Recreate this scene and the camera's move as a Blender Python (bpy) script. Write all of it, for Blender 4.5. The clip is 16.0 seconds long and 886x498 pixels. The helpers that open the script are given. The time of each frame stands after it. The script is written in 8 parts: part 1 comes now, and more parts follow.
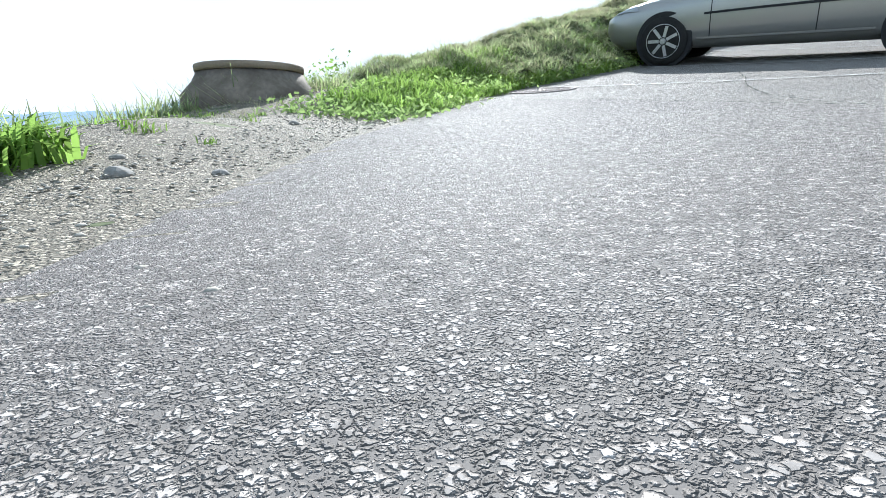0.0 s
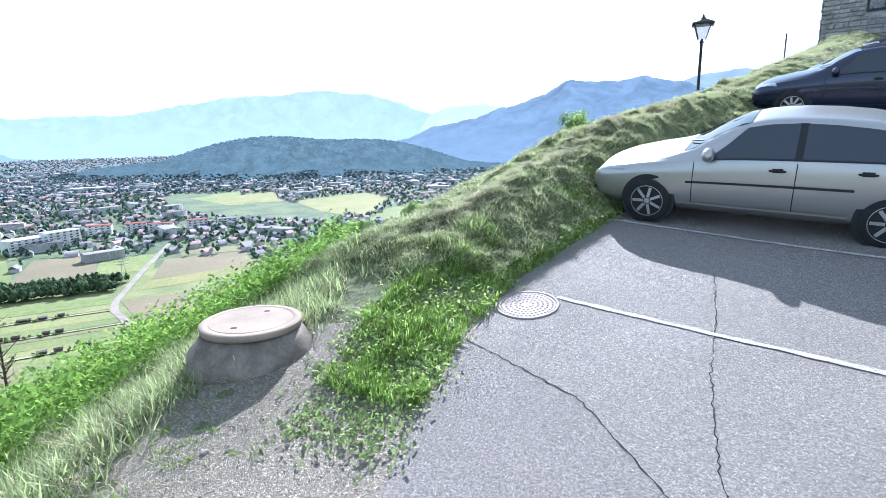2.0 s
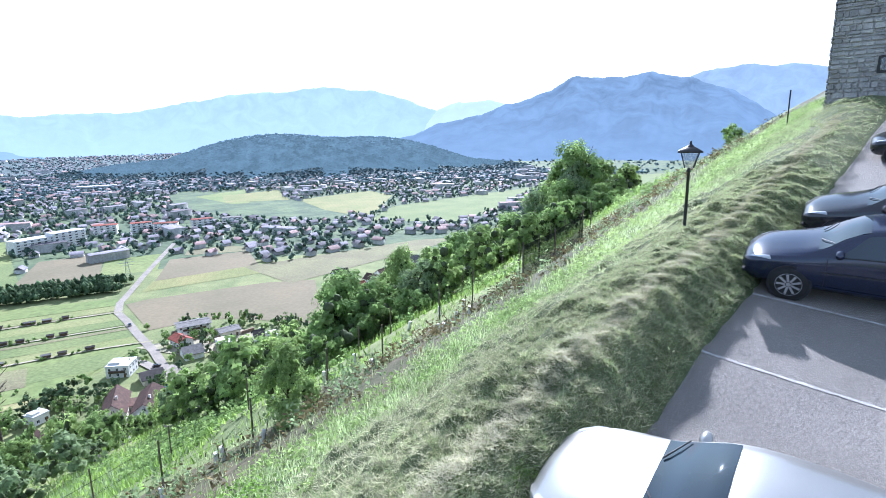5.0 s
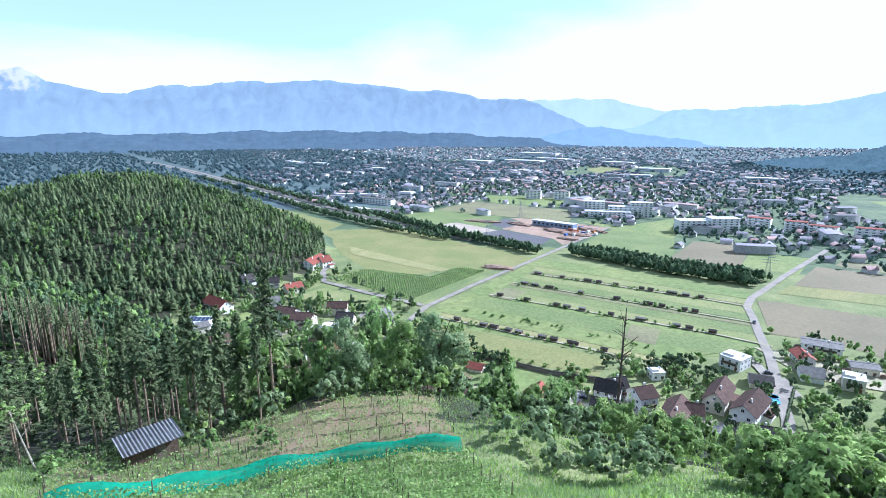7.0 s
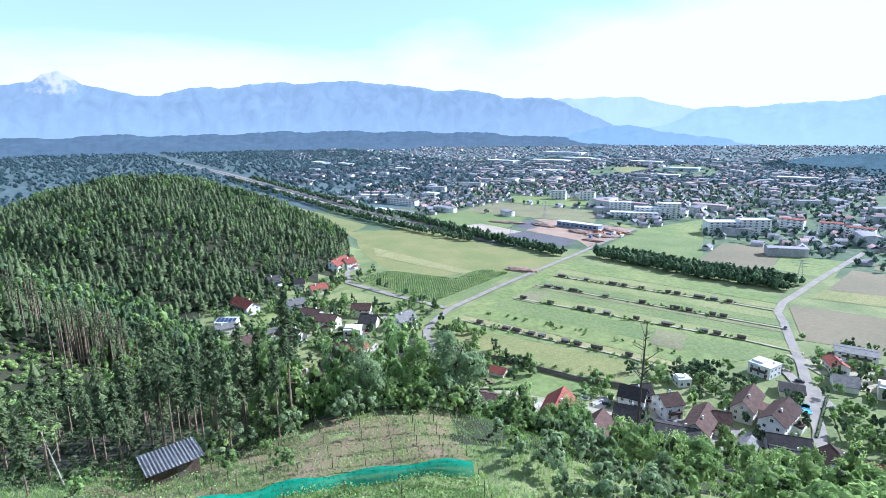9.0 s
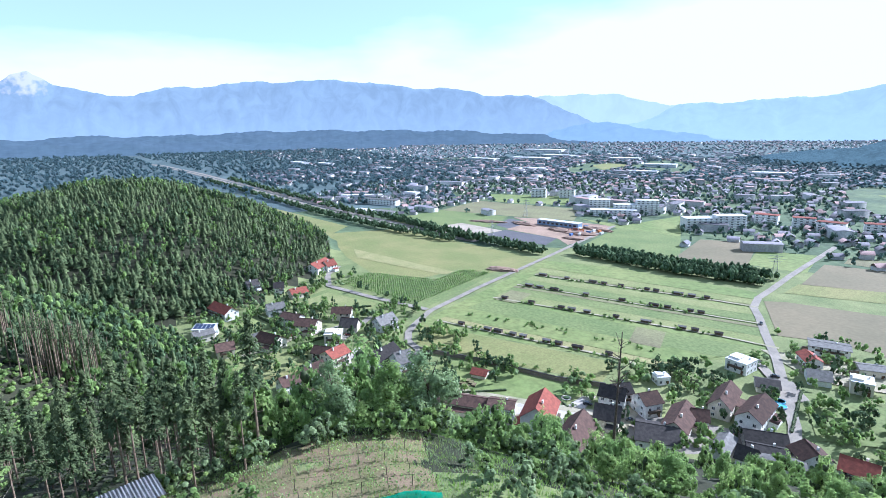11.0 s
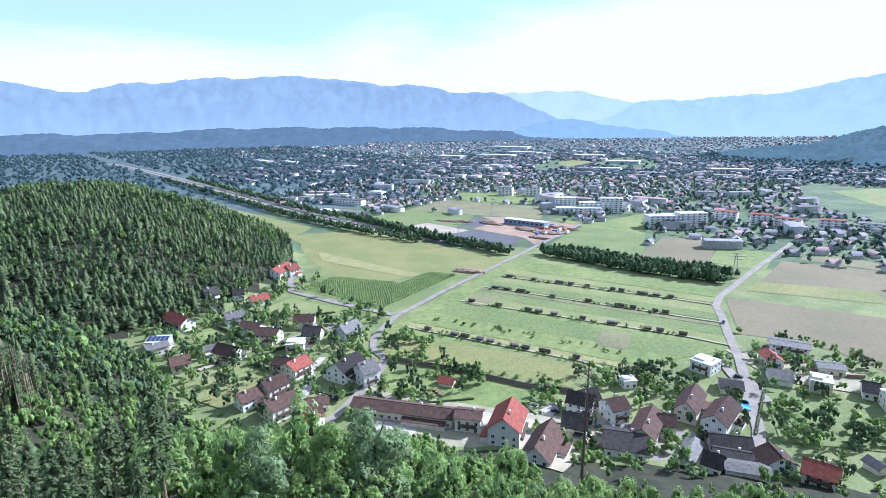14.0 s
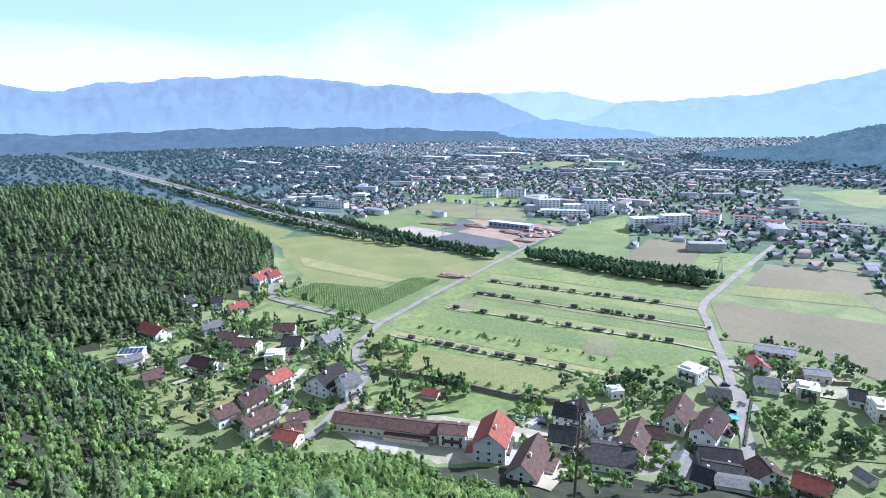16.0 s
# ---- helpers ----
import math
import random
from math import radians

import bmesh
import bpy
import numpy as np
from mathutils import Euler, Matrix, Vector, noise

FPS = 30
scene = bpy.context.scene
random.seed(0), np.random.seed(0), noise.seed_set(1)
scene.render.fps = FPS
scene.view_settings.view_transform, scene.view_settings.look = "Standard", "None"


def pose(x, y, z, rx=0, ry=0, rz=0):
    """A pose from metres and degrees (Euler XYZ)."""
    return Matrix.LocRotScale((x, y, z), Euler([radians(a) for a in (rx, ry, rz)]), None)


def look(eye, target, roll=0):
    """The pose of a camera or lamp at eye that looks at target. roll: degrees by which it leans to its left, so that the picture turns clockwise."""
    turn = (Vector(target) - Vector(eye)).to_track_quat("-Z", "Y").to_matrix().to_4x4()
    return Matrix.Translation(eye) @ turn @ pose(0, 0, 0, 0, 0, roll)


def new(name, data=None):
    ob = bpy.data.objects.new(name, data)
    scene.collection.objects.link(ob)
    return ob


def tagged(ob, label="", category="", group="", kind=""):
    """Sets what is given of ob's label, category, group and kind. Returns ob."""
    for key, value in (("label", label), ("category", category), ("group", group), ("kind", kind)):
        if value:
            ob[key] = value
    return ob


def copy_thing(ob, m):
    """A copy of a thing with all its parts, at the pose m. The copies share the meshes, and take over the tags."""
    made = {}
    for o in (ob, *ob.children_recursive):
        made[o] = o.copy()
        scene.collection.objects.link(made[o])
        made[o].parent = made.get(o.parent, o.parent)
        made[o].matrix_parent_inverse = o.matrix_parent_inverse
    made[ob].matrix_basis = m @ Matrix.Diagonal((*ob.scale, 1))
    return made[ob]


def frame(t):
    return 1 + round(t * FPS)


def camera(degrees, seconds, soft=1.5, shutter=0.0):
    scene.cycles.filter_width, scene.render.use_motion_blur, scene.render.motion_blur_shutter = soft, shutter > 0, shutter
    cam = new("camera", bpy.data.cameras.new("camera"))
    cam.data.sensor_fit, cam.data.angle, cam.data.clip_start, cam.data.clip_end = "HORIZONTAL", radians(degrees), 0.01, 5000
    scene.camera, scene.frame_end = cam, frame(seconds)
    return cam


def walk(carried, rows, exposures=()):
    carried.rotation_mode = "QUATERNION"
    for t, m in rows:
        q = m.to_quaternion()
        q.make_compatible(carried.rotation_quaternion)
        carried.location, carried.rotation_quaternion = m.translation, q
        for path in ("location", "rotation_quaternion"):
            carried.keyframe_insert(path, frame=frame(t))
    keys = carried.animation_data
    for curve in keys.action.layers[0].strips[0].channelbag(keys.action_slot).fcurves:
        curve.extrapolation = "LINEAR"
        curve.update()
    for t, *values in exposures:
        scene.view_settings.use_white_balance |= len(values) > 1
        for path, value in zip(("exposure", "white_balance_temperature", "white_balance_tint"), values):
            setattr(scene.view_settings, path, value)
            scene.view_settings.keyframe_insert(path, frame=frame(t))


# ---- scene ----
cam = camera(78.70, 16.0, 0.45)
PATH = [
    (0, (0.000, 0.000, 0.200), (0.461, 9.769, -1.889), -0.60),
    (0.5, (0.065, -0.026, 0.833), (0.477, 9.747, -1.247), -0.70),
    (1, (0.114, -0.018, 1.538), (0.504, 9.758, -0.530), -0.76),
    (1.5, (0.120, 0.034, 1.917), (0.520, 9.815, -0.123), -0.88),
    (2, (0.144, 0.130, 2.374), (0.587, 9.907, 0.324), -0.92),
    (2.5, (0.215, 0.183, 2.988), (0.701, 9.960, 0.944), -0.85),
    (3, (0.332, 0.171, 3.726), (0.881, 9.942, 1.668), -0.80),
    (3.2, (0.397, 0.193, 4.012), (0.985, 9.962, 1.958), -0.78),
    (5.3, (1.818, 3.289, 6.490), (2.016, 13.059, 4.367), -1.18),
    (5.5, (1.840, 3.672, 6.729), (1.718, 13.444, 4.607), -1.11),
    (6, (1.919, 4.447, 7.387), (-0.319, 13.960, 5.265), -0.91),
    (6.5, (1.886, 4.987, 8.277), (-4.372, 12.491, 6.151), -0.26),
    (7, (2.140, 5.400, 9.260), (-6.407, 10.124, 7.105), -0.02),
    (7.5, (2.311, 5.662, 9.958), (-6.457, 9.960, 7.802), -0.09),
    (8, (2.447, 5.821, 10.519), (-6.361, 10.036, 8.363), -0.21),
    (8.5, (2.481, 6.015, 11.055), (-6.303, 10.279, 8.898), -0.34),
    (9, (2.543, 6.236, 11.572), (-6.210, 10.559, 9.407), -0.43),
    (9.2, (2.530, 6.432, 11.754), (-6.220, 10.763, 9.590), -0.43),
    (11.5, (1.358, 8.789, 14.207), (-7.184, 13.493, 11.992), -0.97),
    (12, (0.581, 9.595, 14.682), (-7.913, 14.382, 12.460), -0.95),
    (12.5, (-0.222, 10.444, 15.153), (-8.663, 15.316, 12.918), -1.00),
    (13, (-1.218, 11.445, 15.615), (-9.607, 16.405, 13.370), -0.98),
    (13.5, (-2.347, 12.602, 16.171), (-10.688, 17.632, 13.906), -0.94),
    (14, (-3.735, 13.834, 16.713), (-12.029, 18.938, 14.440), -0.97),
    (14.5, (-5.191, 15.152, 17.267), (-13.445, 20.319, 14.990), -0.99),
    (15, (-6.641, 16.275, 17.846), (-14.853, 21.502, 15.559), -0.98),
    (15.5, (-8.013, 17.501, 18.425), (-16.193, 22.781, 16.145), -1.00),
    (16, (-9.739, 18.654, 19.095), (-17.884, 23.991, 16.819), -0.89),
]
walk(cam, [(t, look(eye, target, roll)) for t, eye, target, roll in PATH], [(0, 1.0, 5700, 8), (2, 1.38, 5350, 16), (3.2, 1.3, 5300, 22), (5.5, 1.2, 5200, 18), (7.5, 1.02, 5050, 15), (16, 1.0, 5100, 18)])

# ---- world, sun ----
SUN = Vector((0.08, 0.836, 0.544)).normalized()
world = bpy.data.worlds.new("sky")
scene.world = world
world.use_nodes = True
wn, wl = world.node_tree.nodes, world.node_tree.links
sky = wn.new("ShaderNodeTexSky")
sky.sky_type = "NISHITA"
sky.sun_disc = False
sky.sun_elevation = math.asin(SUN.z)
sky.sun_rotation = math.atan2(SUN.x, SUN.y)
sky.air_density, sky.dust_density, sky.ozone_density = 1.0, 0.5, 2.0
tc = wn.new("ShaderNodeTexCoord")
cmap = wn.new("ShaderNodeMapping")
cmap.inputs["Scale"].default_value = (1.6, 1.6, 5.5)
cnoise = wn.new("ShaderNodeTexNoise")
cnoise.inputs["Scale"].default_value = 1.7
cnoise.inputs["Detail"].default_value = 7
cramp = wn.new("ShaderNodeValToRGB")
cramp.color_ramp.elements[0].position, cramp.color_ramp.elements[1].position = 0.38, 0.66
cramp.color_ramp.elements[0].color = (0.42, 0.42, 0.42, 1)
cmix = wn.new("ShaderNodeMix")
cmix.data_type = "RGBA"
cmix.inputs[7].default_value = (11.0, 11.4, 11.6, 1)
wl.new(tc.outputs["Generated"], cmap.inputs[0])
wl.new(cmap.outputs[0], cnoise.inputs["Vector"])
toward = wn.new("ShaderNodeVectorMath")
toward.operation = "DOT_PRODUCT"
toward.inputs[1].default_value = (0.25, 0.95, 0.1)
wl.new(tc.outputs["Generated"], toward.inputs[0])
veil = wn.new("ShaderNodeMapRange")
veil.inputs["From Min"].default_value, veil.inputs["From Max"].default_value = 0.1, 0.75
veil.inputs["To Max"].default_value = 0.5
wl.new(toward.outputs["Value"], veil.inputs["Value"])
cover = wn.new("ShaderNodeMath")
cover.operation = "ADD"
wl.new(cnoise.outputs["Fac"], cover.inputs[0])
wl.new(veil.outputs[0], cover.inputs[1])
rise = wn.new("ShaderNodeSeparateXYZ")
wl.new(tc.outputs["Generated"], rise.inputs[0])
clear = wn.new("ShaderNodeMapRange")
clear.inputs["From Min"].default_value, clear.inputs["From Max"].default_value = 0.07, 0.28
clear.inputs["To Min"].default_value, clear.inputs["To Max"].default_value = 0.16, -0.62
wl.new(rise.outputs["Z"], clear.inputs["Value"])
thin = wn.new("ShaderNodeMath")
thin.operation = "ADD"
wl.new(cover.outputs[0], thin.inputs[0])
wl.new(clear.outputs[0], thin.inputs[1])
wl.new(thin.outputs[0], cramp.inputs[0])
wl.new(cramp.outputs[0], cmix.inputs[0])
bright = wn.new("ShaderNodeVectorMath")
bright.operation = "MULTIPLY"
bright.inputs[1].default_value = (1.5, 1.95, 1.75)
wl.new(sky.outputs[0], bright.inputs[0])
wl.new(bright.outputs[0], cmix.inputs[6])
bg = wn["Background"]
wl.new(cmix.outputs[2], bg.inputs[0])
bg.inputs[1].default_value = 0.051
sun = new("sun", bpy.data.lights.new("sun", "SUN"))
sun.data.energy, sun.data.angle, sun.data.color = 5.0, radians(0.6), (1.0, 0.95, 0.87)
sun.matrix_world = look(SUN * 300, (0, 0, 0))

# ---- materials ----
def material(name, colour, rough=0.8, second=None, scale=4.0, fine=40.0, bump=0.0, metal=0.0, random_hue=0.0, island=False, depth=0.02, spec=0.3, rows=0.0, row_turn=0.0, grain_range=(0.78, 1.2)):
    """A surface with colour variation at two scales, fine relief and, per object or per piece, a shift of value."""
    m = bpy.data.materials.new(name)
    m.use_nodes = True
    n, l = m.node_tree.nodes, m.node_tree.links
    p = n["Principled BSDF"]
    p.inputs["Roughness"].default_value, p.inputs["Metallic"].default_value = rough, metal
    p.inputs["Specular IOR Level"].default_value = spec
    co = n.new("ShaderNodeNewGeometry")
    big, small = n.new("ShaderNodeTexNoise"), n.new("ShaderNodeTexNoise")
    big.inputs["Scale"].default_value, small.inputs["Scale"].default_value = scale, fine
    big.inputs["Detail"].default_value, small.inputs["Detail"].default_value = 4, 3
    l.new(co.outputs["Position"], big.inputs["Vector"])
    l.new(co.outputs["Position"], small.inputs["Vector"])
    second = second or tuple(c * 0.7 for c in colour)
    ramp = n.new("ShaderNodeValToRGB")
    ramp.color_ramp.elements[0].position, ramp.color_ramp.elements[1].position = 0.35, 0.65
    ramp.color_ramp.elements[0].color, ramp.color_ramp.elements[1].color = (*second, 1), (*colour, 1)
    l.new(big.outputs["Fac"], ramp.inputs[0])
    grain = n.new("ShaderNodeMapRange")
    grain.inputs["From Min"].default_value, grain.inputs["From Max"].default_value = 0.3, 0.7
    grain.inputs["To Min"].default_value, grain.inputs["To Max"].default_value = grain_range
    l.new(small.outputs["Fac"], grain.inputs["Value"])
    hsv = n.new("ShaderNodeHueSaturation")
    l.new(ramp.outputs[0], hsv.inputs["Color"])
    value = grain.outputs[0]
    if rows:
        turn, bands, soft = n.new("ShaderNodeMapping"), n.new("ShaderNodeTexWave"), n.new("ShaderNodeMapRange")
        turn.inputs["Rotation"].default_value = (0, 0, radians(row_turn))
        bands.inputs["Scale"].default_value = rows
        bands.inputs["Distortion"].default_value = 4.0
        bands.inputs["Detail Scale"].default_value = 0.3
        soft.inputs["To Min"].default_value, soft.inputs["To Max"].default_value = 0.975, 1.02
        l.new(co.outputs["Position"], turn.inputs["Vector"])
        l.new(turn.outputs[0], bands.inputs["Vector"])
        l.new(bands.outputs["Fac"], soft.inputs["Value"])
        stripe = n.new("ShaderNodeMath")
        stripe.operation = "MULTIPLY"
        l.new(soft.outputs[0], stripe.inputs[0])
        l.new(value, stripe.inputs[1])
        value = stripe.outputs[0]
    if random_hue:
        rnd = co.outputs["Random Per Island"] if island else n.new("ShaderNodeObjectInfo").outputs["Random"]
        span = n.new("ShaderNodeMapRange")
        span.inputs["To Min"].default_value, span.inputs["To Max"].default_value = 1 - random_hue, 1 + random_hue
        l.new(rnd, span.inputs["Value"])
        mul = n.new("ShaderNodeMath")
        mul.operation = "MULTIPLY"
        l.new(span.outputs[0], mul.inputs[0])
        l.new(value, mul.inputs[1])
        value = mul.outputs[0]
    l.new(value, hsv.inputs["Value"])
    l.new(hsv.outputs[0], p.inputs["Base Color"])
    if bump:
        b = n.new("ShaderNodeBump")
        b.inputs["Strength"].default_value, b.inputs["Distance"].default_value = bump, depth
        l.new(small.outputs["Fac"], b.inputs["Height"])
        l.new(b.outputs[0], p.inputs["Normal"])
    return m


def foliage(name, colour, second, through_light=0.35, island=True, vary=0.35, scale=0.15):
    """Leaves: diffuse on the lit side, glowing through from the other."""
    m = material(name, colour, 0.8, second, scale, 3.0, random_hue=vary, island=island, spec=0.05)
    n, l = m.node_tree.nodes, m.node_tree.links
    p = n["Principled BSDF"]
    tl, mix = n.new("ShaderNodeBsdfTranslucent"), n.new("ShaderNodeMixShader")
    l.new(p.inputs["Base Color"].links[0].from_socket, tl.inputs[0])
    mix.inputs[0].default_value = through_light
    l.new(p.outputs[0], mix.inputs[1])
    l.new(tl.outputs[0], mix.inputs[2])
    l.new(mix.outputs[0], n["Material Output"].inputs[0])
    return m


def glass(name, tint=(0.02, 0.025, 0.03), rough=0.04):
    m = bpy.data.materials.new(name)
    m.use_nodes = True
    p = m.node_tree.nodes["Principled BSDF"]
    p.inputs["Base Color"].default_value = (*tint, 1)
    p.inputs["Roughness"].default_value = rough
    p.inputs["Specular IOR Level"].default_value = 0.7
    return m


def asphalt(name, dark, light, stone=95.0):
    """Rolled aggregate: pale chips of stone set in a dark binder, patchy wear on top."""
    m = material(name, light, 0.82, dark, 0.5, 55.0, spec=0.27, grain_range=(0.5, 1.5))
    n, l = m.node_tree.nodes, m.node_tree.links
    p = n["Principled BSDF"]
    co = n.new("ShaderNodeNewGeometry")
    bend, push = n.new("ShaderNodeTexNoise"), n.new("ShaderNodeVectorMath")
    bend.inputs["Scale"].default_value = stone * 1.1
    l.new(co.outputs["Position"], bend.inputs["Vector"])
    push.operation = "MULTIPLY_ADD"
    push.inputs[1].default_value = (0.008, 0.008, 0.008)
    l.new(bend.outputs["Color"], push.inputs[0])
    l.new(co.outputs["Position"], push.inputs[2])
    warp, gaps = n.new("ShaderNodeTexVoronoi"), n.new("ShaderNodeTexVoronoi")
    gaps.feature = "DISTANCE_TO_EDGE"
    for v in (warp, gaps):
        v.inputs["Scale"].default_value = stone
        v.inputs["Randomness"].default_value = 1.0
        l.new(push.outputs[0], v.inputs["Vector"])
    pick = n.new("ShaderNodeSeparateColor")
    l.new(warp.outputs["Color"], pick.inputs[0])
    grow = n.new("ShaderNodeMath")
    grow.operation = "MULTIPLY_ADD"
    grow.inputs[1].default_value, grow.inputs[2].default_value = 0.26, -0.12
    l.new(pick.outputs[1], grow.inputs[0])
    room = n.new("ShaderNodeMath")
    room.operation = "SUBTRACT"
    l.new(gaps.outputs["Distance"], room.inputs[0])
    l.new(grow.outputs[0], room.inputs[1])
    edge = n.new("ShaderNodeMapRange")
    edge.inputs["From Min"].default_value, edge.inputs["From Max"].default_value = 0.03, 0.16
    l.new(room.outputs[0], edge.inputs["Value"])
    shade = n.new("ShaderNodeMapRange")
    shade.inputs["To Min"].default_value, shade.inputs["To Max"].default_value = 0.72, 1.5
    rare = n.new("ShaderNodeMath")
    rare.operation = "POWER"
    rare.inputs[1].default_value = 2.6
    l.new(pick.outputs[0], rare.inputs[0])
    l.new(rare.outputs[0], shade.inputs["Value"])
    chip = n.new("ShaderNodeMix")
    chip.data_type = "RGBA"
    chip.blend_type = "MULTIPLY"
    base = p.inputs["Base Color"].links[0].from_socket
    chip.inputs[0].default_value = 1.0
    l.new(base, chip.inputs[6])
    l.new(shade.outputs[0], chip.inputs[7])
    setin = n.new("ShaderNodeMix")
    setin.data_type = "RGBA"
    setin.inputs[6].default_value = (*[c * 0.5 for c in dark], 1)
    l.new(edge.outputs[0], setin.inputs[0])
    l.new(chip.outputs[2], setin.inputs[7])
    l.new(setin.outputs[2], p.inputs["Base Color"])
    b = n.new("ShaderNodeBump")
    b.inputs["Strength"].default_value, b.inputs["Distance"].default_value = 1.0, 0.0054
    dome = n.new("ShaderNodeMapRange")
    dome.interpolation_type = "SMOOTHSTEP"
    dome.inputs["From Min"].default_value, dome.inputs["From Max"].default_value = -0.02, 0.34
    l.new(room.outputs[0], dome.inputs["Value"])
    l.new(dome.outputs[0], b.inputs["Height"])
    l.new(b.outputs[0], p.inputs["Normal"])
    return m


M_GROUND = material("meadow_ground", (0.216, 0.234, 0.095), 0.95, (0.135, 0.167, 0.063), 0.05, 1.2, 0.6, depth=0.1)
# Distance haze is painted into this far woodland floor as a bluish colour.
M_HAZED_WOODFLOOR = material("hazy_distant_woodland", (0.095, 0.132, 0.13), 0.95, (0.065, 0.095, 0.098), 0.006, 0.05, 0.6, depth=4.0)
M_GARDENS = material("town_gardens", (0.12, 0.16, 0.075), 0.95, (0.065, 0.1, 0.055), 0.02, 0.12, 0.6, depth=1.5)
M_BANK = material("mown_bank", (0.15, 0.165, 0.078), 0.95, (0.075, 0.095, 0.04), 0.5, 7, 0.8, depth=0.05)
# Forest soil, its colour darkened further to paint in the canopy's shade.
M_SHADED_SOIL = material("shaded_forest_soil", (0.045, 0.045, 0.024), 0.95, (0.024, 0.028, 0.014), 0.2, 3.0, 0.6, depth=0.1)
M_ASPHALT = asphalt("car_park_asphalt", (0.385, 0.352, 0.316), (0.494, 0.454, 0.41), 165.0)
M_PATCH = asphalt("patched_asphalt", (0.365, 0.33, 0.303), (0.46, 0.418, 0.386), 175.0)
M_CRACK = material("crack_filling", (0.03, 0.035, 0.025), 0.95, (0.015, 0.015, 0.012), 8, 90)
M_LINE = material("worn_white_paint", (0.48, 0.47, 0.46), 0.8, (0.31, 0.29, 0.265), 9, 70, 0.5, depth=0.004, grain_range=(0.5, 1.5))
M_MUD = asphalt("trodden_gravel", (0.31, 0.272, 0.212), (0.45, 0.4, 0.318), 95.0)
M_STONE = material("pebble", (0.44, 0.405, 0.35), 0.85, (0.3, 0.275, 0.235), 9, 60, 0.4, random_hue=0.3, island=True)
M_CHIP = material("asphalt_chipping", (0.42, 0.385, 0.345), 0.7, (0.3, 0.275, 0.245), 9, 60, 0.4, random_hue=0.35, island=True, spec=0.45)
M_CONCRETE = material("weathered_concrete", (0.25, 0.21, 0.17), 0.9, (0.14, 0.115, 0.09), 5, 30, 0.5, depth=0.01, grain_range=(0.85, 1.15))
M_LID = material("pale_concrete_lid", (0.34, 0.27, 0.205), 0.85, (0.26, 0.205, 0.155), 3, 60, 0.2, depth=0.003, grain_range=(0.92, 1.08))
M_IRON = material("dull_cast_iron", (0.4, 0.335, 0.3), 0.8, (0.31, 0.26, 0.235), 6, 60, 0.3, metal=0.1, depth=0.004)
M_BLACK = material("black_iron_paint", (0.02, 0.022, 0.022), 0.45, (0.03, 0.028, 0.025), 6, 60)
M_LANTERN = material("frosted_lantern_glass", (0.55, 0.56, 0.56), 0.25, (0.48, 0.49, 0.5), 6, 40, spec=0.5)
M_GRASS = foliage("fresh_grass", (0.33, 0.47, 0.11), (0.21, 0.33, 0.075), 0.55, vary=0.3)
M_TALL = foliage("tall_grass", (0.43, 0.51, 0.255), (0.27, 0.335, 0.145), 0.6, vary=0.4)
M_PALEGRASS = foliage("pale_meadow_grass", (0.56, 0.68, 0.36), (0.42, 0.55, 0.22), 0.62, vary=0.35)
M_HAY = foliage("cut_dry_grass", (0.56, 0.54, 0.35), (0.33, 0.34, 0.19), 0.4, vary=0.55)
M_LEAF = foliage("broad_leaf", (0.366, 0.492, 0.179), (0.199, 0.304, 0.105), 0.56, vary=0.28)
M_LEAF2 = foliage("bright_leaf", (0.402, 0.515, 0.187), (0.243, 0.347, 0.122), 0.60, vary=0.28)
M_LEAF3 = foliage("grey_green_leaf", (0.335, 0.419, 0.220), (0.220, 0.304, 0.147), 0.50, vary=0.28)
M_NEEDLE = foliage("spruce_needles", (0.135, 0.168, 0.075), (0.07, 0.1, 0.048), 0.2, vary=0.3)
# Far leaves, with distance haze painted in as a paler, bluer colour.
M_HAZED_WOOD = foliage("distant_wood", (0.2, 0.285, 0.3), (0.14, 0.21, 0.23), 0.75, vary=0.12)
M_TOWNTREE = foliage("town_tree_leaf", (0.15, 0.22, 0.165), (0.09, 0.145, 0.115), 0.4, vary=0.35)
M_BARK = material("bark", (0.14, 0.105, 0.08), 0.95, (0.08, 0.06, 0.045), 4, 30, 0.6)
M_PALEBARK = material("pale_pine_bark", (0.27, 0.2, 0.14), 0.95, (0.17, 0.125, 0.09), 4, 30, 0.6)
M_PLANK = material("weathered_boards", (0.12, 0.085, 0.06), 0.85, (0.07, 0.05, 0.035), 3, 30, 0.4)
M_POST = material("grey_wooden_post", (0.16, 0.13, 0.1), 0.9, (0.1, 0.08, 0.06), 5, 40, 0.4)
M_TIN = material("grey_corrugated_sheet", (0.6, 0.62, 0.66), 0.5, (0.48, 0.49, 0.53), 2, 20, metal=0.2)
M_NET = foliage("green_netting", (0.035, 0.36, 0.22), (0.02, 0.26, 0.16), 0.35, vary=0.05)
mn, mk = M_LANTERN.node_tree.nodes, M_LANTERN.node_tree.links
clear, half_clear = mn.new("ShaderNodeBsdfTransparent"), mn.new("ShaderNodeMixShader")
half_clear.inputs[0].default_value = 0.65
mk.new(mn["Principled BSDF"].outputs[0], half_clear.inputs[1])
mk.new(clear.outputs[0], half_clear.inputs[2])
mk.new(half_clear.outputs[0], mn["Material Output"].inputs[0])
nn, nk = M_NET.node_tree.nodes, M_NET.node_tree.links
holes, thin_net = nn.new("ShaderNodeBsdfTransparent"), nn.new("ShaderNodeMixShader")
thin_net.inputs[0].default_value = 0.3
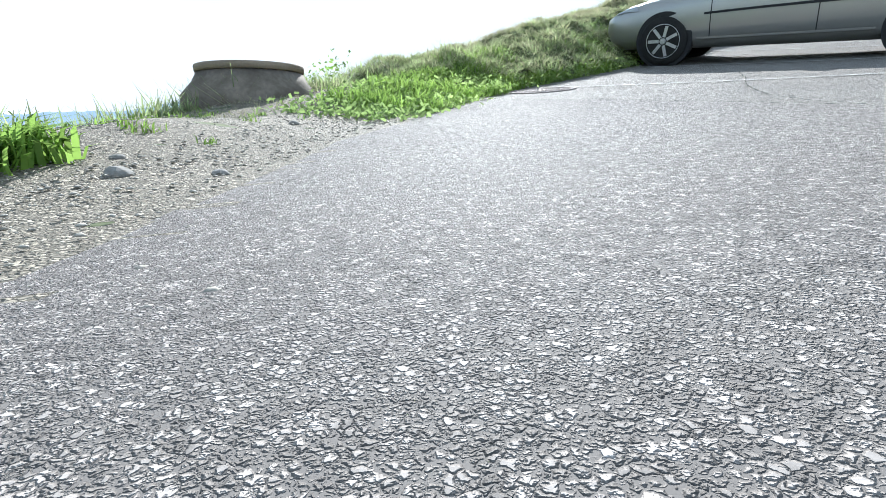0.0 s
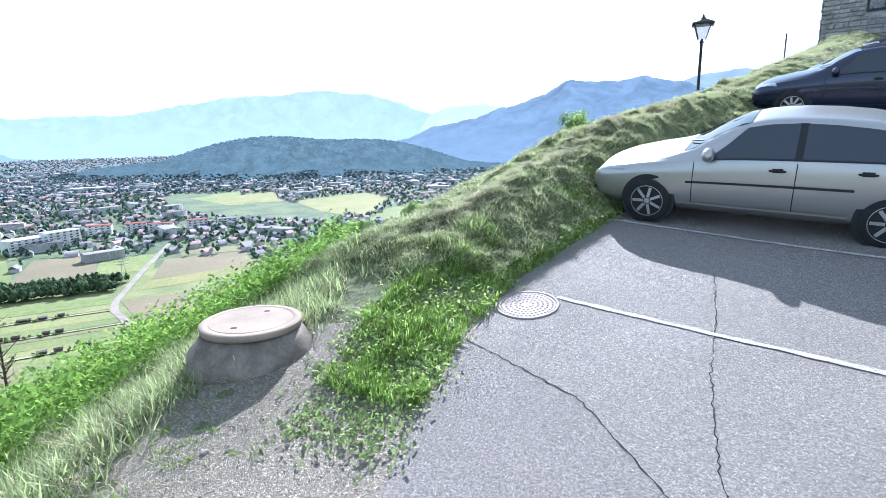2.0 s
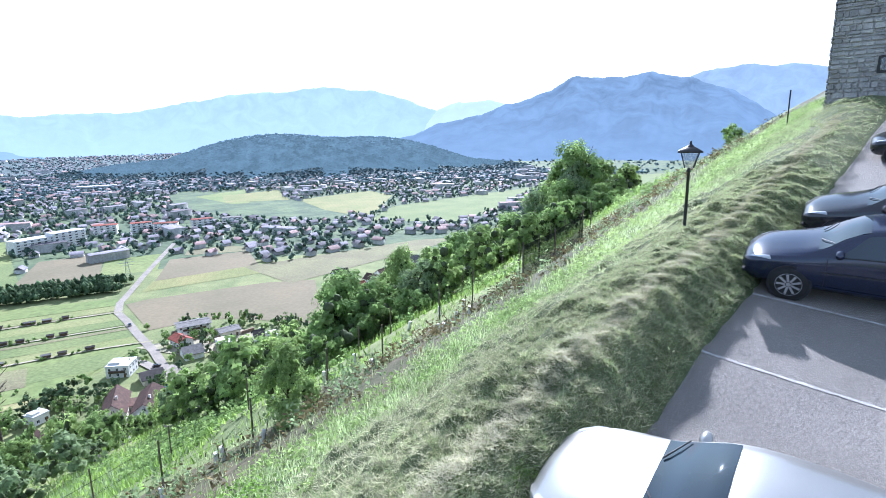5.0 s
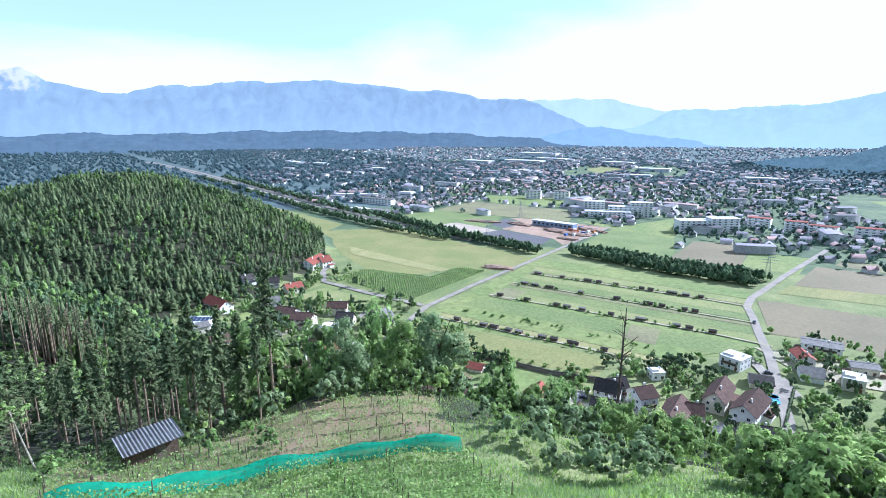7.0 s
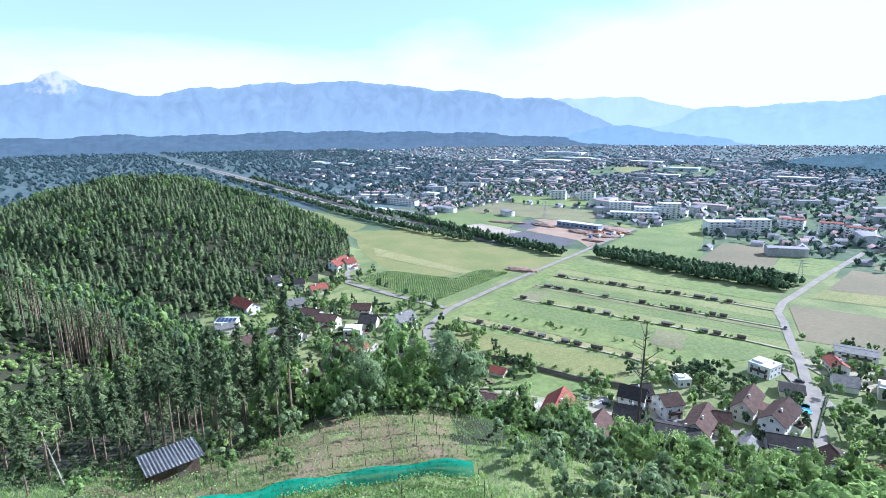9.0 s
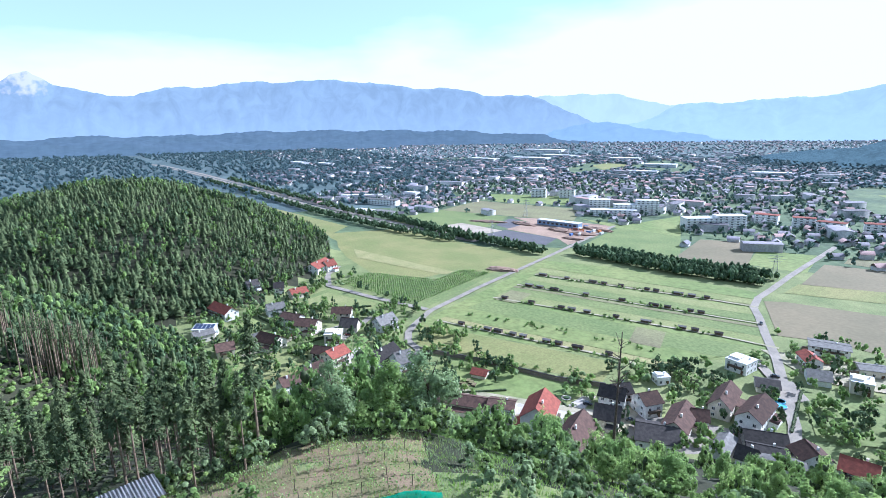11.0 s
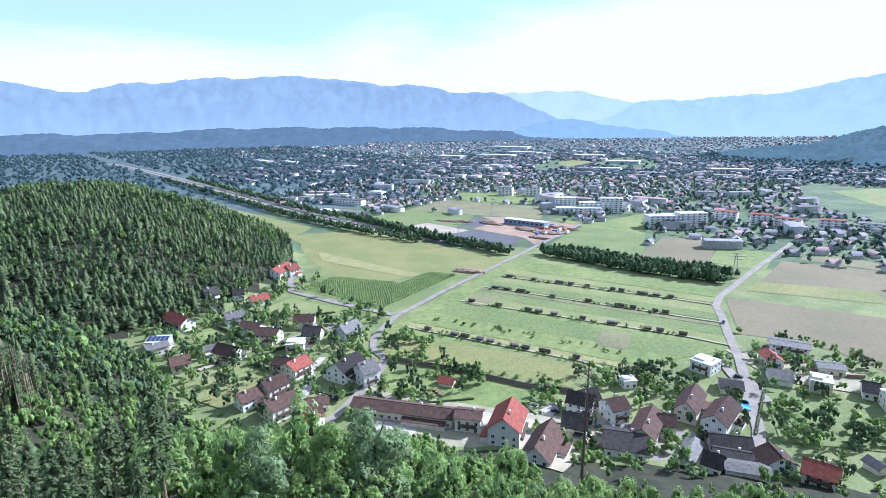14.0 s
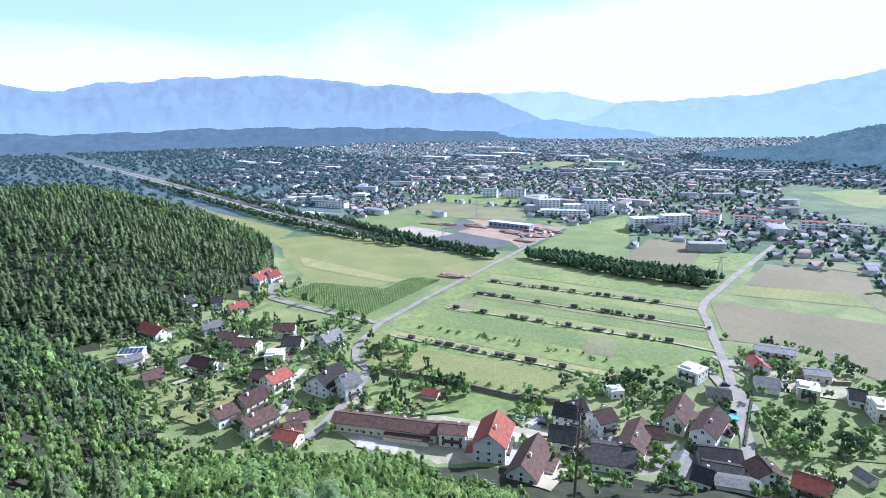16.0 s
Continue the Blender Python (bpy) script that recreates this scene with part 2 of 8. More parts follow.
nk.new(nn["Material Output"].inputs[0].links[0].from_socket, thin_net.inputs[1])
nk.new(holes.outputs[0], thin_net.inputs[2])
nk.new(thin_net.outputs[0], nn["Material Output"].inputs[0])
M_WHITE = material("white_render", (0.8, 0.79, 0.76), 0.85, (0.7, 0.68, 0.64), 0.6, 12, 0.2, random_hue=0.06)
M_CREAM = material("cream_render", (0.72, 0.66, 0.55), 0.85, (0.63, 0.57, 0.46), 0.6, 12, 0.2, random_hue=0.06)
M_ROOFS = {
    "red": material("red_tiles", (0.27, 0.085, 0.06), 0.85, (0.18, 0.06, 0.045), 0.7, 9, 0.5, random_hue=0.2, depth=0.05, spec=0.12),
    "brown": material("brown_tiles", (0.115, 0.07, 0.055), 0.85, (0.07, 0.045, 0.038), 0.7, 9, 0.5, random_hue=0.35, depth=0.05, spec=0.12),
    "dark": material("dark_slates", (0.06, 0.053, 0.05), 0.85, (0.036, 0.033, 0.032), 0.7, 9, 0.5, random_hue=0.3, depth=0.05, spec=0.12),
    "grey": material("grey_roofing", (0.19, 0.18, 0.17), 0.85, (0.125, 0.12, 0.112), 0.7, 9, 0.5, random_hue=0.3, depth=0.05, spec=0.12),
    "flat": material("pale_flat_roof", (0.6, 0.6, 0.6), 0.8, (0.48, 0.48, 0.48), 0.5, 8, 0.2),
}
M_PANE = glass("window_pane")
M_FRAME = material("white_window_frame", (0.75, 0.74, 0.72), 0.6, (0.68, 0.67, 0.65), 3, 30)
M_DOOR = material("brown_door", (0.16, 0.09, 0.05), 0.6, (0.11, 0.06, 0.035), 2, 25, 0.2)
M_ROAD = material("country_road", (0.29, 0.255, 0.215), 0.9, (0.22, 0.195, 0.165), 0.15, 3, 0.3)
M_TRACK = material("gravel_track", (0.38, 0.33, 0.24), 0.95, (0.26, 0.25, 0.15), 0.12, 2, 0.3)
M_FIELD = {
    "meadow": material("mown_meadow", (0.228, 0.216, 0.083), 0.95, (0.172, 0.189, 0.064), 0.03, 0.9, 0.3, rows=0.05, row_turn=-14),
    "green": material("green_field", (0.172, 0.203, 0.073), 0.95, (0.130, 0.171, 0.059), 0.03, 0.5, 0.3),
    "lush": material("lush_lawn", (0.200, 0.225, 0.078), 0.95, (0.140, 0.189, 0.059), 0.02, 0.3, 0.3),
    "brown": material("ploughed_field", (0.2, 0.165, 0.1), 0.95, (0.16, 0.138, 0.082), 0.015, 0.4, 0.4, grain_range=(0.9, 1.1)),
    "olive": material("stubble_field", (0.205, 0.198, 0.098), 0.95, (0.167, 0.153, 0.083), 0.03, 0.9, 0.3, rows=0.05, row_turn=-45),
    "strip": material("yellow_green_strip", (0.233, 0.239, 0.098), 0.95, (0.181, 0.207, 0.073), 0.05, 0.7, 0.3),
    "straw": material("cut_hay_ground", (0.28, 0.258, 0.115), 0.95, (0.23, 0.225, 0.09), 0.08, 0.9, 0.3),
    "site": material("bare_building_ground", (0.4, 0.335, 0.265), 0.95, (0.3, 0.25, 0.2), 0.04, 0.6, 0.3),
    "earth": material("dug_red_earth", (0.36, 0.25, 0.18), 0.95, (0.26, 0.18, 0.13), 0.06, 0.6, 0.4),
    "tar": material("fresh_tarmac", (0.12, 0.115, 0.125), 0.95, (0.095, 0.09, 0.1), 0.04, 0.6, 0.3),
}

M_SCRUB = material("bare_scrubby_soil", (0.1, 0.085, 0.048), 0.95, (0.065, 0.07, 0.03), 0.5, 6, 0.8, depth=0.08)
M_VINESOIL = material("hoed_vineyard_soil", (0.2, 0.145, 0.09), 0.95, (0.15, 0.15, 0.06), 0.4, 5, 0.8, depth=0.06)
M_DRY = foliage("withered_weeds", (0.24, 0.19, 0.095), (0.13, 0.115, 0.055), 0.25, vary=0.5)
M_ROCK = material("grey_field_rock", (0.3, 0.285, 0.26), 0.9, (0.2, 0.19, 0.17), 12, 60, 0.5, depth=0.006)
M_STRAW = foliage("bleached_hay", (0.6, 0.565, 0.4), (0.43, 0.405, 0.26), 0.35, vary=0.3)
M_PAVING = material("pale_paving", (0.48, 0.43, 0.38), 0.9, (0.38, 0.34, 0.3), 0.4, 4, 0.2)
M_POOL = material("blue_pool_plastic", (0.1, 0.45, 0.6), 0.3, (0.08, 0.38, 0.55), 1, 8, spec=0.5)
M_SOLAR = glass("solar_panel_glass", (0.03, 0.045, 0.09), 0.12)
# Inner twigs; the shade inside a crown is painted into their dark colour.
M_TWIG_SHADE = material("twigs_and_painted_shade", (0.08, 0.1, 0.045), 0.95, (0.05, 0.065, 0.03), 2.0, 12, 0.5)
M_BELT = foliage("dark_hedge_leaf", (0.14, 0.2, 0.1), (0.085, 0.135, 0.07), 0.3, vary=0.45)
M_PALESTEM = material("pale_birch_bark", (0.34, 0.31, 0.25), 0.85, (0.2, 0.18, 0.14), 5, 25, 0.3)
M_SHADE = material("black_net", (0.02, 0.022, 0.022), 0.9, (0.015, 0.016, 0.016), 4, 60)
shade_n, shade_l = M_SHADE.node_tree.nodes, M_SHADE.node_tree.links
mesh_gap, mesh_mix = shade_n.new("ShaderNodeBsdfTransparent"), shade_n.new("ShaderNodeMixShader")
mesh_mix.inputs[0].default_value = 0.25
shade_l.new(shade_n["Principled BSDF"].outputs[0], mesh_mix.inputs[1])
shade_l.new(mesh_gap.outputs[0], mesh_mix.inputs[2])
shade_l.new(mesh_mix.outputs[0], shade_n["Material Output"].inputs[0])
M_GUARD = material("white_plastic_tube", (0.66, 0.66, 0.62), 0.6, (0.5, 0.5, 0.45), 3, 20)
M_NETTLE = foliage("nettle_leaf", (0.3, 0.46, 0.1), (0.17, 0.29, 0.065), 0.5, vary=0.45)

# ---- the lie of the land ----
VALLEY = -112.0
EDGE = [(-24, -26), (-8, -8), (-1.6, -1.6), (-0.45, 0.5), (-0.35, 2.4), (0.0, 3.6), (0.55, 5.0), (1.3, 6.25), (3.0, 8.0), (5.3, 10.3), (7.05, 12.1), (9.25, 14.1), (15, 19.6), (30, 34), (60, 62)]


def lot_height(x, y):
    """The sloping car park."""
    x, y = np.asarray(x, float), np.asarray(y, float)
    up = 0.0395 * y + 0.0076 * np.clip(y, 0, 12) ** 2 + np.clip(y - 12, 0, 60) * 0.165
    return 0.0558 + 0.0766 * np.clip(x, -30, 60) + np.where(y < 0, np.clip(y, -30, 0) * 0.0395, up)


def edge_distance(x, y):
    """How far a place lies outside the car park's edge (below nought: inside), and the nearest place on the edge."""
    x, y = np.asarray(x, float), np.asarray(y, float)
    best, bx, by, side = np.full(x.shape, 1e9), np.zeros(x.shape), np.zeros(x.shape), np.ones(x.shape)
    for (ax, ay), (cx, cy) in zip(EDGE, EDGE[1:]):
        dx, dy = cx - ax, cy - ay
        k = np.clip(((x - ax) * dx + (y - ay) * dy) / (dx * dx + dy * dy), 0, 1)
        px, py = ax + k * dx, ay + k * dy
        d = np.hypot(x - px, y - py)
        near = d < best - 1e-9
        best, bx, by = np.where(near, d, best), np.where(near, px, bx), np.where(near, py, by)
        side = np.where(near, np.sign(dx * (y - ay) - dy * (x - ax)), side)
    return best * side, bx, by


def bump_at(x, y, cx, cy, rx, ry, turn=0.0):
    c, s = math.cos(radians(turn)), math.sin(radians(turn))
    dx, dy = x - cx, y - cy
    r2 = ((c * dx + s * dy) / rx) ** 2 + ((c * dy - s * dx) / ry) ** 2
    return np.clip(1 - r2, 0, None) ** 1.25


def ripple(x, y, size, seed=0.0):
    """Cheap smooth unevenness."""
    a = np.sin(x / size + 1.3 * np.sin(y / size * 0.7 + seed)) * np.cos(y / size * 1.1 + 0.9 * np.sin(x / size * 0.6 - seed))
    return a + 0.5 * np.sin(2.3 * x / size + seed) * np.sin(2.1 * y / size + 1.7 * seed)


def land(x, y):
    """The height of the ground."""
    x, y = np.asarray(x, float), np.asarray(y, float)
    u, ex, ey = edge_distance(x, y)
    away = np.clip((u - 2.5) / 5, 0, 1)
    level = (1 - away) * lot_height(ex, ey) + away * lot_height(x + 0.70 * u, y - 0.714 * u)
    crest = np.interp(ey, [4.3, 6.5, 9.5, 12, 15.5, 22, 30], [0.0, 0.42, 0.92, 0.74, 0.5, 0.42, 0.45])
    bank = crest * np.interp(u, [0, 0.12, 0.85, 1.3, 2.2, 3.4, 5], [0, 0.14, 0.94, 1.0, 0.95, 0.72, 0.3])
    fall = np.interp(u, [0, 2.2, 5, 9, 12, 17, 26, 36, 44, 56, 92, 136, 165, 195, 212], [0, -0.12, -1.2, -3.0, -5.0, -7.3, -12.0, -16.9, -20.2, -27, -47, -76, -95, -109, -112.5])
    fade = np.clip(1 - u / 120, 0, 1)
    z = level * fade + bank + fall + np.clip(u - 3, 0, 12) / 12 * 0.28 * ripple(x, y, 2.7, 0.4)
    z = z + np.clip((u - 45) / 60, 0, 1) * np.clip((230 - u) / 60, 0, 1) * 2.2 * ripple(x, y, 14, 1.1)
    z = z + 0.15 * np.exp(-((x + 1.0) ** 2 + (y - 2.3) ** 2) / 1.3) * np.clip(u / 0.7, 0, 1)
    z = z + 0.24 * np.exp(-((x + 1.3) ** 2 + (y - 4.75) ** 2) / 1.2) * np.clip(u / 0.7, 0, 1)
    z = z + 3.6 * bump_at(x, y, -52, 27, 14, 17) + 4.4 * bump_at(x, y, -46, 32, 22, 32)
    z = z - 9.0 * bump_at(x, y, -88, 112, 62, 52)
    z = np.where(u < 0, lot_height(x, y) - 0.06, z)
    west = VALLEY + 74 * bump_at(x, y, -215, -108, 245, 142)
    west = np.maximum(west, VALLEY + 70 * bump_at(x, y, -632, -25, 258, 212))
    z = np.maximum(np.maximum(z, VALLEY), np.where(u > 0, west, -999))
    z = np.maximum(z, VALLEY + 104 * bump_at(x, y, -330, 1850, 500, 380) + 44 * bump_at(x, y, -740, 1790, 430, 290) + 30 * bump_at(x, y, 60, 1800, 330, 260))
    return z


def height(x, y):
    return float(land(np.array([x]), np.array([y]))[0])


# ---- making meshes ----
def raw_mesh(name, verts, faces, mat, parent=None, label="", smooth=False, kind="", inner=None):
    """One mesh object from arrays of corners and of equally long faces, or from plain lists."""
    me = bpy.data.meshes.new(name)
    if isinstance(faces, np.ndarray):
        verts = np.asarray(verts, np.float32)
        n, k = faces.shape
        me.vertices.add(len(verts))
        me.vertices.foreach_set("co", verts.ravel())
        me.loops.add(n * k)
        me.loops.foreach_set("vertex_index", faces.astype(np.int32).ravel())
        me.polygons.add(n)
        me.polygons.foreach_set("loop_start", np.arange(0, n * k, k, dtype=np.int32))
        me.update(calc_edges=True)
    else:
        me.from_pydata([tuple(v) for v in verts], [], faces)
    if smooth:
        me.polygons.foreach_set("use_smooth", [True] * len(me.polygons))
    me.materials.append(mat)
    # Inner faces take the dark twig colour, painted shade within the crown.
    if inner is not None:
        me.materials.append(M_TWIG_SHADE)
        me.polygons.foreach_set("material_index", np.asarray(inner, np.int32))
    ob = new(name, me)
    if parent is not None:
        ob.parent = parent
    return tagged(ob, label, kind=kind)


def part(name, bm, mat, parent, label=""):
    """A bmesh as one mesh object under a thing or a part."""
    me = bpy.data.meshes.new(name)
    bm.to_mesh(me)
    bm.free()
    me.materials.append(mat)
    ob = new(name, me)
    ob.parent = parent
    return tagged(ob, label)


def thing(name, m, label, category, group=""):
    ob = new(name)
    ob.matrix_world = m
    ob.empty_display_size = 0.2
    return tagged(ob, label, category, group)


def box_bm(sx, sy, sz, at=(0, 0, 0), bevel=0.0, bm=None, turn=None):
    bm = bm or bmesh.new()
    m = Matrix.Translation(at) @ (turn or Matrix()) @ Matrix.Diagonal((sx, sy, sz, 1))
    made = bmesh.ops.create_cube(bm, size=1, matrix=m)["verts"]
    if bevel:
        bmesh.ops.bevel(bm, geom=list({e for v in made for e in v.link_edges}), offset=bevel, segments=2, affect="EDGES")
    return bm


def cone_bm(r1, r2, h, at=(0, 0, 0), segments=12, bm=None, turn=None):
    """A tapered round, standing on its place."""
    bm = bm or bmesh.new()
    m = Matrix.Translation(at) @ (turn or Matrix()) @ Matrix.Translation((0, 0, h / 2))
    bmesh.ops.create_cone(bm, cap_ends=True, segments=segments, radius1=r1, radius2=r2, depth=h, matrix=m)
    return bm


def rod_bm(a, b, r1, r2=None, segments=6, bm=None):
    a, b = Vector(a), Vector(b)
    d = b - a
    return cone_bm(r1, r1 if r2 is None else r2, d.length, a, segments, bm, d.to_track_quat("Z", "Y").to_matrix().to_4x4())


def lathe_bm(profile, segments=32):
    """A round turned from pairs of radius and height."""
    bm = bmesh.new()
    rings = []
    for r, z in profile:
        rings.append([bm.verts.new((r * math.cos(2 * math.pi * k / segments), r * math.sin(2 * math.pi * k / segments), z)) for k in range(segments)])
    for a, b in zip(rings, rings[1:]):
        for k in range(segments):
            bm.faces.new((a[k], a[(k + 1) % segments], b[(k + 1) % segments], b[k]))
    bm.faces.new(rings[-1])
    bm.faces.new(rings[0][::-1])
    for f in bm.faces:
        f.smooth = len(f.verts) == 4
    return bm


# ---- ground: one sheet to the horizon ----
radii = np.concatenate([[0.0], np.geomspace(0.5, 60, 100), np.geomspace(61.5, 400, 80), np.geomspace(405, 4900, 60)])
angles = np.linspace(0, 2 * np.pi, 421)[:-1]
gx = 2 + radii[:, None] * np.cos(angles)
gy = 6 + radii[:, None] * np.sin(angles)
gv = np.stack([gx, gy, land(gx, gy)], -1).reshape(-1, 3)
na = len(angles)
ia, ib = np.meshgrid(np.arange(len(radii) - 1), np.arange(na), indexing="ij")
gf = np.stack([ia * na + ib, (ia + 1) * na + ib, (ia + 1) * na + (ib + 1) % na, ia * na + (ib + 1) % na], -1).reshape(-1, 4)
ground = raw_mesh("ground", gv, gf, M_GROUND, smooth=True, kind="structure")
tagged(ground, "green hillside and valley floor with grass", "ground")
ground.data.materials.append(M_SHADED_SOIL)
mid = gv[gf].mean(1)
mu, _, _ = edge_distance(mid[:, 0], mid[:, 1])
mu = mu + 0.7 * ripple(mid[:, 0], mid[:, 1], 1.3, 0.8) * (mu > 3)
soil = (((mu > 44) | ((mid[:, 0] < -46) & (mid[:, 1] < 13) & (mu > 20))) & (mid[:, 2] > VALLEY + 1.5) & (np.hypot(mid[:, 0], mid[:, 1]) < 1000))
ground.data.materials.append(M_HAZED_WOODFLOOR)
ground.data.materials.append(M_BANK)
ground.data.materials.append(M_SCRUB)
ground.data.materials.append(M_GARDENS)
reach_out = np.hypot(mid[:, 0], mid[:, 1])
compass = np.degrees(np.arctan2(-mid[:, 0], mid[:, 1]))
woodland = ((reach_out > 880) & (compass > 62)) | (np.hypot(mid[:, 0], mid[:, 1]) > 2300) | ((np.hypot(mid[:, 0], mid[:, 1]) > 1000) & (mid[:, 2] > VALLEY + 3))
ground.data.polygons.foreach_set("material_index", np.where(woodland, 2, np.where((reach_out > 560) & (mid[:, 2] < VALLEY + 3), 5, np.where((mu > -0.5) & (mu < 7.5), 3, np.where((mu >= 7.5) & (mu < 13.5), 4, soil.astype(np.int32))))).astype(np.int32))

# ---- the car park ----
def lot_sheet(name, outline, lift, mat, step=0.5):
    """A sheet lying on the car park's slope, cut along straight lines so that it follows it."""
    bm = bmesh.new()
    bm.faces.new([bm.verts.new((x, y, 0)) for x, y in outline])
    xs, ys = [p[0] for p in outline], [p[1] for p in outline]
    y = math.floor(min(ys)) + step
    while y < max(ys):
        bmesh.ops.bisect_plane(bm, geom=bm.verts[:] + bm.edges[:] + bm.faces[:], plane_co=(0, y, 0), plane_no=(0, 1, 0))
        y += step
    bmesh.ops.triangulate(bm, faces=bm.faces[:])
    for v in bm.verts:
        v.co.z = float(lot_height(v.co.x, v.co.y)) + lift
    me = bpy.data.meshes.new(name)
    bm.normal_update()
    if sum(f.normal.z for f in bm.faces) < 0:
        bmesh.ops.reverse_faces(bm, faces=bm.faces[:])
    bm.to_mesh(me)
    bm.free()
    me.materials.append(mat)
    return tagged(new(name, me), kind="structure")


rng = random.Random(5)
lot_edge = []
for (ax, ay), (cx, cy) in zip(EDGE[1:], EDGE[2:]):
    n = max(2, int(math.hypot(cx - ax, cy - ay) / 0.22)) if abs(ay) < 15 else 6
    for k in range(n):
        f = k / n
        lot_edge.append((ax + f * (cx - ax) + rng.uniform(-0.035, 0.035), ay + f * (cy - ay) + rng.uniform(-0.035, 0.035)))
lot = lot_sheet("pavement", [*lot_edge, (60, 20), (45, -20), (10, -30), (-8, -20)], 0.0, M_ASPHALT)
tagged(lot, "worn grey asphalt car park on a slope", "car park")


def ribbon(points, width, jitter=0.0, seed=1):
    """The outline of a band along a line of places."""
    r = random.Random(seed)
    left, right = [], []
    for i, (x, y) in enumerate(points):
        a, b = points[max(i - 1, 0)], points[min(i + 1, len(points) - 1)]
        d = math.hypot(b[0] - a[0], b[1] - a[1])
        nx, ny = -(b[1] - a[1]) / d, (b[0] - a[0]) / d
        w = width / 2
        left.append((x + nx * (w + r.uniform(-jitter, jitter)), y + ny * (w + r.uniform(-jitter, jitter))))
        right.append((x - nx * (w + r.uniform(-jitter, jitter)), y - ny * (w + r.uniform(-jitter, jitter))))
    return left + right[::-1]


def finer(points, step, wobble=0.0, seed=2):
    r, out = random.Random(seed), []
    for (ax, ay), (bx, by) in zip(points, points[1:]):
        n = max(1, int(math.hypot(bx - ax, by - ay) / step))
        for k in range(n):
            out.append((ax + (bx - ax) * k / n + r.uniform(-wobble, wobble), ay + (by - ay) * k / n + r.uniform(-wobble, wobble)))
    return [*out, points[-1]]


CRACK_A = [(0.56, 4.95), (1.0, 4.3), (1.32, 3.81), (1.42, 3.29), (1.54, 2.6), (1.57, 2.14), (1.62, 1.2), (1.8, -1.5)]
CRACK_B = [(3.42, 5.81), (2.95, 4.9), (2.39, 3.95), (1.9, 2.93), (1.66, 2.2)]
tagged(lot_sheet("asphalt_patch", [*lot_edge[lot_edge.index(min(lot_edge, key=lambda p: abs(p[1] - 0.3))):lot_edge.index(min(lot_edge, key=lambda p: abs(p[1] - 4.9)))], *finer(CRACK_A, 0.2, 0.01)], 0.004, M_PATCH), "newer smoother asphalt strip along the verge", "asphalt")
for n, (line, w) in enumerate(((CRACK_A, 0.011), (CRACK_B, 0.008))):
    tagged(lot_sheet("pavement_crack", ribbon(finer(line, 0.05, 0.012, n), w, w * 0.4, n), 0.008, M_CRACK), "dark jagged crack across the asphalt", "crack")
for k, (x, y, l) in enumerate(((1.62, 5.66, 4.6), (3.12, 7.98, 5.0), (4.95, 9.95, 5.0), (6.77, 11.85, 5.0), (8.75, 13.6, 5.0), (10.9, 15.5, 5.0), (12.9, 17.4, 5.0))):
    band = finer([(x, y), (x + 0.715 * l, y - 0.70 * l)], 0.12)
    tagged(lot_sheet("parking_line", ribbon(band, 0.058, 0.014, k), 0.009, M_LINE), "worn white painted parking line on asphalt", "parking line", "parking lines")

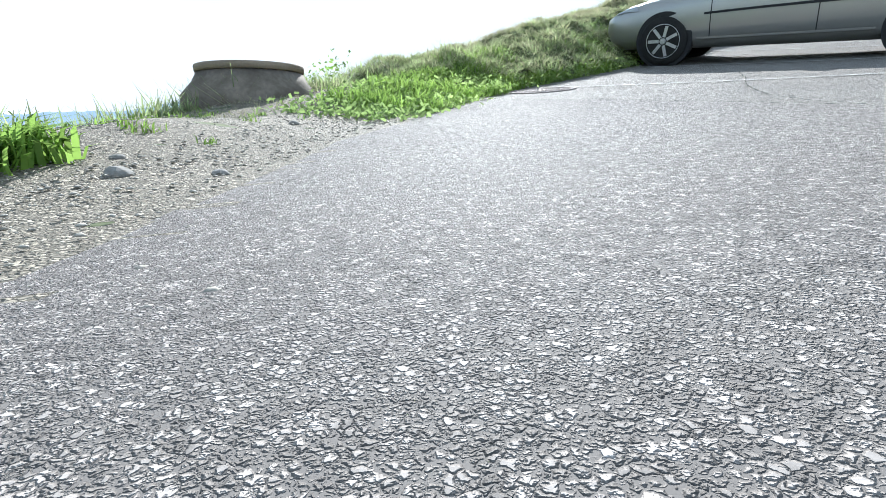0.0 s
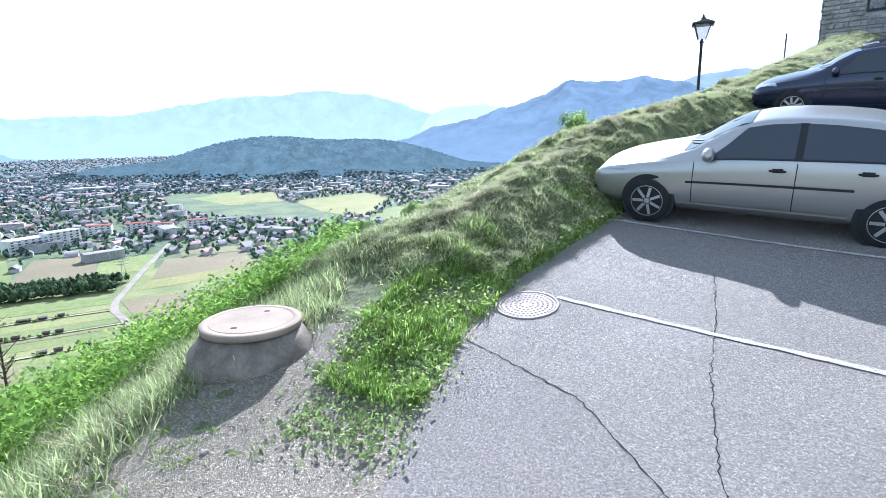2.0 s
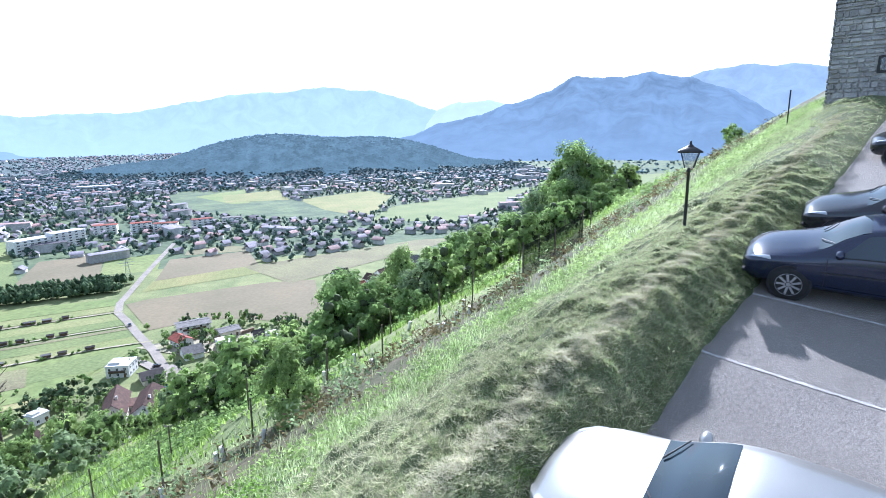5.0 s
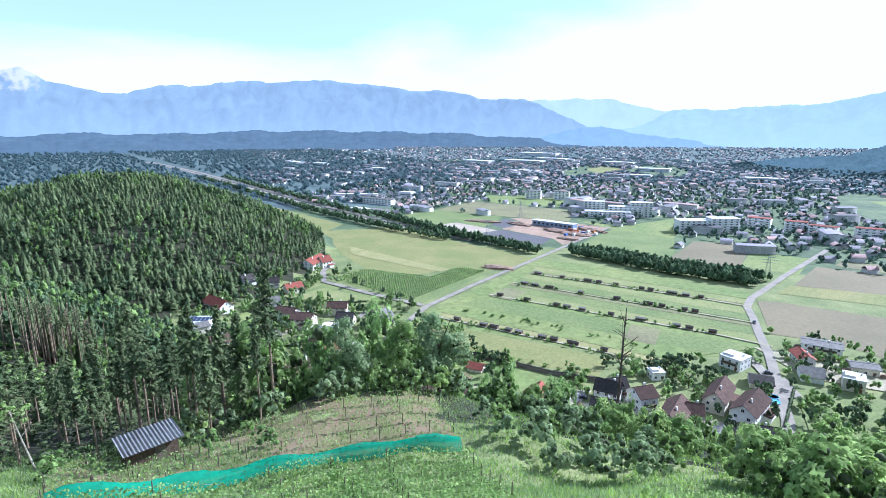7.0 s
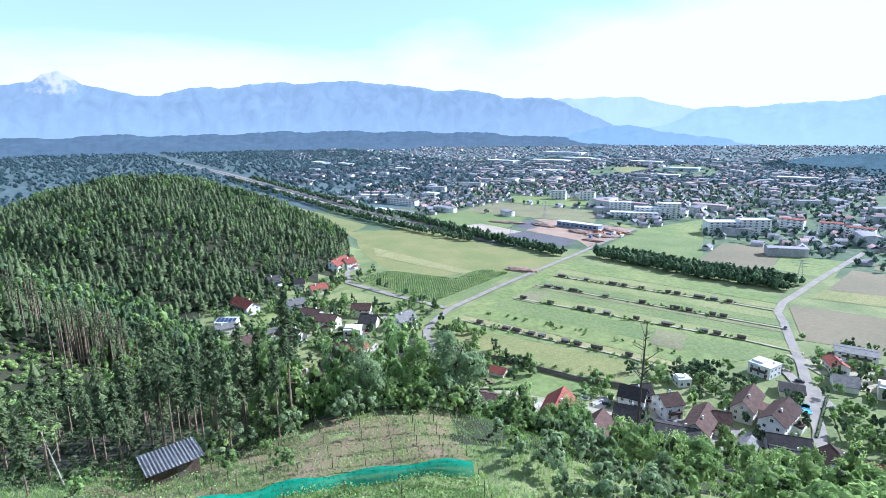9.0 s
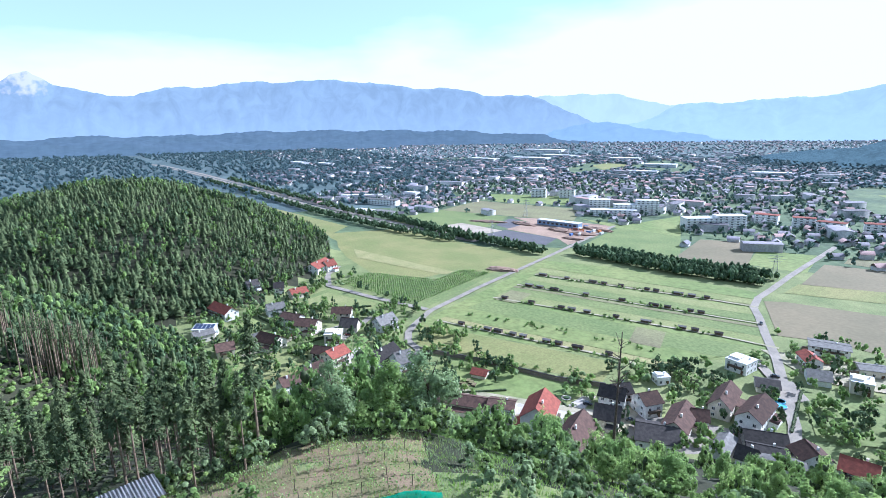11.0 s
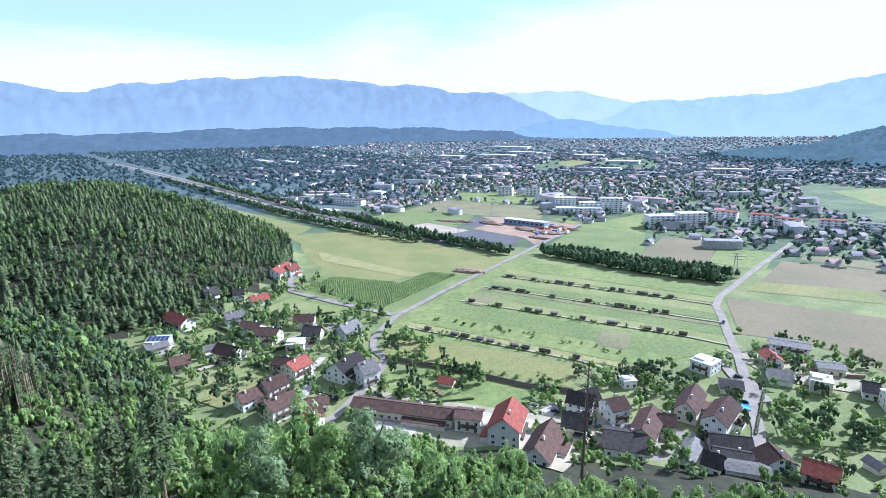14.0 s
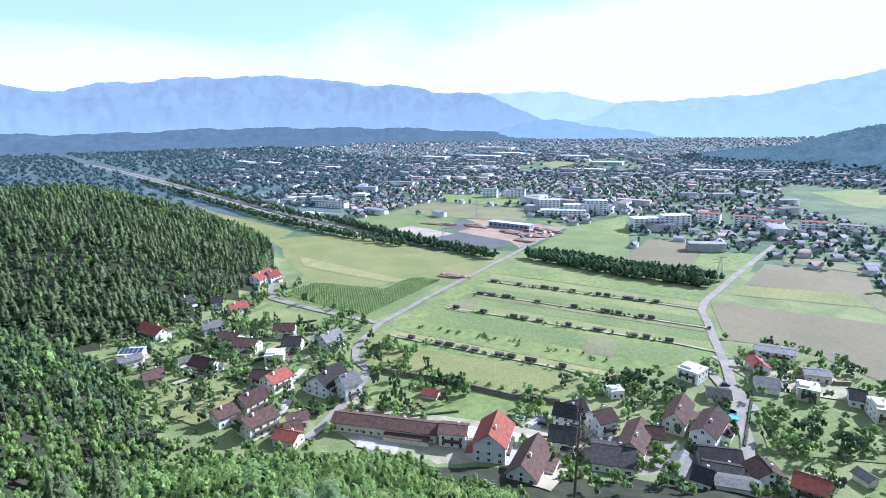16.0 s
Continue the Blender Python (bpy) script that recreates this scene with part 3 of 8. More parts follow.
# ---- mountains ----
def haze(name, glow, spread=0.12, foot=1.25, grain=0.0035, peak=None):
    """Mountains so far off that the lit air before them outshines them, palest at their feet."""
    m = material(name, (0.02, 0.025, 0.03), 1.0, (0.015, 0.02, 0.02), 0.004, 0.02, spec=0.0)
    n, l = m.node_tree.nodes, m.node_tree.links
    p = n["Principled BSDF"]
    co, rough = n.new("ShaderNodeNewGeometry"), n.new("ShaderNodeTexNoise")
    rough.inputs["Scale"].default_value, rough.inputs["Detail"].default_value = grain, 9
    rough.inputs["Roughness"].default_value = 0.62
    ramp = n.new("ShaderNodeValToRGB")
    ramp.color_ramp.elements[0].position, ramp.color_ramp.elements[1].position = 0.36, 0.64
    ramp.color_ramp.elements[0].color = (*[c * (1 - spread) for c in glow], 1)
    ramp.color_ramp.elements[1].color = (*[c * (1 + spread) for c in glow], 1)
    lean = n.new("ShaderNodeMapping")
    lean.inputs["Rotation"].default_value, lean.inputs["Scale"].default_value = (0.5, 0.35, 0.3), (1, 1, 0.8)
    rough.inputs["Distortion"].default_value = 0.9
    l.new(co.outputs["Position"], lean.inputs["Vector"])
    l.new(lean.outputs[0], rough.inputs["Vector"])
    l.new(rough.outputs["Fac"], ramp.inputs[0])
    # Painted haze: the emission colour turns paler towards the foot.
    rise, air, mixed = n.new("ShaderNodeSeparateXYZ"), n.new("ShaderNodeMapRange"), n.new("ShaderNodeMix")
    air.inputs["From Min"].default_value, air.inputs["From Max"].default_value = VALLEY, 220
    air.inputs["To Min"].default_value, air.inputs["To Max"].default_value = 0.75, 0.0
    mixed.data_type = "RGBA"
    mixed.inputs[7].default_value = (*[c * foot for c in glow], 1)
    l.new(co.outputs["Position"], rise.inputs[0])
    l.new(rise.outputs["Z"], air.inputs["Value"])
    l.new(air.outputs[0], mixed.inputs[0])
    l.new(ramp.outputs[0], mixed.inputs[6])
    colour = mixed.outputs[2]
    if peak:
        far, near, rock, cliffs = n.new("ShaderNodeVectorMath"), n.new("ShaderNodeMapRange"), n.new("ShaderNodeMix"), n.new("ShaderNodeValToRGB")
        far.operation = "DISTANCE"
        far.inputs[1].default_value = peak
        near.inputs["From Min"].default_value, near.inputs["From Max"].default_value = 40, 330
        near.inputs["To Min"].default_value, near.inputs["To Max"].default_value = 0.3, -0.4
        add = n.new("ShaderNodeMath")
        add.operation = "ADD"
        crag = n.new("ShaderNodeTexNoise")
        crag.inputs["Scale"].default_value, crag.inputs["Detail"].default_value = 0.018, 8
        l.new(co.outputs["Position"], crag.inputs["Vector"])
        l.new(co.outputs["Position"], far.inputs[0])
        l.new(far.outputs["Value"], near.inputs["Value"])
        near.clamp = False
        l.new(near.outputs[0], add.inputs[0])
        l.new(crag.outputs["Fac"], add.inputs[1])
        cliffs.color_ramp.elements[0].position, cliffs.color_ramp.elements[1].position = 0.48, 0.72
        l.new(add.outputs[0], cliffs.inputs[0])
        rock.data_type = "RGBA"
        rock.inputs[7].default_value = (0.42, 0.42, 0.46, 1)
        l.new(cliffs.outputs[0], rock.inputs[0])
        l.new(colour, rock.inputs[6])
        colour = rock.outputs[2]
    # The haze is painted as glow; the hills themselves give no light.
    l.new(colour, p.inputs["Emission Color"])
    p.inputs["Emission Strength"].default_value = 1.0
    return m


def range_of_hills(name, skyline, far, depth, foot, mat, label, rough=0.012, seed=3):
    """A ridge seen along a line of (bearing to the left of north, slope of sight), with spurs and gullies down to its foot."""
    bearings = np.arange(skyline[-1][0], skyline[0][0], 0.14)
    order = sorted(skyline)
    tops = np.interp(bearings, [b for b, _ in order], [s for _, s in order])
    r = np.random.RandomState(seed)
    wave = sum(r.uniform(0.5, 1) / k * np.sin(bearings * k * 0.9 + r.uniform(0, 6)) for k in (1, 2, 4, 7, 11, 17))
    tops = tops + rough * 0.2 * wave + r.normal(0, 0.00018, len(bearings))
    rows = 18
    verts = []
    for k in range(rows + 2):
        f = min(k / rows, 1.0)
        spur = np.sin(bearings * 0.9 + 3.2 * f + seed) + 0.8 * np.sin(bearings * 2.3 - 5 * f + 2 * np.sin(bearings)) + 0.4 * np.sin(bearings * 6.1 + 9 * f)
        dist = far - depth * (1 - f) + spur * min(depth, 500) * 0.03 * math.sin(math.pi * min(f, 1))
        z = foot + (tops * far + 14 - foot) * (f ** 1.15)
        if k > rows:
            dist, z = far + depth * 0.25, np.full(len(bearings), foot)
        a = np.radians(bearings)
        verts.append(np.stack([-np.sin(a) * dist, np.cos(a) * dist, z], -1))
    verts = np.array(verts)
    n = len(bearings)
    i, j = np.meshgrid(np.arange(rows + 1), np.arange(n - 1), indexing="ij")
    faces = np.stack([i * n + j, i * n + j + 1, (i + 1) * n + j + 1, (i + 1) * n + j], -1).reshape(-1, 4)
    ob = raw_mesh(name, verts.reshape(-1, 3), faces, mat, smooth=True, kind="structure")
    return tagged(ob, label, "mountain")


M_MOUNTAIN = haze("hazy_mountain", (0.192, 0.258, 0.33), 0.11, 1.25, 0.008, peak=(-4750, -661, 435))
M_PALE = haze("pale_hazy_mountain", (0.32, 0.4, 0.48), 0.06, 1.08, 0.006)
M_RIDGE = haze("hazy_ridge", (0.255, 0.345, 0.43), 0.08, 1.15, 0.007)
M_WOODED = haze("hazy_wooded_mountain", (0.114, 0.168, 0.232), 0.22, 1.22, 0.007)
M_PLATEAU = haze("hazy_wooded_plateau", (0.066, 0.1, 0.135), 0.35, 1.2, 0.014)
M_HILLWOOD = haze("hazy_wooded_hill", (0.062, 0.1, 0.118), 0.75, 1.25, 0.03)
# The middle hill's ground takes the same painted haze glow.
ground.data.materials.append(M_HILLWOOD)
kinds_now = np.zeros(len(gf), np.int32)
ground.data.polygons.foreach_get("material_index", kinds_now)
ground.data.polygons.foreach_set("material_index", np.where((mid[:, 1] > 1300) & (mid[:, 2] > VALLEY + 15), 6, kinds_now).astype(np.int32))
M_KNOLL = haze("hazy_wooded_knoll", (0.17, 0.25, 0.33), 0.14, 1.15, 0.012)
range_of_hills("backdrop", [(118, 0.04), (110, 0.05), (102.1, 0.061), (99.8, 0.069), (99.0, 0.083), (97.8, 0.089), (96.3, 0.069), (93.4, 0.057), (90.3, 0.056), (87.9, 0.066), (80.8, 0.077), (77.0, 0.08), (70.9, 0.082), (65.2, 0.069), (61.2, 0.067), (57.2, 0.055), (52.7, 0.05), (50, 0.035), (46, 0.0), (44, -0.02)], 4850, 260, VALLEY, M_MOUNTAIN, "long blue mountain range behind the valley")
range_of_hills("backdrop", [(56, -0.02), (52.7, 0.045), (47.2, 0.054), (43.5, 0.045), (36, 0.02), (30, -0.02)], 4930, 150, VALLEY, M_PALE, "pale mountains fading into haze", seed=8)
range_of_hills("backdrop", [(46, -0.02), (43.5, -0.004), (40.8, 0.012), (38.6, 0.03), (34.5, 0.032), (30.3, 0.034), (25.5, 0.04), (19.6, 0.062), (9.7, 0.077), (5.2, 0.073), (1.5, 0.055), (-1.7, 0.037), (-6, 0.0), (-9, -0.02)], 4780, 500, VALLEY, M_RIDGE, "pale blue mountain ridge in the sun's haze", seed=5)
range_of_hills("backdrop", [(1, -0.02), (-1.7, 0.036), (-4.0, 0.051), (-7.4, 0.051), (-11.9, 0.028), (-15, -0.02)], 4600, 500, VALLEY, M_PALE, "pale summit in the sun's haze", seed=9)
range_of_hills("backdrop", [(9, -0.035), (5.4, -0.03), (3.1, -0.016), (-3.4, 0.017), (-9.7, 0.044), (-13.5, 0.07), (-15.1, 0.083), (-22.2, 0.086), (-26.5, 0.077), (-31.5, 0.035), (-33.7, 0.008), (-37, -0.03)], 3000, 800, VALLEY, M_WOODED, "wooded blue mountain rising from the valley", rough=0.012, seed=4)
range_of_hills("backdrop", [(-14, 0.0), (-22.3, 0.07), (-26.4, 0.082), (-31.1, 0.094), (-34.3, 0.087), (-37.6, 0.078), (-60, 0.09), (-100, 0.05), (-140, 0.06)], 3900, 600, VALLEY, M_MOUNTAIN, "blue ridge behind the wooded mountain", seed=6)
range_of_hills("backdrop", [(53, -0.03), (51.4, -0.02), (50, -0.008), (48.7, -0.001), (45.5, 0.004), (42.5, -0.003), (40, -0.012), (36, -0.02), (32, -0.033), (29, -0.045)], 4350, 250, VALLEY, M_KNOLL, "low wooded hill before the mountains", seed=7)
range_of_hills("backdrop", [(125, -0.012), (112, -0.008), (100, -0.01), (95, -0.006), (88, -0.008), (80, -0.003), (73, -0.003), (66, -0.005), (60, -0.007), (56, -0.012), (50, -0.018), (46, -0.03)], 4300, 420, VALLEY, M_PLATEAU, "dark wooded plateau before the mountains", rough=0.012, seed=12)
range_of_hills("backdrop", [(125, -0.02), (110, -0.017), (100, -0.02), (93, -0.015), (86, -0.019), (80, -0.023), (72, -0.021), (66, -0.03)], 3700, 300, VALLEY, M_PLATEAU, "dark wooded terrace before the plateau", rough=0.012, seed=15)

# ---- fields, lawns and roads of the valley ----
def field(name, outline, mat, label, lift=0.12, category="field"):
    z = VALLEY + lift
    ob = raw_mesh(name, [(x, y, z) for x, y in outline], [list(range(len(outline)))], mat, kind="structure")
    ob.data.update()
    if ob.data.polygons[0].normal.z < 0:
        ob.data.flip_normals()
    return tagged(ob, label, category)


FIELDS = [
    ("meadow", [(-640, 191), (-620, 282), (-398, 328), (-377, 295), (-384, 255), (-406, 240), (-399, 204), (-440, 171), (-510, 172)], "pale mown hay meadow"),
    ("green", [(-420, 133), (-444, 165), (-387, 208), (-402, 246), (-378, 263), (-363, 236), (-328, 171), (-339, 166)], "dark green orchard ground"),
    ("green", [(-393, 95), (-410, 124), (-352, 159), (-334, 131)], "grass paddock among houses"),
    ("lush", [(-392, 330), (-340, 366), (-230, 401), (-204, 357), (-156, 295), (-178, 245), (-195, 221), (-301, 152), (-312, 170)], "bright green allotment meadow"),
    ("meadow", [(-301, 152), (-193, 218), (-180, 195), (-254, 143), (-272, 136)], "yellowish meadow with young trees"),
    ("lush", [(-868, 559), (-729, 692), (-643, 601), (-759, 523)], "bright green field at the town's edge"),
    ("olive", [(-731, 399), (-788, 503), (-616, 581), (-546, 502), (-627, 452)], "olive stubble field"),
    ("green", [(-693, 283), (-731, 399), (-623, 449), (-568, 381), (-612, 316)], "green field before the substation"),
    ("site", [(-609, 328), (-614, 367), (-539, 382), (-531, 331), (-565, 321)], "pale levelled ground of a building site"),
    ("tar", [(-530, 349), (-541, 387), (-467, 407), (-446, 374), (-506, 344)], "dark new tarmac on the building site"),
    ("tar", [(-575, 396), (-608, 441), (-566, 444), (-545, 396)], "dark tarmac yard on the building site"),
    ("earth", [(-613, 451), (-572, 486), (-485, 516), (-448, 443), (-434, 394), (-466, 407), (-545, 391), (-565, 444)], "reddish dug earth of the building site"),
    ("lush", [(-557, 521), (-485, 531), (-495, 652), (-400, 530), (-479, 509)], "bright lawn before the apartment blocks"),
    ("green", [(-477, 512), (-400, 530), (-321, 430), (-335, 407), (-423, 403), (-441, 440)], "green field behind the hedge"),
    ("brown", [(-378, 534), (-334, 568), (-282, 470), (-287, 441), (-336, 441)], "bare brown field beside green ones"),
    ("lush", [(-314, 535), (-269, 561), (-241, 487), (-284, 473)], "bright green field beside the road"),
    ("green", [(-408, 438), (-334, 440), (-284, 444), (-242, 474), (-233, 445), (-372, 400)], "green strip behind the hedge"),
    ("brown", [(-249, 530), (-182, 562), (-153, 499), (-225, 450)], "brown ploughed field beside the road"),
    ("olive", [(-242, 548), (-250, 573), (-216, 595), (-191, 583), (-182, 563)], "pale stubble strip before the houses"),
    ("meadow", [(-226, 448), (-151, 502), (-140, 469), (-219, 416)], "strip of yellow-green crop"),
    ("brown", [(-215, 385), (-206, 396), (-129, 435), (-90, 440), (-64, 332), (-97, 340), (-129, 348), (-143, 346), (-159, 338), (-172, 329)], "broad bare brown field"),
    ("lush", [(-455, 1098), (-394, 1230), (-309, 977), (-334, 967)], "bright green field behind the suburb"),
    ("olive", [(-728, 1719), (-566, 1747), (-503, 1559), (-615, 1526)], "pale stubble field below the wooded hill"),
    ("meadow", [(-1284, 1230), (-1334, 1352), (-1237, 1339), (-1118, 1201), (-1148, 1144)], "green field within the town"),
    ("meadow", [(-1203, 153), (-915, 177), (-674, 229), (-624, 186), (-818, 178)], "green strip along the motorway"),
    ("meadow", [(-402, 1104), (-316, 1201), (-247, 1015), (-355, 988)], "pale green field among houses"),
    ("meadow", [(-231, 1012), (-110, 1142), (-58, 1050), (-75, 769), (-157, 867)], "pale green field beyond the suburb"),
    ("green", [(-73, 744), (-49, 886), (59, 987), (250, 1160), (133, 863), (51, 721)], "green field behind the trees"),
    ("olive", [(50, 610), (-76, 465), (-108, 430), (-165, 491), (-8, 598)], "olive field below the hillside"),
    ("green", [(559, 1395), (833, 1532), (744, 1317), (412, 1023)], "far green field"),
]
for n, (kind, outline, label) in enumerate(FIELDS):
    field("field", outline, M_FIELD[kind], label, 0.06 + 0.006 * n)
field("hay_swath", [(-540, 190), (-500, 203), (-440, 222), (-402, 236), (-398, 224), (-440, 204), (-500, 180)], M_FIELD["straw"], "tan strip of fresh-cut hay in the meadow", 0.26, "field")
PLOT_ROWS = [[(-392, 330), (-230, 401)], [(-356, 289), (-208, 368)], [(-340, 259), (-190, 338)], [(-322, 224), (-160, 310)], [(-301, 165), (-180, 232)]]
BANDS = [(0.02, 0.5, "lush"), (0.52, 0.86, "strip"), (0.88, 0.99, "olive")], [(0.1, 0.5, "strip"), (0.51, 0.9, "green")], [(0.08, 0.2, "olive"), (0.22, 0.6, "green"), (0.61, 0.93, "strip")], [(0.1, 0.5, "green"), (0.505, 0.86, "lush"), (0.87, 0.98, "straw")]
for k, bands in enumerate(BANDS):
    (ax, ay), (bx, by) = PLOT_ROWS[k]
    (cx, cy), (dx, dy) = PLOT_ROWS[k + 1]
    for lo, hi, kind in bands:
        field("garden_strip", [(ax + (cx - ax) * lo, ay + (cy - ay) * lo), (bx + (dx - bx) * lo, by + (dy - by) * lo), (bx + (dx - bx) * hi, by + (dy - by) * hi), (ax + (cx - ax) * hi, ay + (cy - ay) * hi)], M_FIELD[kind], "long mown strip between the rows of allotment sheds", 0.26 + 0.006 * k, "field")
for k, (a, b, c, d) in enumerate(((-330, 246, -318, 222), (-225, 268, -210, 245))):
    field("garden_plot", [(a, b), (a + 16, b + 8), (c + 16, d + 8), (c, d)], M_FIELD["olive"], "dug brown vegetable plot in the allotments", 0.4 + 0.01 * k, "garden plot")


def lane(name, line, width, mat, label, lift=0.5):
    pts = finer(line, 8)
    out = ribbon(pts, width)
    n = len(pts)
    verts = [(x, y, max(VALLEY, height(x, y)) + lift) for x, y in out]
    faces = [[k, k + 1, 2 * n - 2 - k, 2 * n - 1 - k] for k in range(n - 1)]
    ob = raw_mesh(name, verts, faces, mat, kind="structure")
    if ob.data.polygons[0].normal.z < 0:
        ob.data.flip_normals()
    return tagged(ob, label, "road")


ROAD_A = [(-215, 82), (-221, 91), (-236, 110), (-249, 124), (-262, 133), (-277, 133), (-290, 139), (-300, 148), (-319, 169), (-350, 229), (-400, 336), (-488, 518)]
ROAD_B = [(-323, 169), (-371, 145), (-417, 126), (-450, 135), (-475, 153)]
ROAD_E = [(-281, 613), (-243, 467), (-228, 415), (-221, 388), (-210, 365), (-196, 349), (-175, 322), (-152, 294), (-109, 234), (-100, 218)]
lane("road", ROAD_A, 4.6, M_ROAD, "grey village road between gardens and fields")
lane("road", ROAD_B, 5.0, M_ROAD, "narrow road along the orchard", 0.54)
lane("road", ROAD_E, 5.0, M_ROAD, "curving grey road between the fields", 0.5)
lane("road", [(-331, 49), (-305, 53)], 4, M_PAVING, "pale paved driveway beside a house", 0.6)
lane("road", [(-329, 69), (-318, 85), (-320, 97), (-323, 112)], 4.5, M_ROAD, "narrow grey lane between the houses", 0.61)
lane("road", [(-228, 66), (-246, 82), (-258, 90), (-269, 92), (-282, 104)], 4, M_PAVING, "pale lane past the old farmhouse", 0.62)
lane("road", [(-158, 284), (-146, 275), (-130, 262)], 5, M_ROAD, "forecourt lane before the houses", 0.58)
lane("road", [(-329, 129), (-299, 98), (-271, 69)], 4.5, M_ROAD, "narrow lane among the houses", 0.56)
lane("road", [(-322, 80), (-312, 66), (-304, 42)], 4, M_TRACK, "pale driveway among the houses", 0.6)
lane("road", [(-236, 110), (-225, 113), (-170, 160), (-150, 178)], 5, M_TRACK, "pale gravel yard track by the farm", 0.56)
lane("road", [(-160, 200), (-140, 160), (-128, 135)], 7, M_TRACK, "pale gravel lane beside the barn", 0.6)
lane("motorway", [(-2400, 20), (-1788, 125), (-1223, 198), (-790, 251), (-618, 285), (-500, 320)], 11, M_ROAD, "wide grey motorway across the valley", 0.7)
lane("motorway", [(-2400, 36), (-1788, 141), (-1223, 214), (-790, 266), (-618, 300), (-500, 336)], 11, M_ROAD, "second carriageway of the motorway", 0.7)
for k, row in enumerate(([(-356, 289), (-237, 355), (-208, 368)], [(-340, 259), (-221, 322), (-190, 338)], [(-322, 224), (-188, 299), (-160, 310)], [(-300, 165), (-288, 171), (-199, 221), (-185, 225)])):
    lane("garden_path", row, 2.0, M_TRACK, "pale path along a row of allotment sheds", 0.55)

# ---- houses ----
def gable_walls(l, w, eave, ridge):
    """The walls of a house as one body, its gables at the ends of its length."""
    bm = bmesh.new()
    a, b = l / 2, w / 2
    prof = [(-b, -0.8), (b, -0.8), (b, eave), (0, ridge - 0.25), (-b, eave)]
    ends = [[bm.verts.new((x, y, z)) for y, z in prof] for x in (-a, a)]
    for k in range(5):
        bm.faces.new((ends[0][k], ends[0][(k + 1) % 5], ends[1][(k + 1) % 5], ends[1][k]))
    bm.faces.new(ends[0][::-1])
    bm.faces.new(ends[1])
    bmesh.ops.recalc_face_normals(bm, faces=bm.faces[:])
    return bm


def roof_slab(l, w, eave, ridge, side, over=0.7, thick=0.22):
    """One slope of a gabled roof, with its overhang."""
    bm = bmesh.new()
    a, b = l / 2 + over, w / 2
    slope = (ridge - eave) / b
    y1, z1 = b + over, eave - over * slope
    pts = [(0, ridge), (y1, z1), (y1, z1 + thick), (0, ridge + thick)]
    ends = [[bm.verts.new((x, side * y, z)) for y, z in pts] for x in (-a, a)]
    for k in range(4):
        bm.faces.new((ends[0][k], ends[0][(k + 1) % 4], ends[1][(k + 1) % 4], ends[1][k]))
    bm.faces.new(ends[0][::-1])
    bm.faces.new(ends[1])
    bmesh.ops.recalc_face_normals(bm, faces=bm.faces[:])
    return bm


SHARED = {}


def shared(key, make):
    if key not in SHARED:
        SHARED[key] = make()
    return SHARED[key]


def piece(name, key, make, mat, parent, m):
    """A part that shares its mesh with all its like."""
    def build():
        me = bpy.data.meshes.new(name)
        bm = make()
        bm.to_mesh(me)
        bm.free()
        me.materials.append(mat)
        return me
    ob = new(name, shared((key, mat.name), build))
    ob.parent = parent
    ob.matrix_local = m
    return ob


def window_frame_bm(w, h):
    bm = box_bm(w, 0.1, 0.09, (0, 0, h / 2))
    box_bm(w, 0.1, 0.09, (0, 0, -h / 2), bm=bm)
    for x in (-w / 2, 0, w / 2):
        box_bm(0.08, 0.1, h, (x, 0, 0), bm=bm)
    return bm


def house_window(parent, m, w=1.2, h=1.35):
    frame_ob = piece("window", ("frame", w, h), lambda: window_frame_bm(w, h), M_FRAME, parent, m)
    piece("pane", ("pane", w, h), lambda: box_bm(w - 0.05, 0.03, h - 0.05, (0, 0.0, 0)), M_PANE, frame_ob, Matrix())


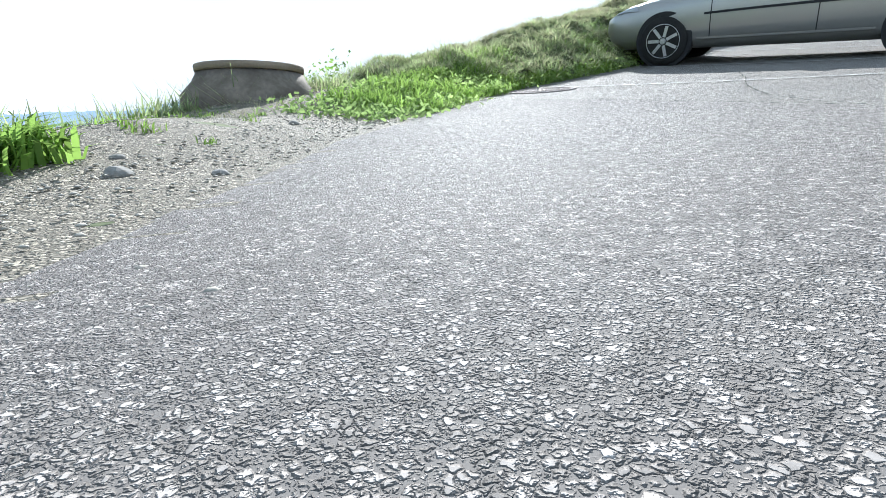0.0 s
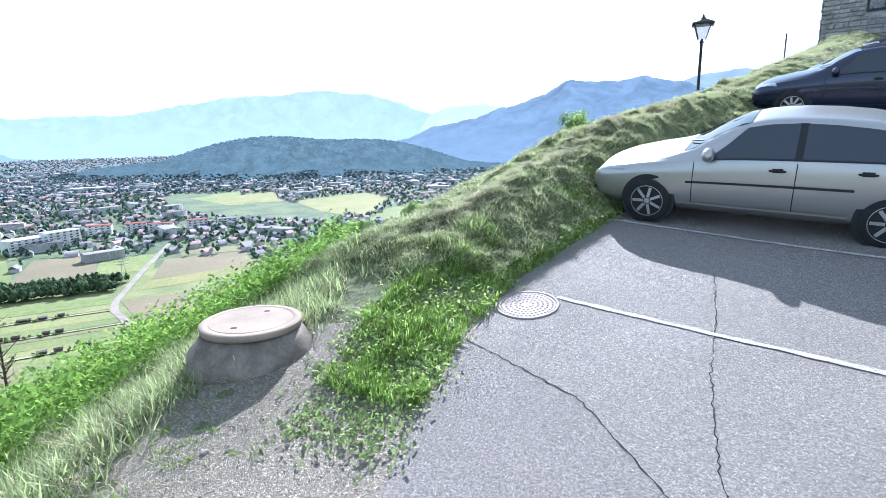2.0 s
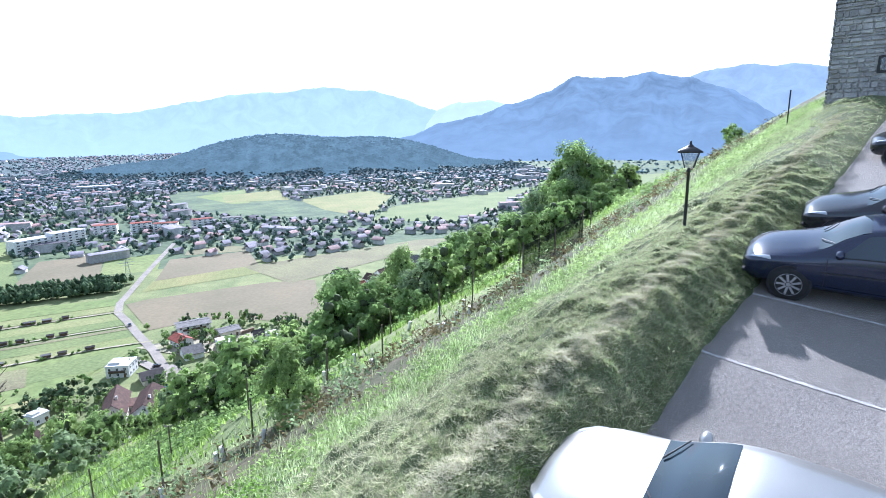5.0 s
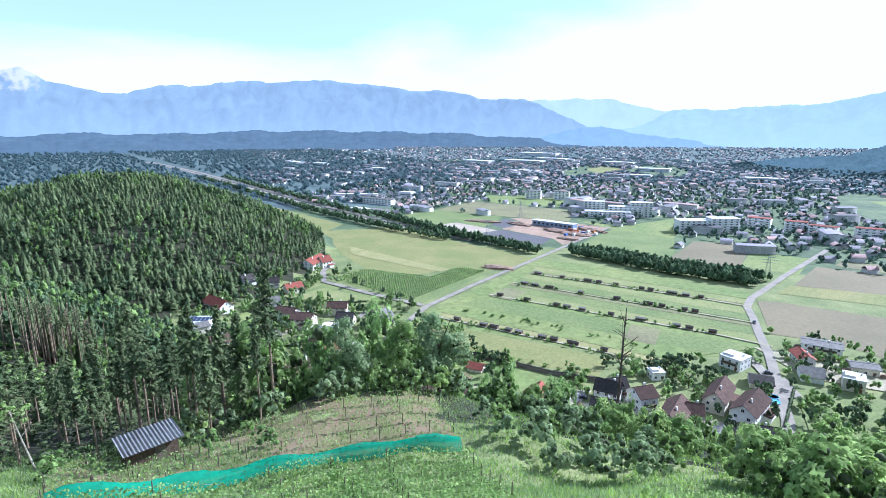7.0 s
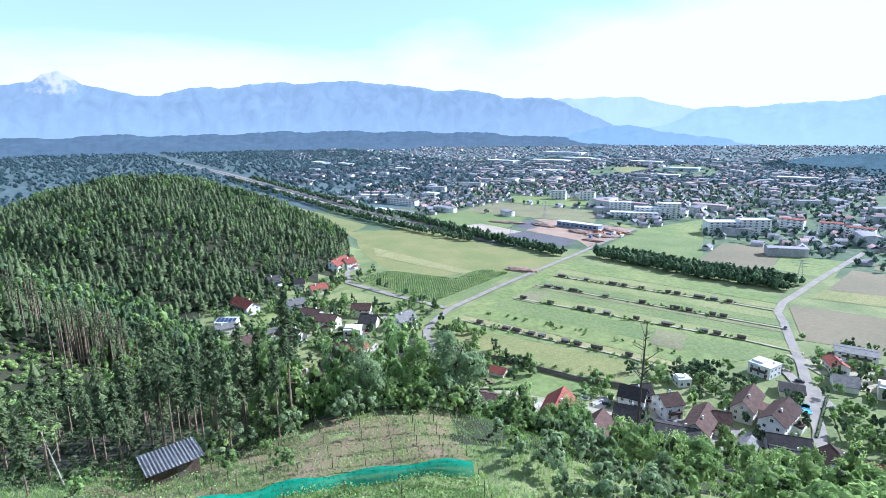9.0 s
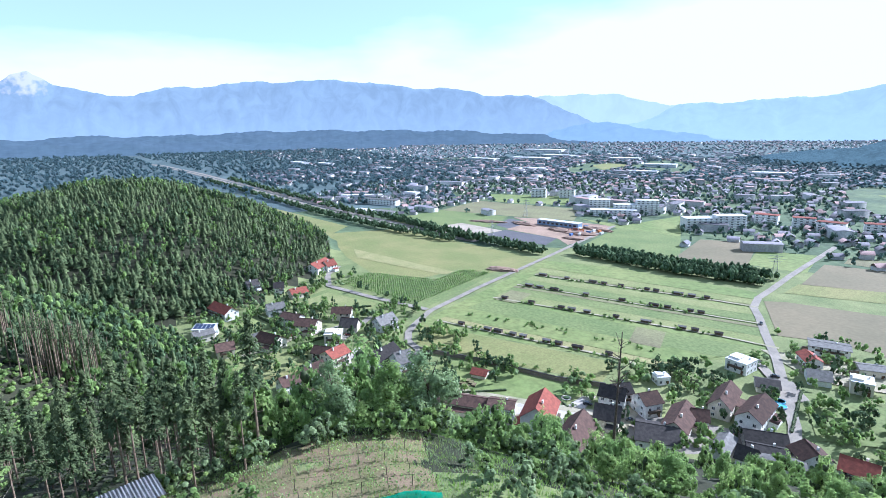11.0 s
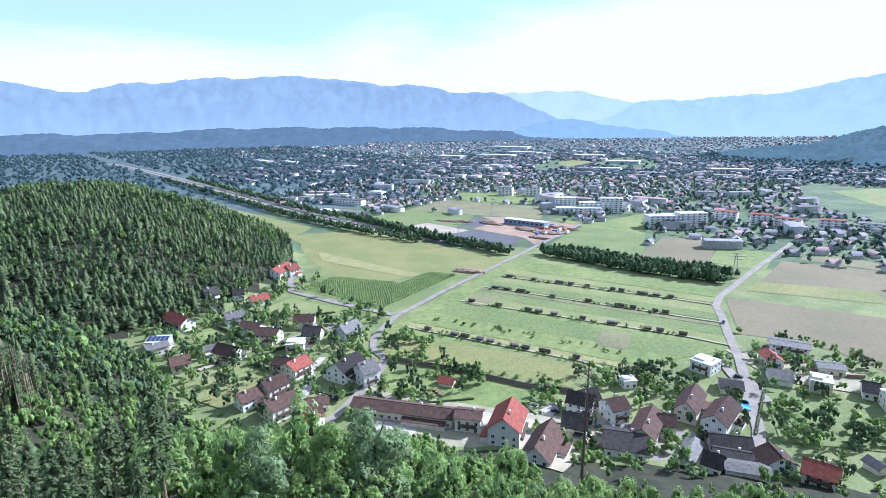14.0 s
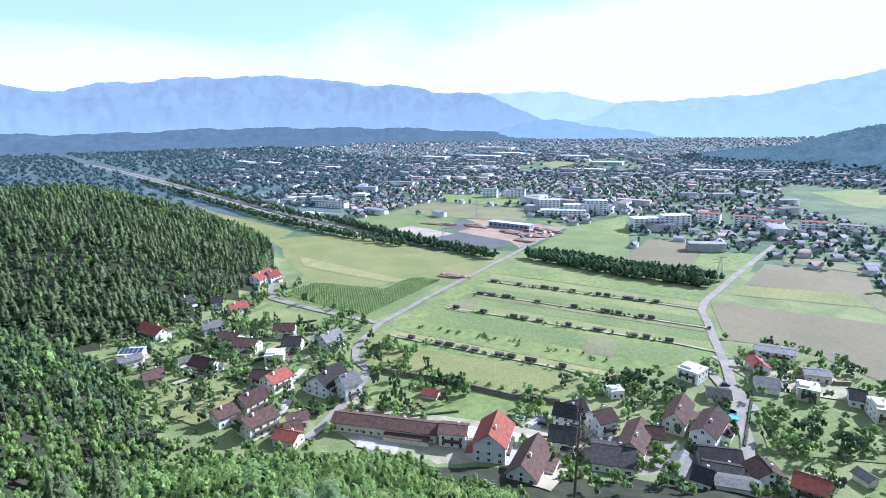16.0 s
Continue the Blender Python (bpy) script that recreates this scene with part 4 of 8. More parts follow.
def house(x, y, turn, l, w, eave, ridge, roof, wall=None, windows=True, ground_z=None, label=""):
    l, w = max(l, 5.0), w
    z = height(x, y) + 0.05 if ground_z is None else ground_z
    words = {"red": "red-tiled", "brown": "brown-tiled", "dark": "dark slate", "grey": "grey", "flat": "pale flat"}[roof]
    ob = thing("house", pose(x, y, z, 0, 0, turn), label or f"white rendered house under a {words} roof", "house", "village houses")
    wall = wall or (M_CREAM if (int(x * 7) % 3 == 0) else M_WHITE)
    if roof == "flat":
        part("wall", box_bm(l, w, eave, (0, 0, eave / 2)), wall, ob)
        slab = part("roof", box_bm(l + 0.5, w + 0.5, 0.3, (0, 0, eave + 0.15)), M_ROOFS["flat"], ob)
        part("upper_storey", box_bm(l * 0.5, w * 0.6, 0.9, (-l * 0.2, 0, eave + 0.75)), wall, ob)
        part("chimney", box_bm(0.7, 0.7, 1.0, (l * 0.3, w * 0.2, eave + 0.8)), wall, slab)
    else:
        part("wall", gable_walls(l, w, eave, ridge), wall, ob)
        for s in (-1, 1):
            slab = part("roof", roof_slab(l, w, eave, ridge, s), M_ROOFS[roof], ob)
        if eave > 3.5:
            part("chimney", box_bm(0.8, 0.7, 1.6, (l * 0.18, w * 0.12, ridge + 0.1), 0.03), M_WHITE, slab)
            part("ridge_cap", rod_bm((-l / 2 - 0.7, 0, ridge + 0.22), (l / 2 + 0.7, 0, ridge + 0.22), 0.13), M_ROOFS[roof], slab)
    if windows and eave > 4.2:
        side = 1 if int(x * 3) % 2 else -1
        annex = part("annex", box_bm(l * 0.42, 3.2, 2.7, (-side * l * 0.24, side * (w / 2 + 1.6), 1.35)), wall, ob)
        part("annex_roof", box_bm(l * 0.42 + 0.5, 3.7, 0.2, (-side * l * 0.24, side * (w / 2 + 1.7), 2.85), turn=pose(0, 0, 0, -side * 7)), M_ROOFS["dark" if roof == "flat" else roof], annex)
        if eave >= 5.0:
            part("balcony", box_bm(l * 0.7, 1.2, 1.0, (0, -side * (w / 2 + 0.6), 3.3)), M_PLANK, ob, "dark wooden balcony")
    if windows and eave > 3.5:
        floors = [1.6] if eave < 5.0 else [1.6, 4.4]
        for s in (-1, 1):
            n = max(2, int(l / 3.2))
            for f in floors:
                for k in range(n):
                    house_window(ob, pose(-l / 2 + (k + 0.5) * l / n, s * (w / 2 + 0.02), f))
            n = max(2, int(w / 3.6))
            for f in floors + ([eave + 0.9] if ridge - eave > 2.5 else []):
                for k in range(n if f < eave else 1):
                    house_window(ob, pose(s * (l / 2 + 0.02), 0 if f > eave else -w / 2 + (k + 0.5) * w / n, f, 0, 0, 90))
        door = part("door", box_bm(1.1, 0.12, 2.1, (l * 0.31, -w / 2 - 0.03, 1.05), 0.02), M_DOOR, ob)
        part("door_handle", box_bm(0.05, 0.08, 0.2, (l * 0.31 + 0.4, -w / 2 - 0.12, 1.05)), M_TIN, door)
    return ob


for spec in (
    (-382.6, 41.6, 22, 22.4, 10, 5.5, 9, "red"),
    (-344.2, 25.2, -80, 11.4, 10, 4.5, 6, "grey"),
    (-311.2, 34.0, 90, 9.2, 9, 5, 8, "brown"),
    (-419.8, 66.9, -72, 8.7, 8, 4.5, 7.5, "dark"),
    (-418.9, 86.8, 79, 7.2, 8, 4.5, 7.5, "dark"),
    (-402.0, 97.4, -81, 12.5, 10, 4, 7, "red"),
    (-369.7, 73.9, -87, 11.4, 9, 5, 8, "grey"),
    (-342.2, 79.3, 37, 14.0, 9, 5.5, 8, "brown"),
    (-324.9, 85.3, 46, 13.6, 10, 5.5, 8.5, "brown"),
    (-336.0, 111.3, 61, 12.4, 9, 5.5, 8.5, "brown"),
    (-313.3, 108.9, 54, 10.4, 10, 4, 8, "dark"),
):
    house(*spec)
for spec in (
    (-300.5, 94.3, 65, 10.1, 10, 6, 6.6, "flat"),
    (-312.1, 59.5, 32, 15.9, 10, 4.5, 8, "brown"),
    (-326.6, 50.6, -74, 8.9, 6, 3, 4, "grey"),
    (-305.3, 129.2, -69, 13.8, 10, 5, 9, "grey"),
    (-270.1, 85.6, -65, 12.1, 11, 6, 9, "red"),
    (-278.6, 81.4, 46, 9.7, 8, 5, 7.5, "brown"),
    (-254.2, 69.1, -66, 11.9, 10, 6, 9.5, "brown"),
    (-250.6, 56.7, -75, 10.6, 9, 5, 8, "brown"),
    (-234.0, 66.9, -73, 14.1, 11, 6.5, 9.5, "brown"),
    (-252.8, 107.0, -63, 16.9, 14, 6, 11, "dark"),
    (-240.7, 112.7, -84, 8.8, 11, 8, 12, "grey"),
):
    house(*spec)
for spec in (
    (-229.4, 82.9, 78, 8.6, 8, 4, 6, "brown"),
    (-221.3, 78.2, 83, 6.7, 7, 4, 7, "brown"),
    (-216.9, 74.9, 38, 10.3, 8, 4, 6, "red"),
    (-466.5, 131.6, -46, 25.2, 14, 5, 9, "red"),
    (-465.2, 140.9, -69, 10.1, 10, 6, 10, "red"),
    (-201.5, 113.2, 43, 46.9, 10, 4.5, 6.5, "brown"),
    (-177.8, 132.8, 45, 11.0, 9, 6.5, 8, "brown"),
    (-163.6, 142.6, -50, 18.1, 13, 8, 13, "red"),
    (-141.2, 141.9, -59, 21.1, 11, 5.5, 10.5, "brown"),
    (-160.7, 182.3, 31, 10.9, 9, 6, 9.5, "dark"),
    (-149.6, 167.8, 38, 9.9, 10, 5, 9, "dark"),
):
    house(*spec)
for spec in (
    (-215.7, 145.4, 35, 7.6, 6, 2.6, 4.5, "red"),
    (-148.5, 190.2, 78, 8.7, 10, 7, 10, "brown"),
    (-161.9, 187.7, 72, 8.3, 9, 6, 9, "dark"),
    (-133.3, 222.1, -67, 20.4, 9, 6, 10, "brown"),
    (-135.5, 257.5, 38, 9.6, 11, 3, 5, "dark"),
    (-119.3, 222.8, -74, 21.0, 10, 6.5, 10, "brown"),
    (-131.7, 190.6, -64, 20.9, 10, 5.5, 9, "brown"),
    (-129.6, 200.4, 44, 6.0, 8, 5, 8, "brown"),
    (-154.6, 266.6, 6, 10.9, 11, 6, 6.6, "flat"),
    (-127.7, 286.6, 37, 9.6, 12, 3.2, 6, "grey"),
    (-111.9, 293.2, 27, 8.8, 10, 6, 6.6, "flat"),
):
    house(*spec)
for spec in (
    (-96.4, 305.5, 27, 6.0, 10, 4, 7, "dark"),
    (-85.3, 298.3, 38, 6.0, 12, 7, 7.6, "flat"),
    (-140.5, 303.3, -41, 12.1, 8, 4, 6, "red"),
    (-143.0, 326.4, 30, 18.6, 12, 5.2, 6, "grey"),
    (-118.3, 316.8, 39, 11.6, 9, 4, 5, "grey"),
    (-106.8, 208.5, 44, 14.5, 12, 4, 7, "dark"),
    (-101.2, 201.0, 37, 12.9, 12, 3.6, 6, "dark"),
    (-90.7, 210.1, -35, 9.0, 11, 6, 9, "brown"),
    (-77.9, 216.5, 20, 10.5, 10, 5, 8, "red"),
    (-131.0, 176.2, 41, 15.5, 16, 4, 7, "dark"),
    (-112.6, 191.7, -69, 15.6, 6, 3.5, 5, "grey"),
):
    house(*spec)
for spec in (
    (-93.3, 196.4, 40, 14.2, 7, 3, 4, "grey"),
    (-165.2, 219.4, 67, 6.5, 6, 4, 6, "flat"),
    (-70.4, 242.0, -20, 6.0, 5, 3, 4.5, "grey"),
    (-101.4, 188.9, 21, 6.0, 8, 4, 7, "dark"),
):
    house(*spec)

for spec in (
    (-67.7, 434.4, 30, 12.0, 10.0, 6.0, 10.0, "dark"),
    (-40.6, 421.7, -40, 11.0, 9.0, 5.0, 8.5, "brown"),
    (-49.2, 401.0, 35, 10.0, 9.0, 5.0, 8.0, "red"),
    (-33.2, 440.3, 50, 12.0, 9.0, 4.5, 8.0, "brown"),
    (-6.8, 483.6, -30, 13.0, 10.0, 5.0, 9.0, "grey"),
    (5.6, 469.5, 20, 10.0, 9.0, 5.0, 8.0, "dark"),
    (20.7, 505.5, 40, 11.0, 9.0, 5.5, 8.5, "brown"),
    (32.3, 516.5, -35, 10.0, 9.0, 5.0, 8.0, "dark"),
):
    house(*spec, windows=False)


def hedge(line, high, wide=1.1):
    """A clipped garden hedge: a dense heart under a coat of leaves."""
    ob = thing("hedge", Matrix(), "clipped dark green garden hedge between lawns", "hedge", "garden hedges")
    for n, ((ax, ay), (bx, by)) in enumerate(zip(line, line[1:])):
        l, turn = math.hypot(bx - ax, by - ay), math.degrees(math.atan2(by - ay, bx - ax))
        # The heart's dark colour paints the shade inside the hedge.
        part("heart", box_bm(l, wide * 0.8, high, ((ax + bx) / 2, (ay + by) / 2, VALLEY + high / 2), 0.15, turn=pose(0, 0, 0, 0, 0, turn)), M_TWIG_SHADE, ob)
        r = np.random.RandomState(300 + n + int(abs(ax)))
        m = int(l * 22)
        f, side, up = r.uniform(0, 1, m), r.uniform(-0.55, 0.55, m) * wide, r.uniform(0.05, 1.04, m) * high
        nx, ny = -(by - ay) / l, (bx - ax) / l
        c = np.stack([ax + (bx - ax) * f + nx * side, ay + (by - ay) * f + ny * side, VALLEY + up], -1)
        one = np.array([random.Random(k).gauss(0, 1) for k in range(m * 3)]).reshape(m, 3)
        one /= np.linalg.norm(one, axis=1, keepdims=True)
        two = np.cross(one, one[::-1] + 0.01)
        two /= np.linalg.norm(two, axis=1, keepdims=True) + 1e-9
        v = np.stack([c - one * 0.3, c + one * 0.3, c + two * 0.42], 1).reshape(-1, 3)
        raw_mesh("leaves", v, np.arange(len(v)).reshape(-1, 3), M_BELT, ob)


for line, high in (([(-367, 62), (-339, 71)], 2.2), ([(-391, 84), (-376, 94)], 1.6), ([(-245, 88), (-235, 93), (-233, 101), (-239, 111)], 1.3), ([(-365, 36), (-334, 45), (-312, 49)], 2.0), ([(-351, 128), (-349, 137)], 1.6), ([(-307, 82), (-308, 93)], 2.0), ([(-296, 66), (-284, 74)], 1.6), ([(-205, 128), (-196, 148)], 1.2), ([(-181, 165), (-169, 163)], 0.8), ([(-107, 228), (-125, 268)], 1.2), ([(-345, 95), (-333, 84)], 1.8)):
    hedge(line, high)

# ---- allotment sheds in four rows ----
def allotment_shed(x, y, turn, l):
    ob = thing("allotment_shed", pose(x, y, VALLEY + 0.1, 0, 0, turn), "low dark wooden allotment shed in a meadow", "shed", "allotment sheds")
    part("wall", gable_walls(l, 2.7, 1.9, 2.4), M_PLANK if int(x) % 3 else M_POST, ob)
    for s in (-1, 1):
        part("roof", roof_slab(l, 2.7, 1.9, 2.4, s, 0.3, 0.12), M_ROOFS["dark" if int(x + y) % 3 else "grey"], ob)
    part("door", box_bm(0.9, 0.08, 1.8, (0, -1.38, 0.95)), M_DOOR, ob)


rng = random.Random(21)
for (ax, ay), (bx, by), count in (((-352, 293), (-237, 357), 7), ((-335, 263), (-221, 324), 6), ((-316, 229), (-188, 301), 8), ((-288, 173), (-199, 223), 6)):
    turn = math.degrees(math.atan2(by - ay, bx - ax))
    for k in range(count):
        f = (k + 0.15 + rng.uniform(-0.12, 0.12)) / (count - 0.7)
        l = rng.choice((3.6, 4.4, 6.2))
        x, y = ax + (bx - ax) * f, ay + (by - ay) * f
        allotment_shed(x, y, turn, l)
        if rng.random() < 0.35:
            allotment_shed(x + (l + 3) * math.cos(radians(turn)), y + (l + 3) * math.sin(radians(turn)), turn, rng.choice((4.0, 5.0)))

# ---- apartment blocks at the town's edge ----
def apartment_block(x, y, turn, l, w, storeys, label, z=None, roof="flat"):
    h = storeys * 2.9
    ob = thing("apartment_building", pose(x, y, VALLEY if z is None else z, 0, 0, turn), label, "apartment building", "apartment buildings")
    part("wall", box_bm(l, w, h, (0, 0, h / 2)), M_WHITE, ob)
    part("roof", box_bm(l + 0.8, w + 0.8, 0.5, (0, 0, h + 0.25)), M_ROOFS[roof], ob)
    for f in range(storeys):
        for s in (-1, 1):
            for k in range(max(3, int(l / 6))):
                n = max(3, int(l / 6))
                house_window(ob, pose(-l / 2 + (k + 0.5) * l / n, s * (w / 2 + 0.02), 1.6 + 2.9 * f), 2.6, 1.5)
        part("balcony", box_bm(l * 0.96, 1.3, 0.9, (0, -w / 2 - 0.65, 0.6 + 2.9 * f)), M_WHITE, ob)


for x, y, turn, l, w, st in ((-548, 575, 48, 62, 16, 3), (-542, 603, 48, 46, 15, 5), (-530, 622, 48, 30, 15, 7), (-590, 590, 48, 30, 14, 6), (-414, 590, 60, 52, 18, 5), (-398, 612, 60, 34, 16, 6)):
    apartment_block(x, y, turn, l, w, st, "white stepped apartment block with balconies")
for x, y, turn, l, st in ((-398, 688, 20, 26, 4), (-360, 700, 32, 24, 4), (-326, 694, 14, 28, 4), (-292, 722, 30, 26, 4), (-262, 750, 18, 26, 3), (-845, 345, 30, 70, 3), (-770, 620, 40, 26, 5), (-735, 655, 40, 26, 5)):
    apartment_block(x, y, turn, l, 13, st, "pale apartment block behind gardens", roof="red" if st == 4 else "grey")

# ---- wall with a gate round the farm garden ----
garden = thing("garden_wall", Matrix(), "long stone garden wall with a tiled top", "wall")
line = [(-261, 133), (-229, 156), (-193, 176), (-175, 192)]
for (ax, ay), (bx, by) in zip(line, line[1:]):
    l, turn = math.hypot(bx - ax, by - ay), math.degrees(math.atan2(by - ay, bx - ax))
    bm = box_bm(l, 0.6, 2.2, ((ax + bx) / 2, (ay + by) / 2, VALLEY + 1.1), turn=pose(0, 0, 0, 0, 0, turn))
    part("wall_run", bm, M_CONCRETE, garden)
    part("coping", box_bm(l, 0.9, 0.2, ((ax + bx) / 2, (ay + by) / 2, VALLEY + 2.3), turn=pose(0, 0, 0, 0, 0, turn)), M_ROOFS["dark"], garden)
field("lawn", [(-246, 124), (-237, 147), (-184, 178), (-176, 178), (-172, 160), (-226, 112)], M_FIELD["lush"], "bright green farm garden lawn", 0.42, "lawn")
field("lawn", [(-279, 30), (-291, 52), (-296, 78), (-271, 69), (-255, 44)], M_FIELD["meadow"], "grass orchard behind the houses", 0.42, "lawn")
field("lawn", [(-358, 46), (-371, 57), (-343, 67), (-340, 47)], M_FIELD["lush"], "bright green lawn behind a hedge", 0.44, "lawn")
field("lawn", [(-399, 120), (-354, 143), (-344, 134), (-384, 92)], M_FIELD["strip"], "yellow-green mown paddock beside the road", 0.46, "lawn")
field("lawn", [(-292, 29), (-302, 61), (-291, 71), (-273, 64), (-269, 34)], M_FIELD["strip"], "yellow-green orchard meadow above the wood", 0.48, "lawn")
field("lawn", [(-238, 117), (-241, 136), (-222, 140), (-215, 129), (-229, 120)], M_FIELD["lush"], "bright green farm lawn with a round bed", 0.47, "lawn")
field("yard", [(-227, 106), (-180, 149), (-174, 141), (-194, 124), (-222, 102)], M_PAVING, "pale paved court behind the long barn", 0.5, "yard")
field("yard", [(-160, 132), (-168, 155), (-174, 178), (-170, 181), (-161, 162), (-150, 150), (-146, 132)], M_PAVING, "pale paved drive beside the red-roofed house", 0.52, "yard")
field("yard", [(-205, 102), (-189, 113), (-183, 108), (-198, 97)], M_PAVING, "pale parking bay before the barn", 0.5, "yard")
field("yard", [(-137, 155), (-120, 167), (-112, 157), (-125, 141)], M_PAVING, "pale village square below the dead tree", 0.54, "yard")
field("yard", [(-142, 262), (-133, 275), (-118, 262), (-124, 246)], M_ROAD, "grey asphalt forecourt beside the road", 0.55, "yard")
ring = thing("flower_bed", pose(-176, 168, VALLEY + 0.5), "round flower bed with a white gravel ring in a lawn", "flower bed")
part("gravel_ring", lathe_bm([(2.4, 0.0), (2.4, 0.12), (1.7, 0.12), (1.7, 0.0)], 28), M_PAVING, ring)
part("planting", lathe_bm([(1.6, 0.0), (1.3, 0.45), (0.5, 0.7), (0.1, 0.75)], 18), M_BELT, ring)
for k in range(6):
    bed = thing("raised_bed", pose(-214 + 2.6 * (k % 3), 133 + 4.2 * (k // 3), VALLEY + 0.45, 0, 0, 42), "wooden raised vegetable bed in the farm garden", "raised bed", "raised beds")
    part("frame", box_bm(2.0, 3.4, 0.7, (0, 0, 0.35), 0.05), M_PLANK, bed)
    part("soil", box_bm(1.8, 3.2, 0.1, (0, 0, 0.72)), M_VINESOIL, bed)
pool = thing("paddling_pool", pose(-124, 249, VALLEY + 0.5), "round bright blue garden pool on a lawn", "pool")
part("rim", lathe_bm([(2.2, 0), (2.3, 0.9), (2.1, 0.95), (2.05, 0.7)], 28), M_POOL, pool)
part("water", cone_bm(2.05, 2.05, 0.7, segments=28), M_POOL, pool)
slide = thing("pool_tent", pose(-431, 57, VALLEY + 0.3, 0, 0, 30), "pale blue and white garden pool shelter", "shelter")
part("roof", gable_walls(9, 5, 2.4, 3.6), M_WHITE, slide)
part("panel", box_bm(2.2, 5.1, 2.2, (2.2, 0, 1.3)), M_POOL, slide, "bright blue panel")
solar = thing("solar_array", pose(-350, 27, VALLEY + 6.4, 12, 0, 62), "flat grey solar panels on a pale roof", "solar panels")
for k in range(5):
    part("panel", box_bm(2.2, 5.0, 0.1, (-5.2 + 2.5 * k, 0, 0.1)), M_SOLAR, solar)
    part("frame", box_bm(2.35, 5.15, 0.06, (-5.2 + 2.5 * k, 0, 0.02)), M_TIN, solar)
part("deck", box_bm(14, 8, 0.3, (0, 0, -0.2)), M_ROOFS["flat"], solar)
part("support", box_bm(13, 7, 6.6, (0, 0, -3.6)), M_WHITE, solar)
field("yard", [(-225, 92), (-232, 104), (-176, 152), (-150, 140), (-128, 122), (-140, 110), (-190, 100)], M_TRACK, "pale gravel farm yard", 0.36, "yard")
field("yard", [(-150, 185), (-150, 165), (-90, 180), (-85, 205), (-100, 225), (-128, 205)], M_ROAD, "asphalt village yard between houses", 0.34, "yard")
field("lawn", [(-125, 268), (-90, 290), (-70, 262), (-99, 232)], M_FIELD["green"], "rough green garden plot", 0.33, "lawn")
field("lawn", [(-70, 290), (-40, 290), (-30, 230), (-66, 225)], M_FIELD["lush"], "bright lawn behind houses", 0.33, "lawn")
field("yard", [(-165, 300), (-120, 330), (-90, 310), (-128, 285)], M_TRACK, "dusty builders' yard with stores", 0.4, "yard")

# ---- trees ----
def quads(centres, right, up):
    v = np.stack([centres - right - up, centres + right - up, centres + right + up, centres - right + up], 1).reshape(-1, 3)
    return v, np.arange(len(v)).reshape(-1, 4)


def random_units(r, n):
    v = r.normal(size=(n, 3))
    return v / np.linalg.norm(v, axis=1, keepdims=True)


GOLD = (1 + 5 ** 0.5) / 2
ICO = np.array([(-1, GOLD, 0), (1, GOLD, 0), (-1, -GOLD, 0), (1, -GOLD, 0), (0, -1, GOLD), (0, 1, GOLD), (0, -1, -GOLD), (0, 1, -GOLD), (GOLD, 0, -1), (GOLD, 0, 1), (-GOLD, 0, -1), (-GOLD, 0, 1)]) / 1.902
ICO_F = np.array([(0, 11, 5), (0, 5, 1), (0, 1, 7), (0, 7, 10), (0, 10, 11), (1, 5, 9), (5, 11, 4), (11, 10, 2), (10, 7, 6), (7, 1, 8), (3, 9, 4), (3, 4, 2), (3, 2, 6), (3, 6, 8), (3, 8, 9), (4, 9, 5), (2, 4, 11), (6, 2, 10), (8, 6, 7), (9, 8, 1)])
OCTA = np.array([(1, 0, 0), (-1, 0, 0), (0, 1, 0), (0, -1, 0), (0, 0, 1), (0, 0, -1)], float)
OCTA_F = np.array([(0, 2, 4), (2, 1, 4), (1, 3, 4), (3, 0, 4), (2, 0, 5), (1, 2, 5), (3, 1, 5), (0, 3, 5)])


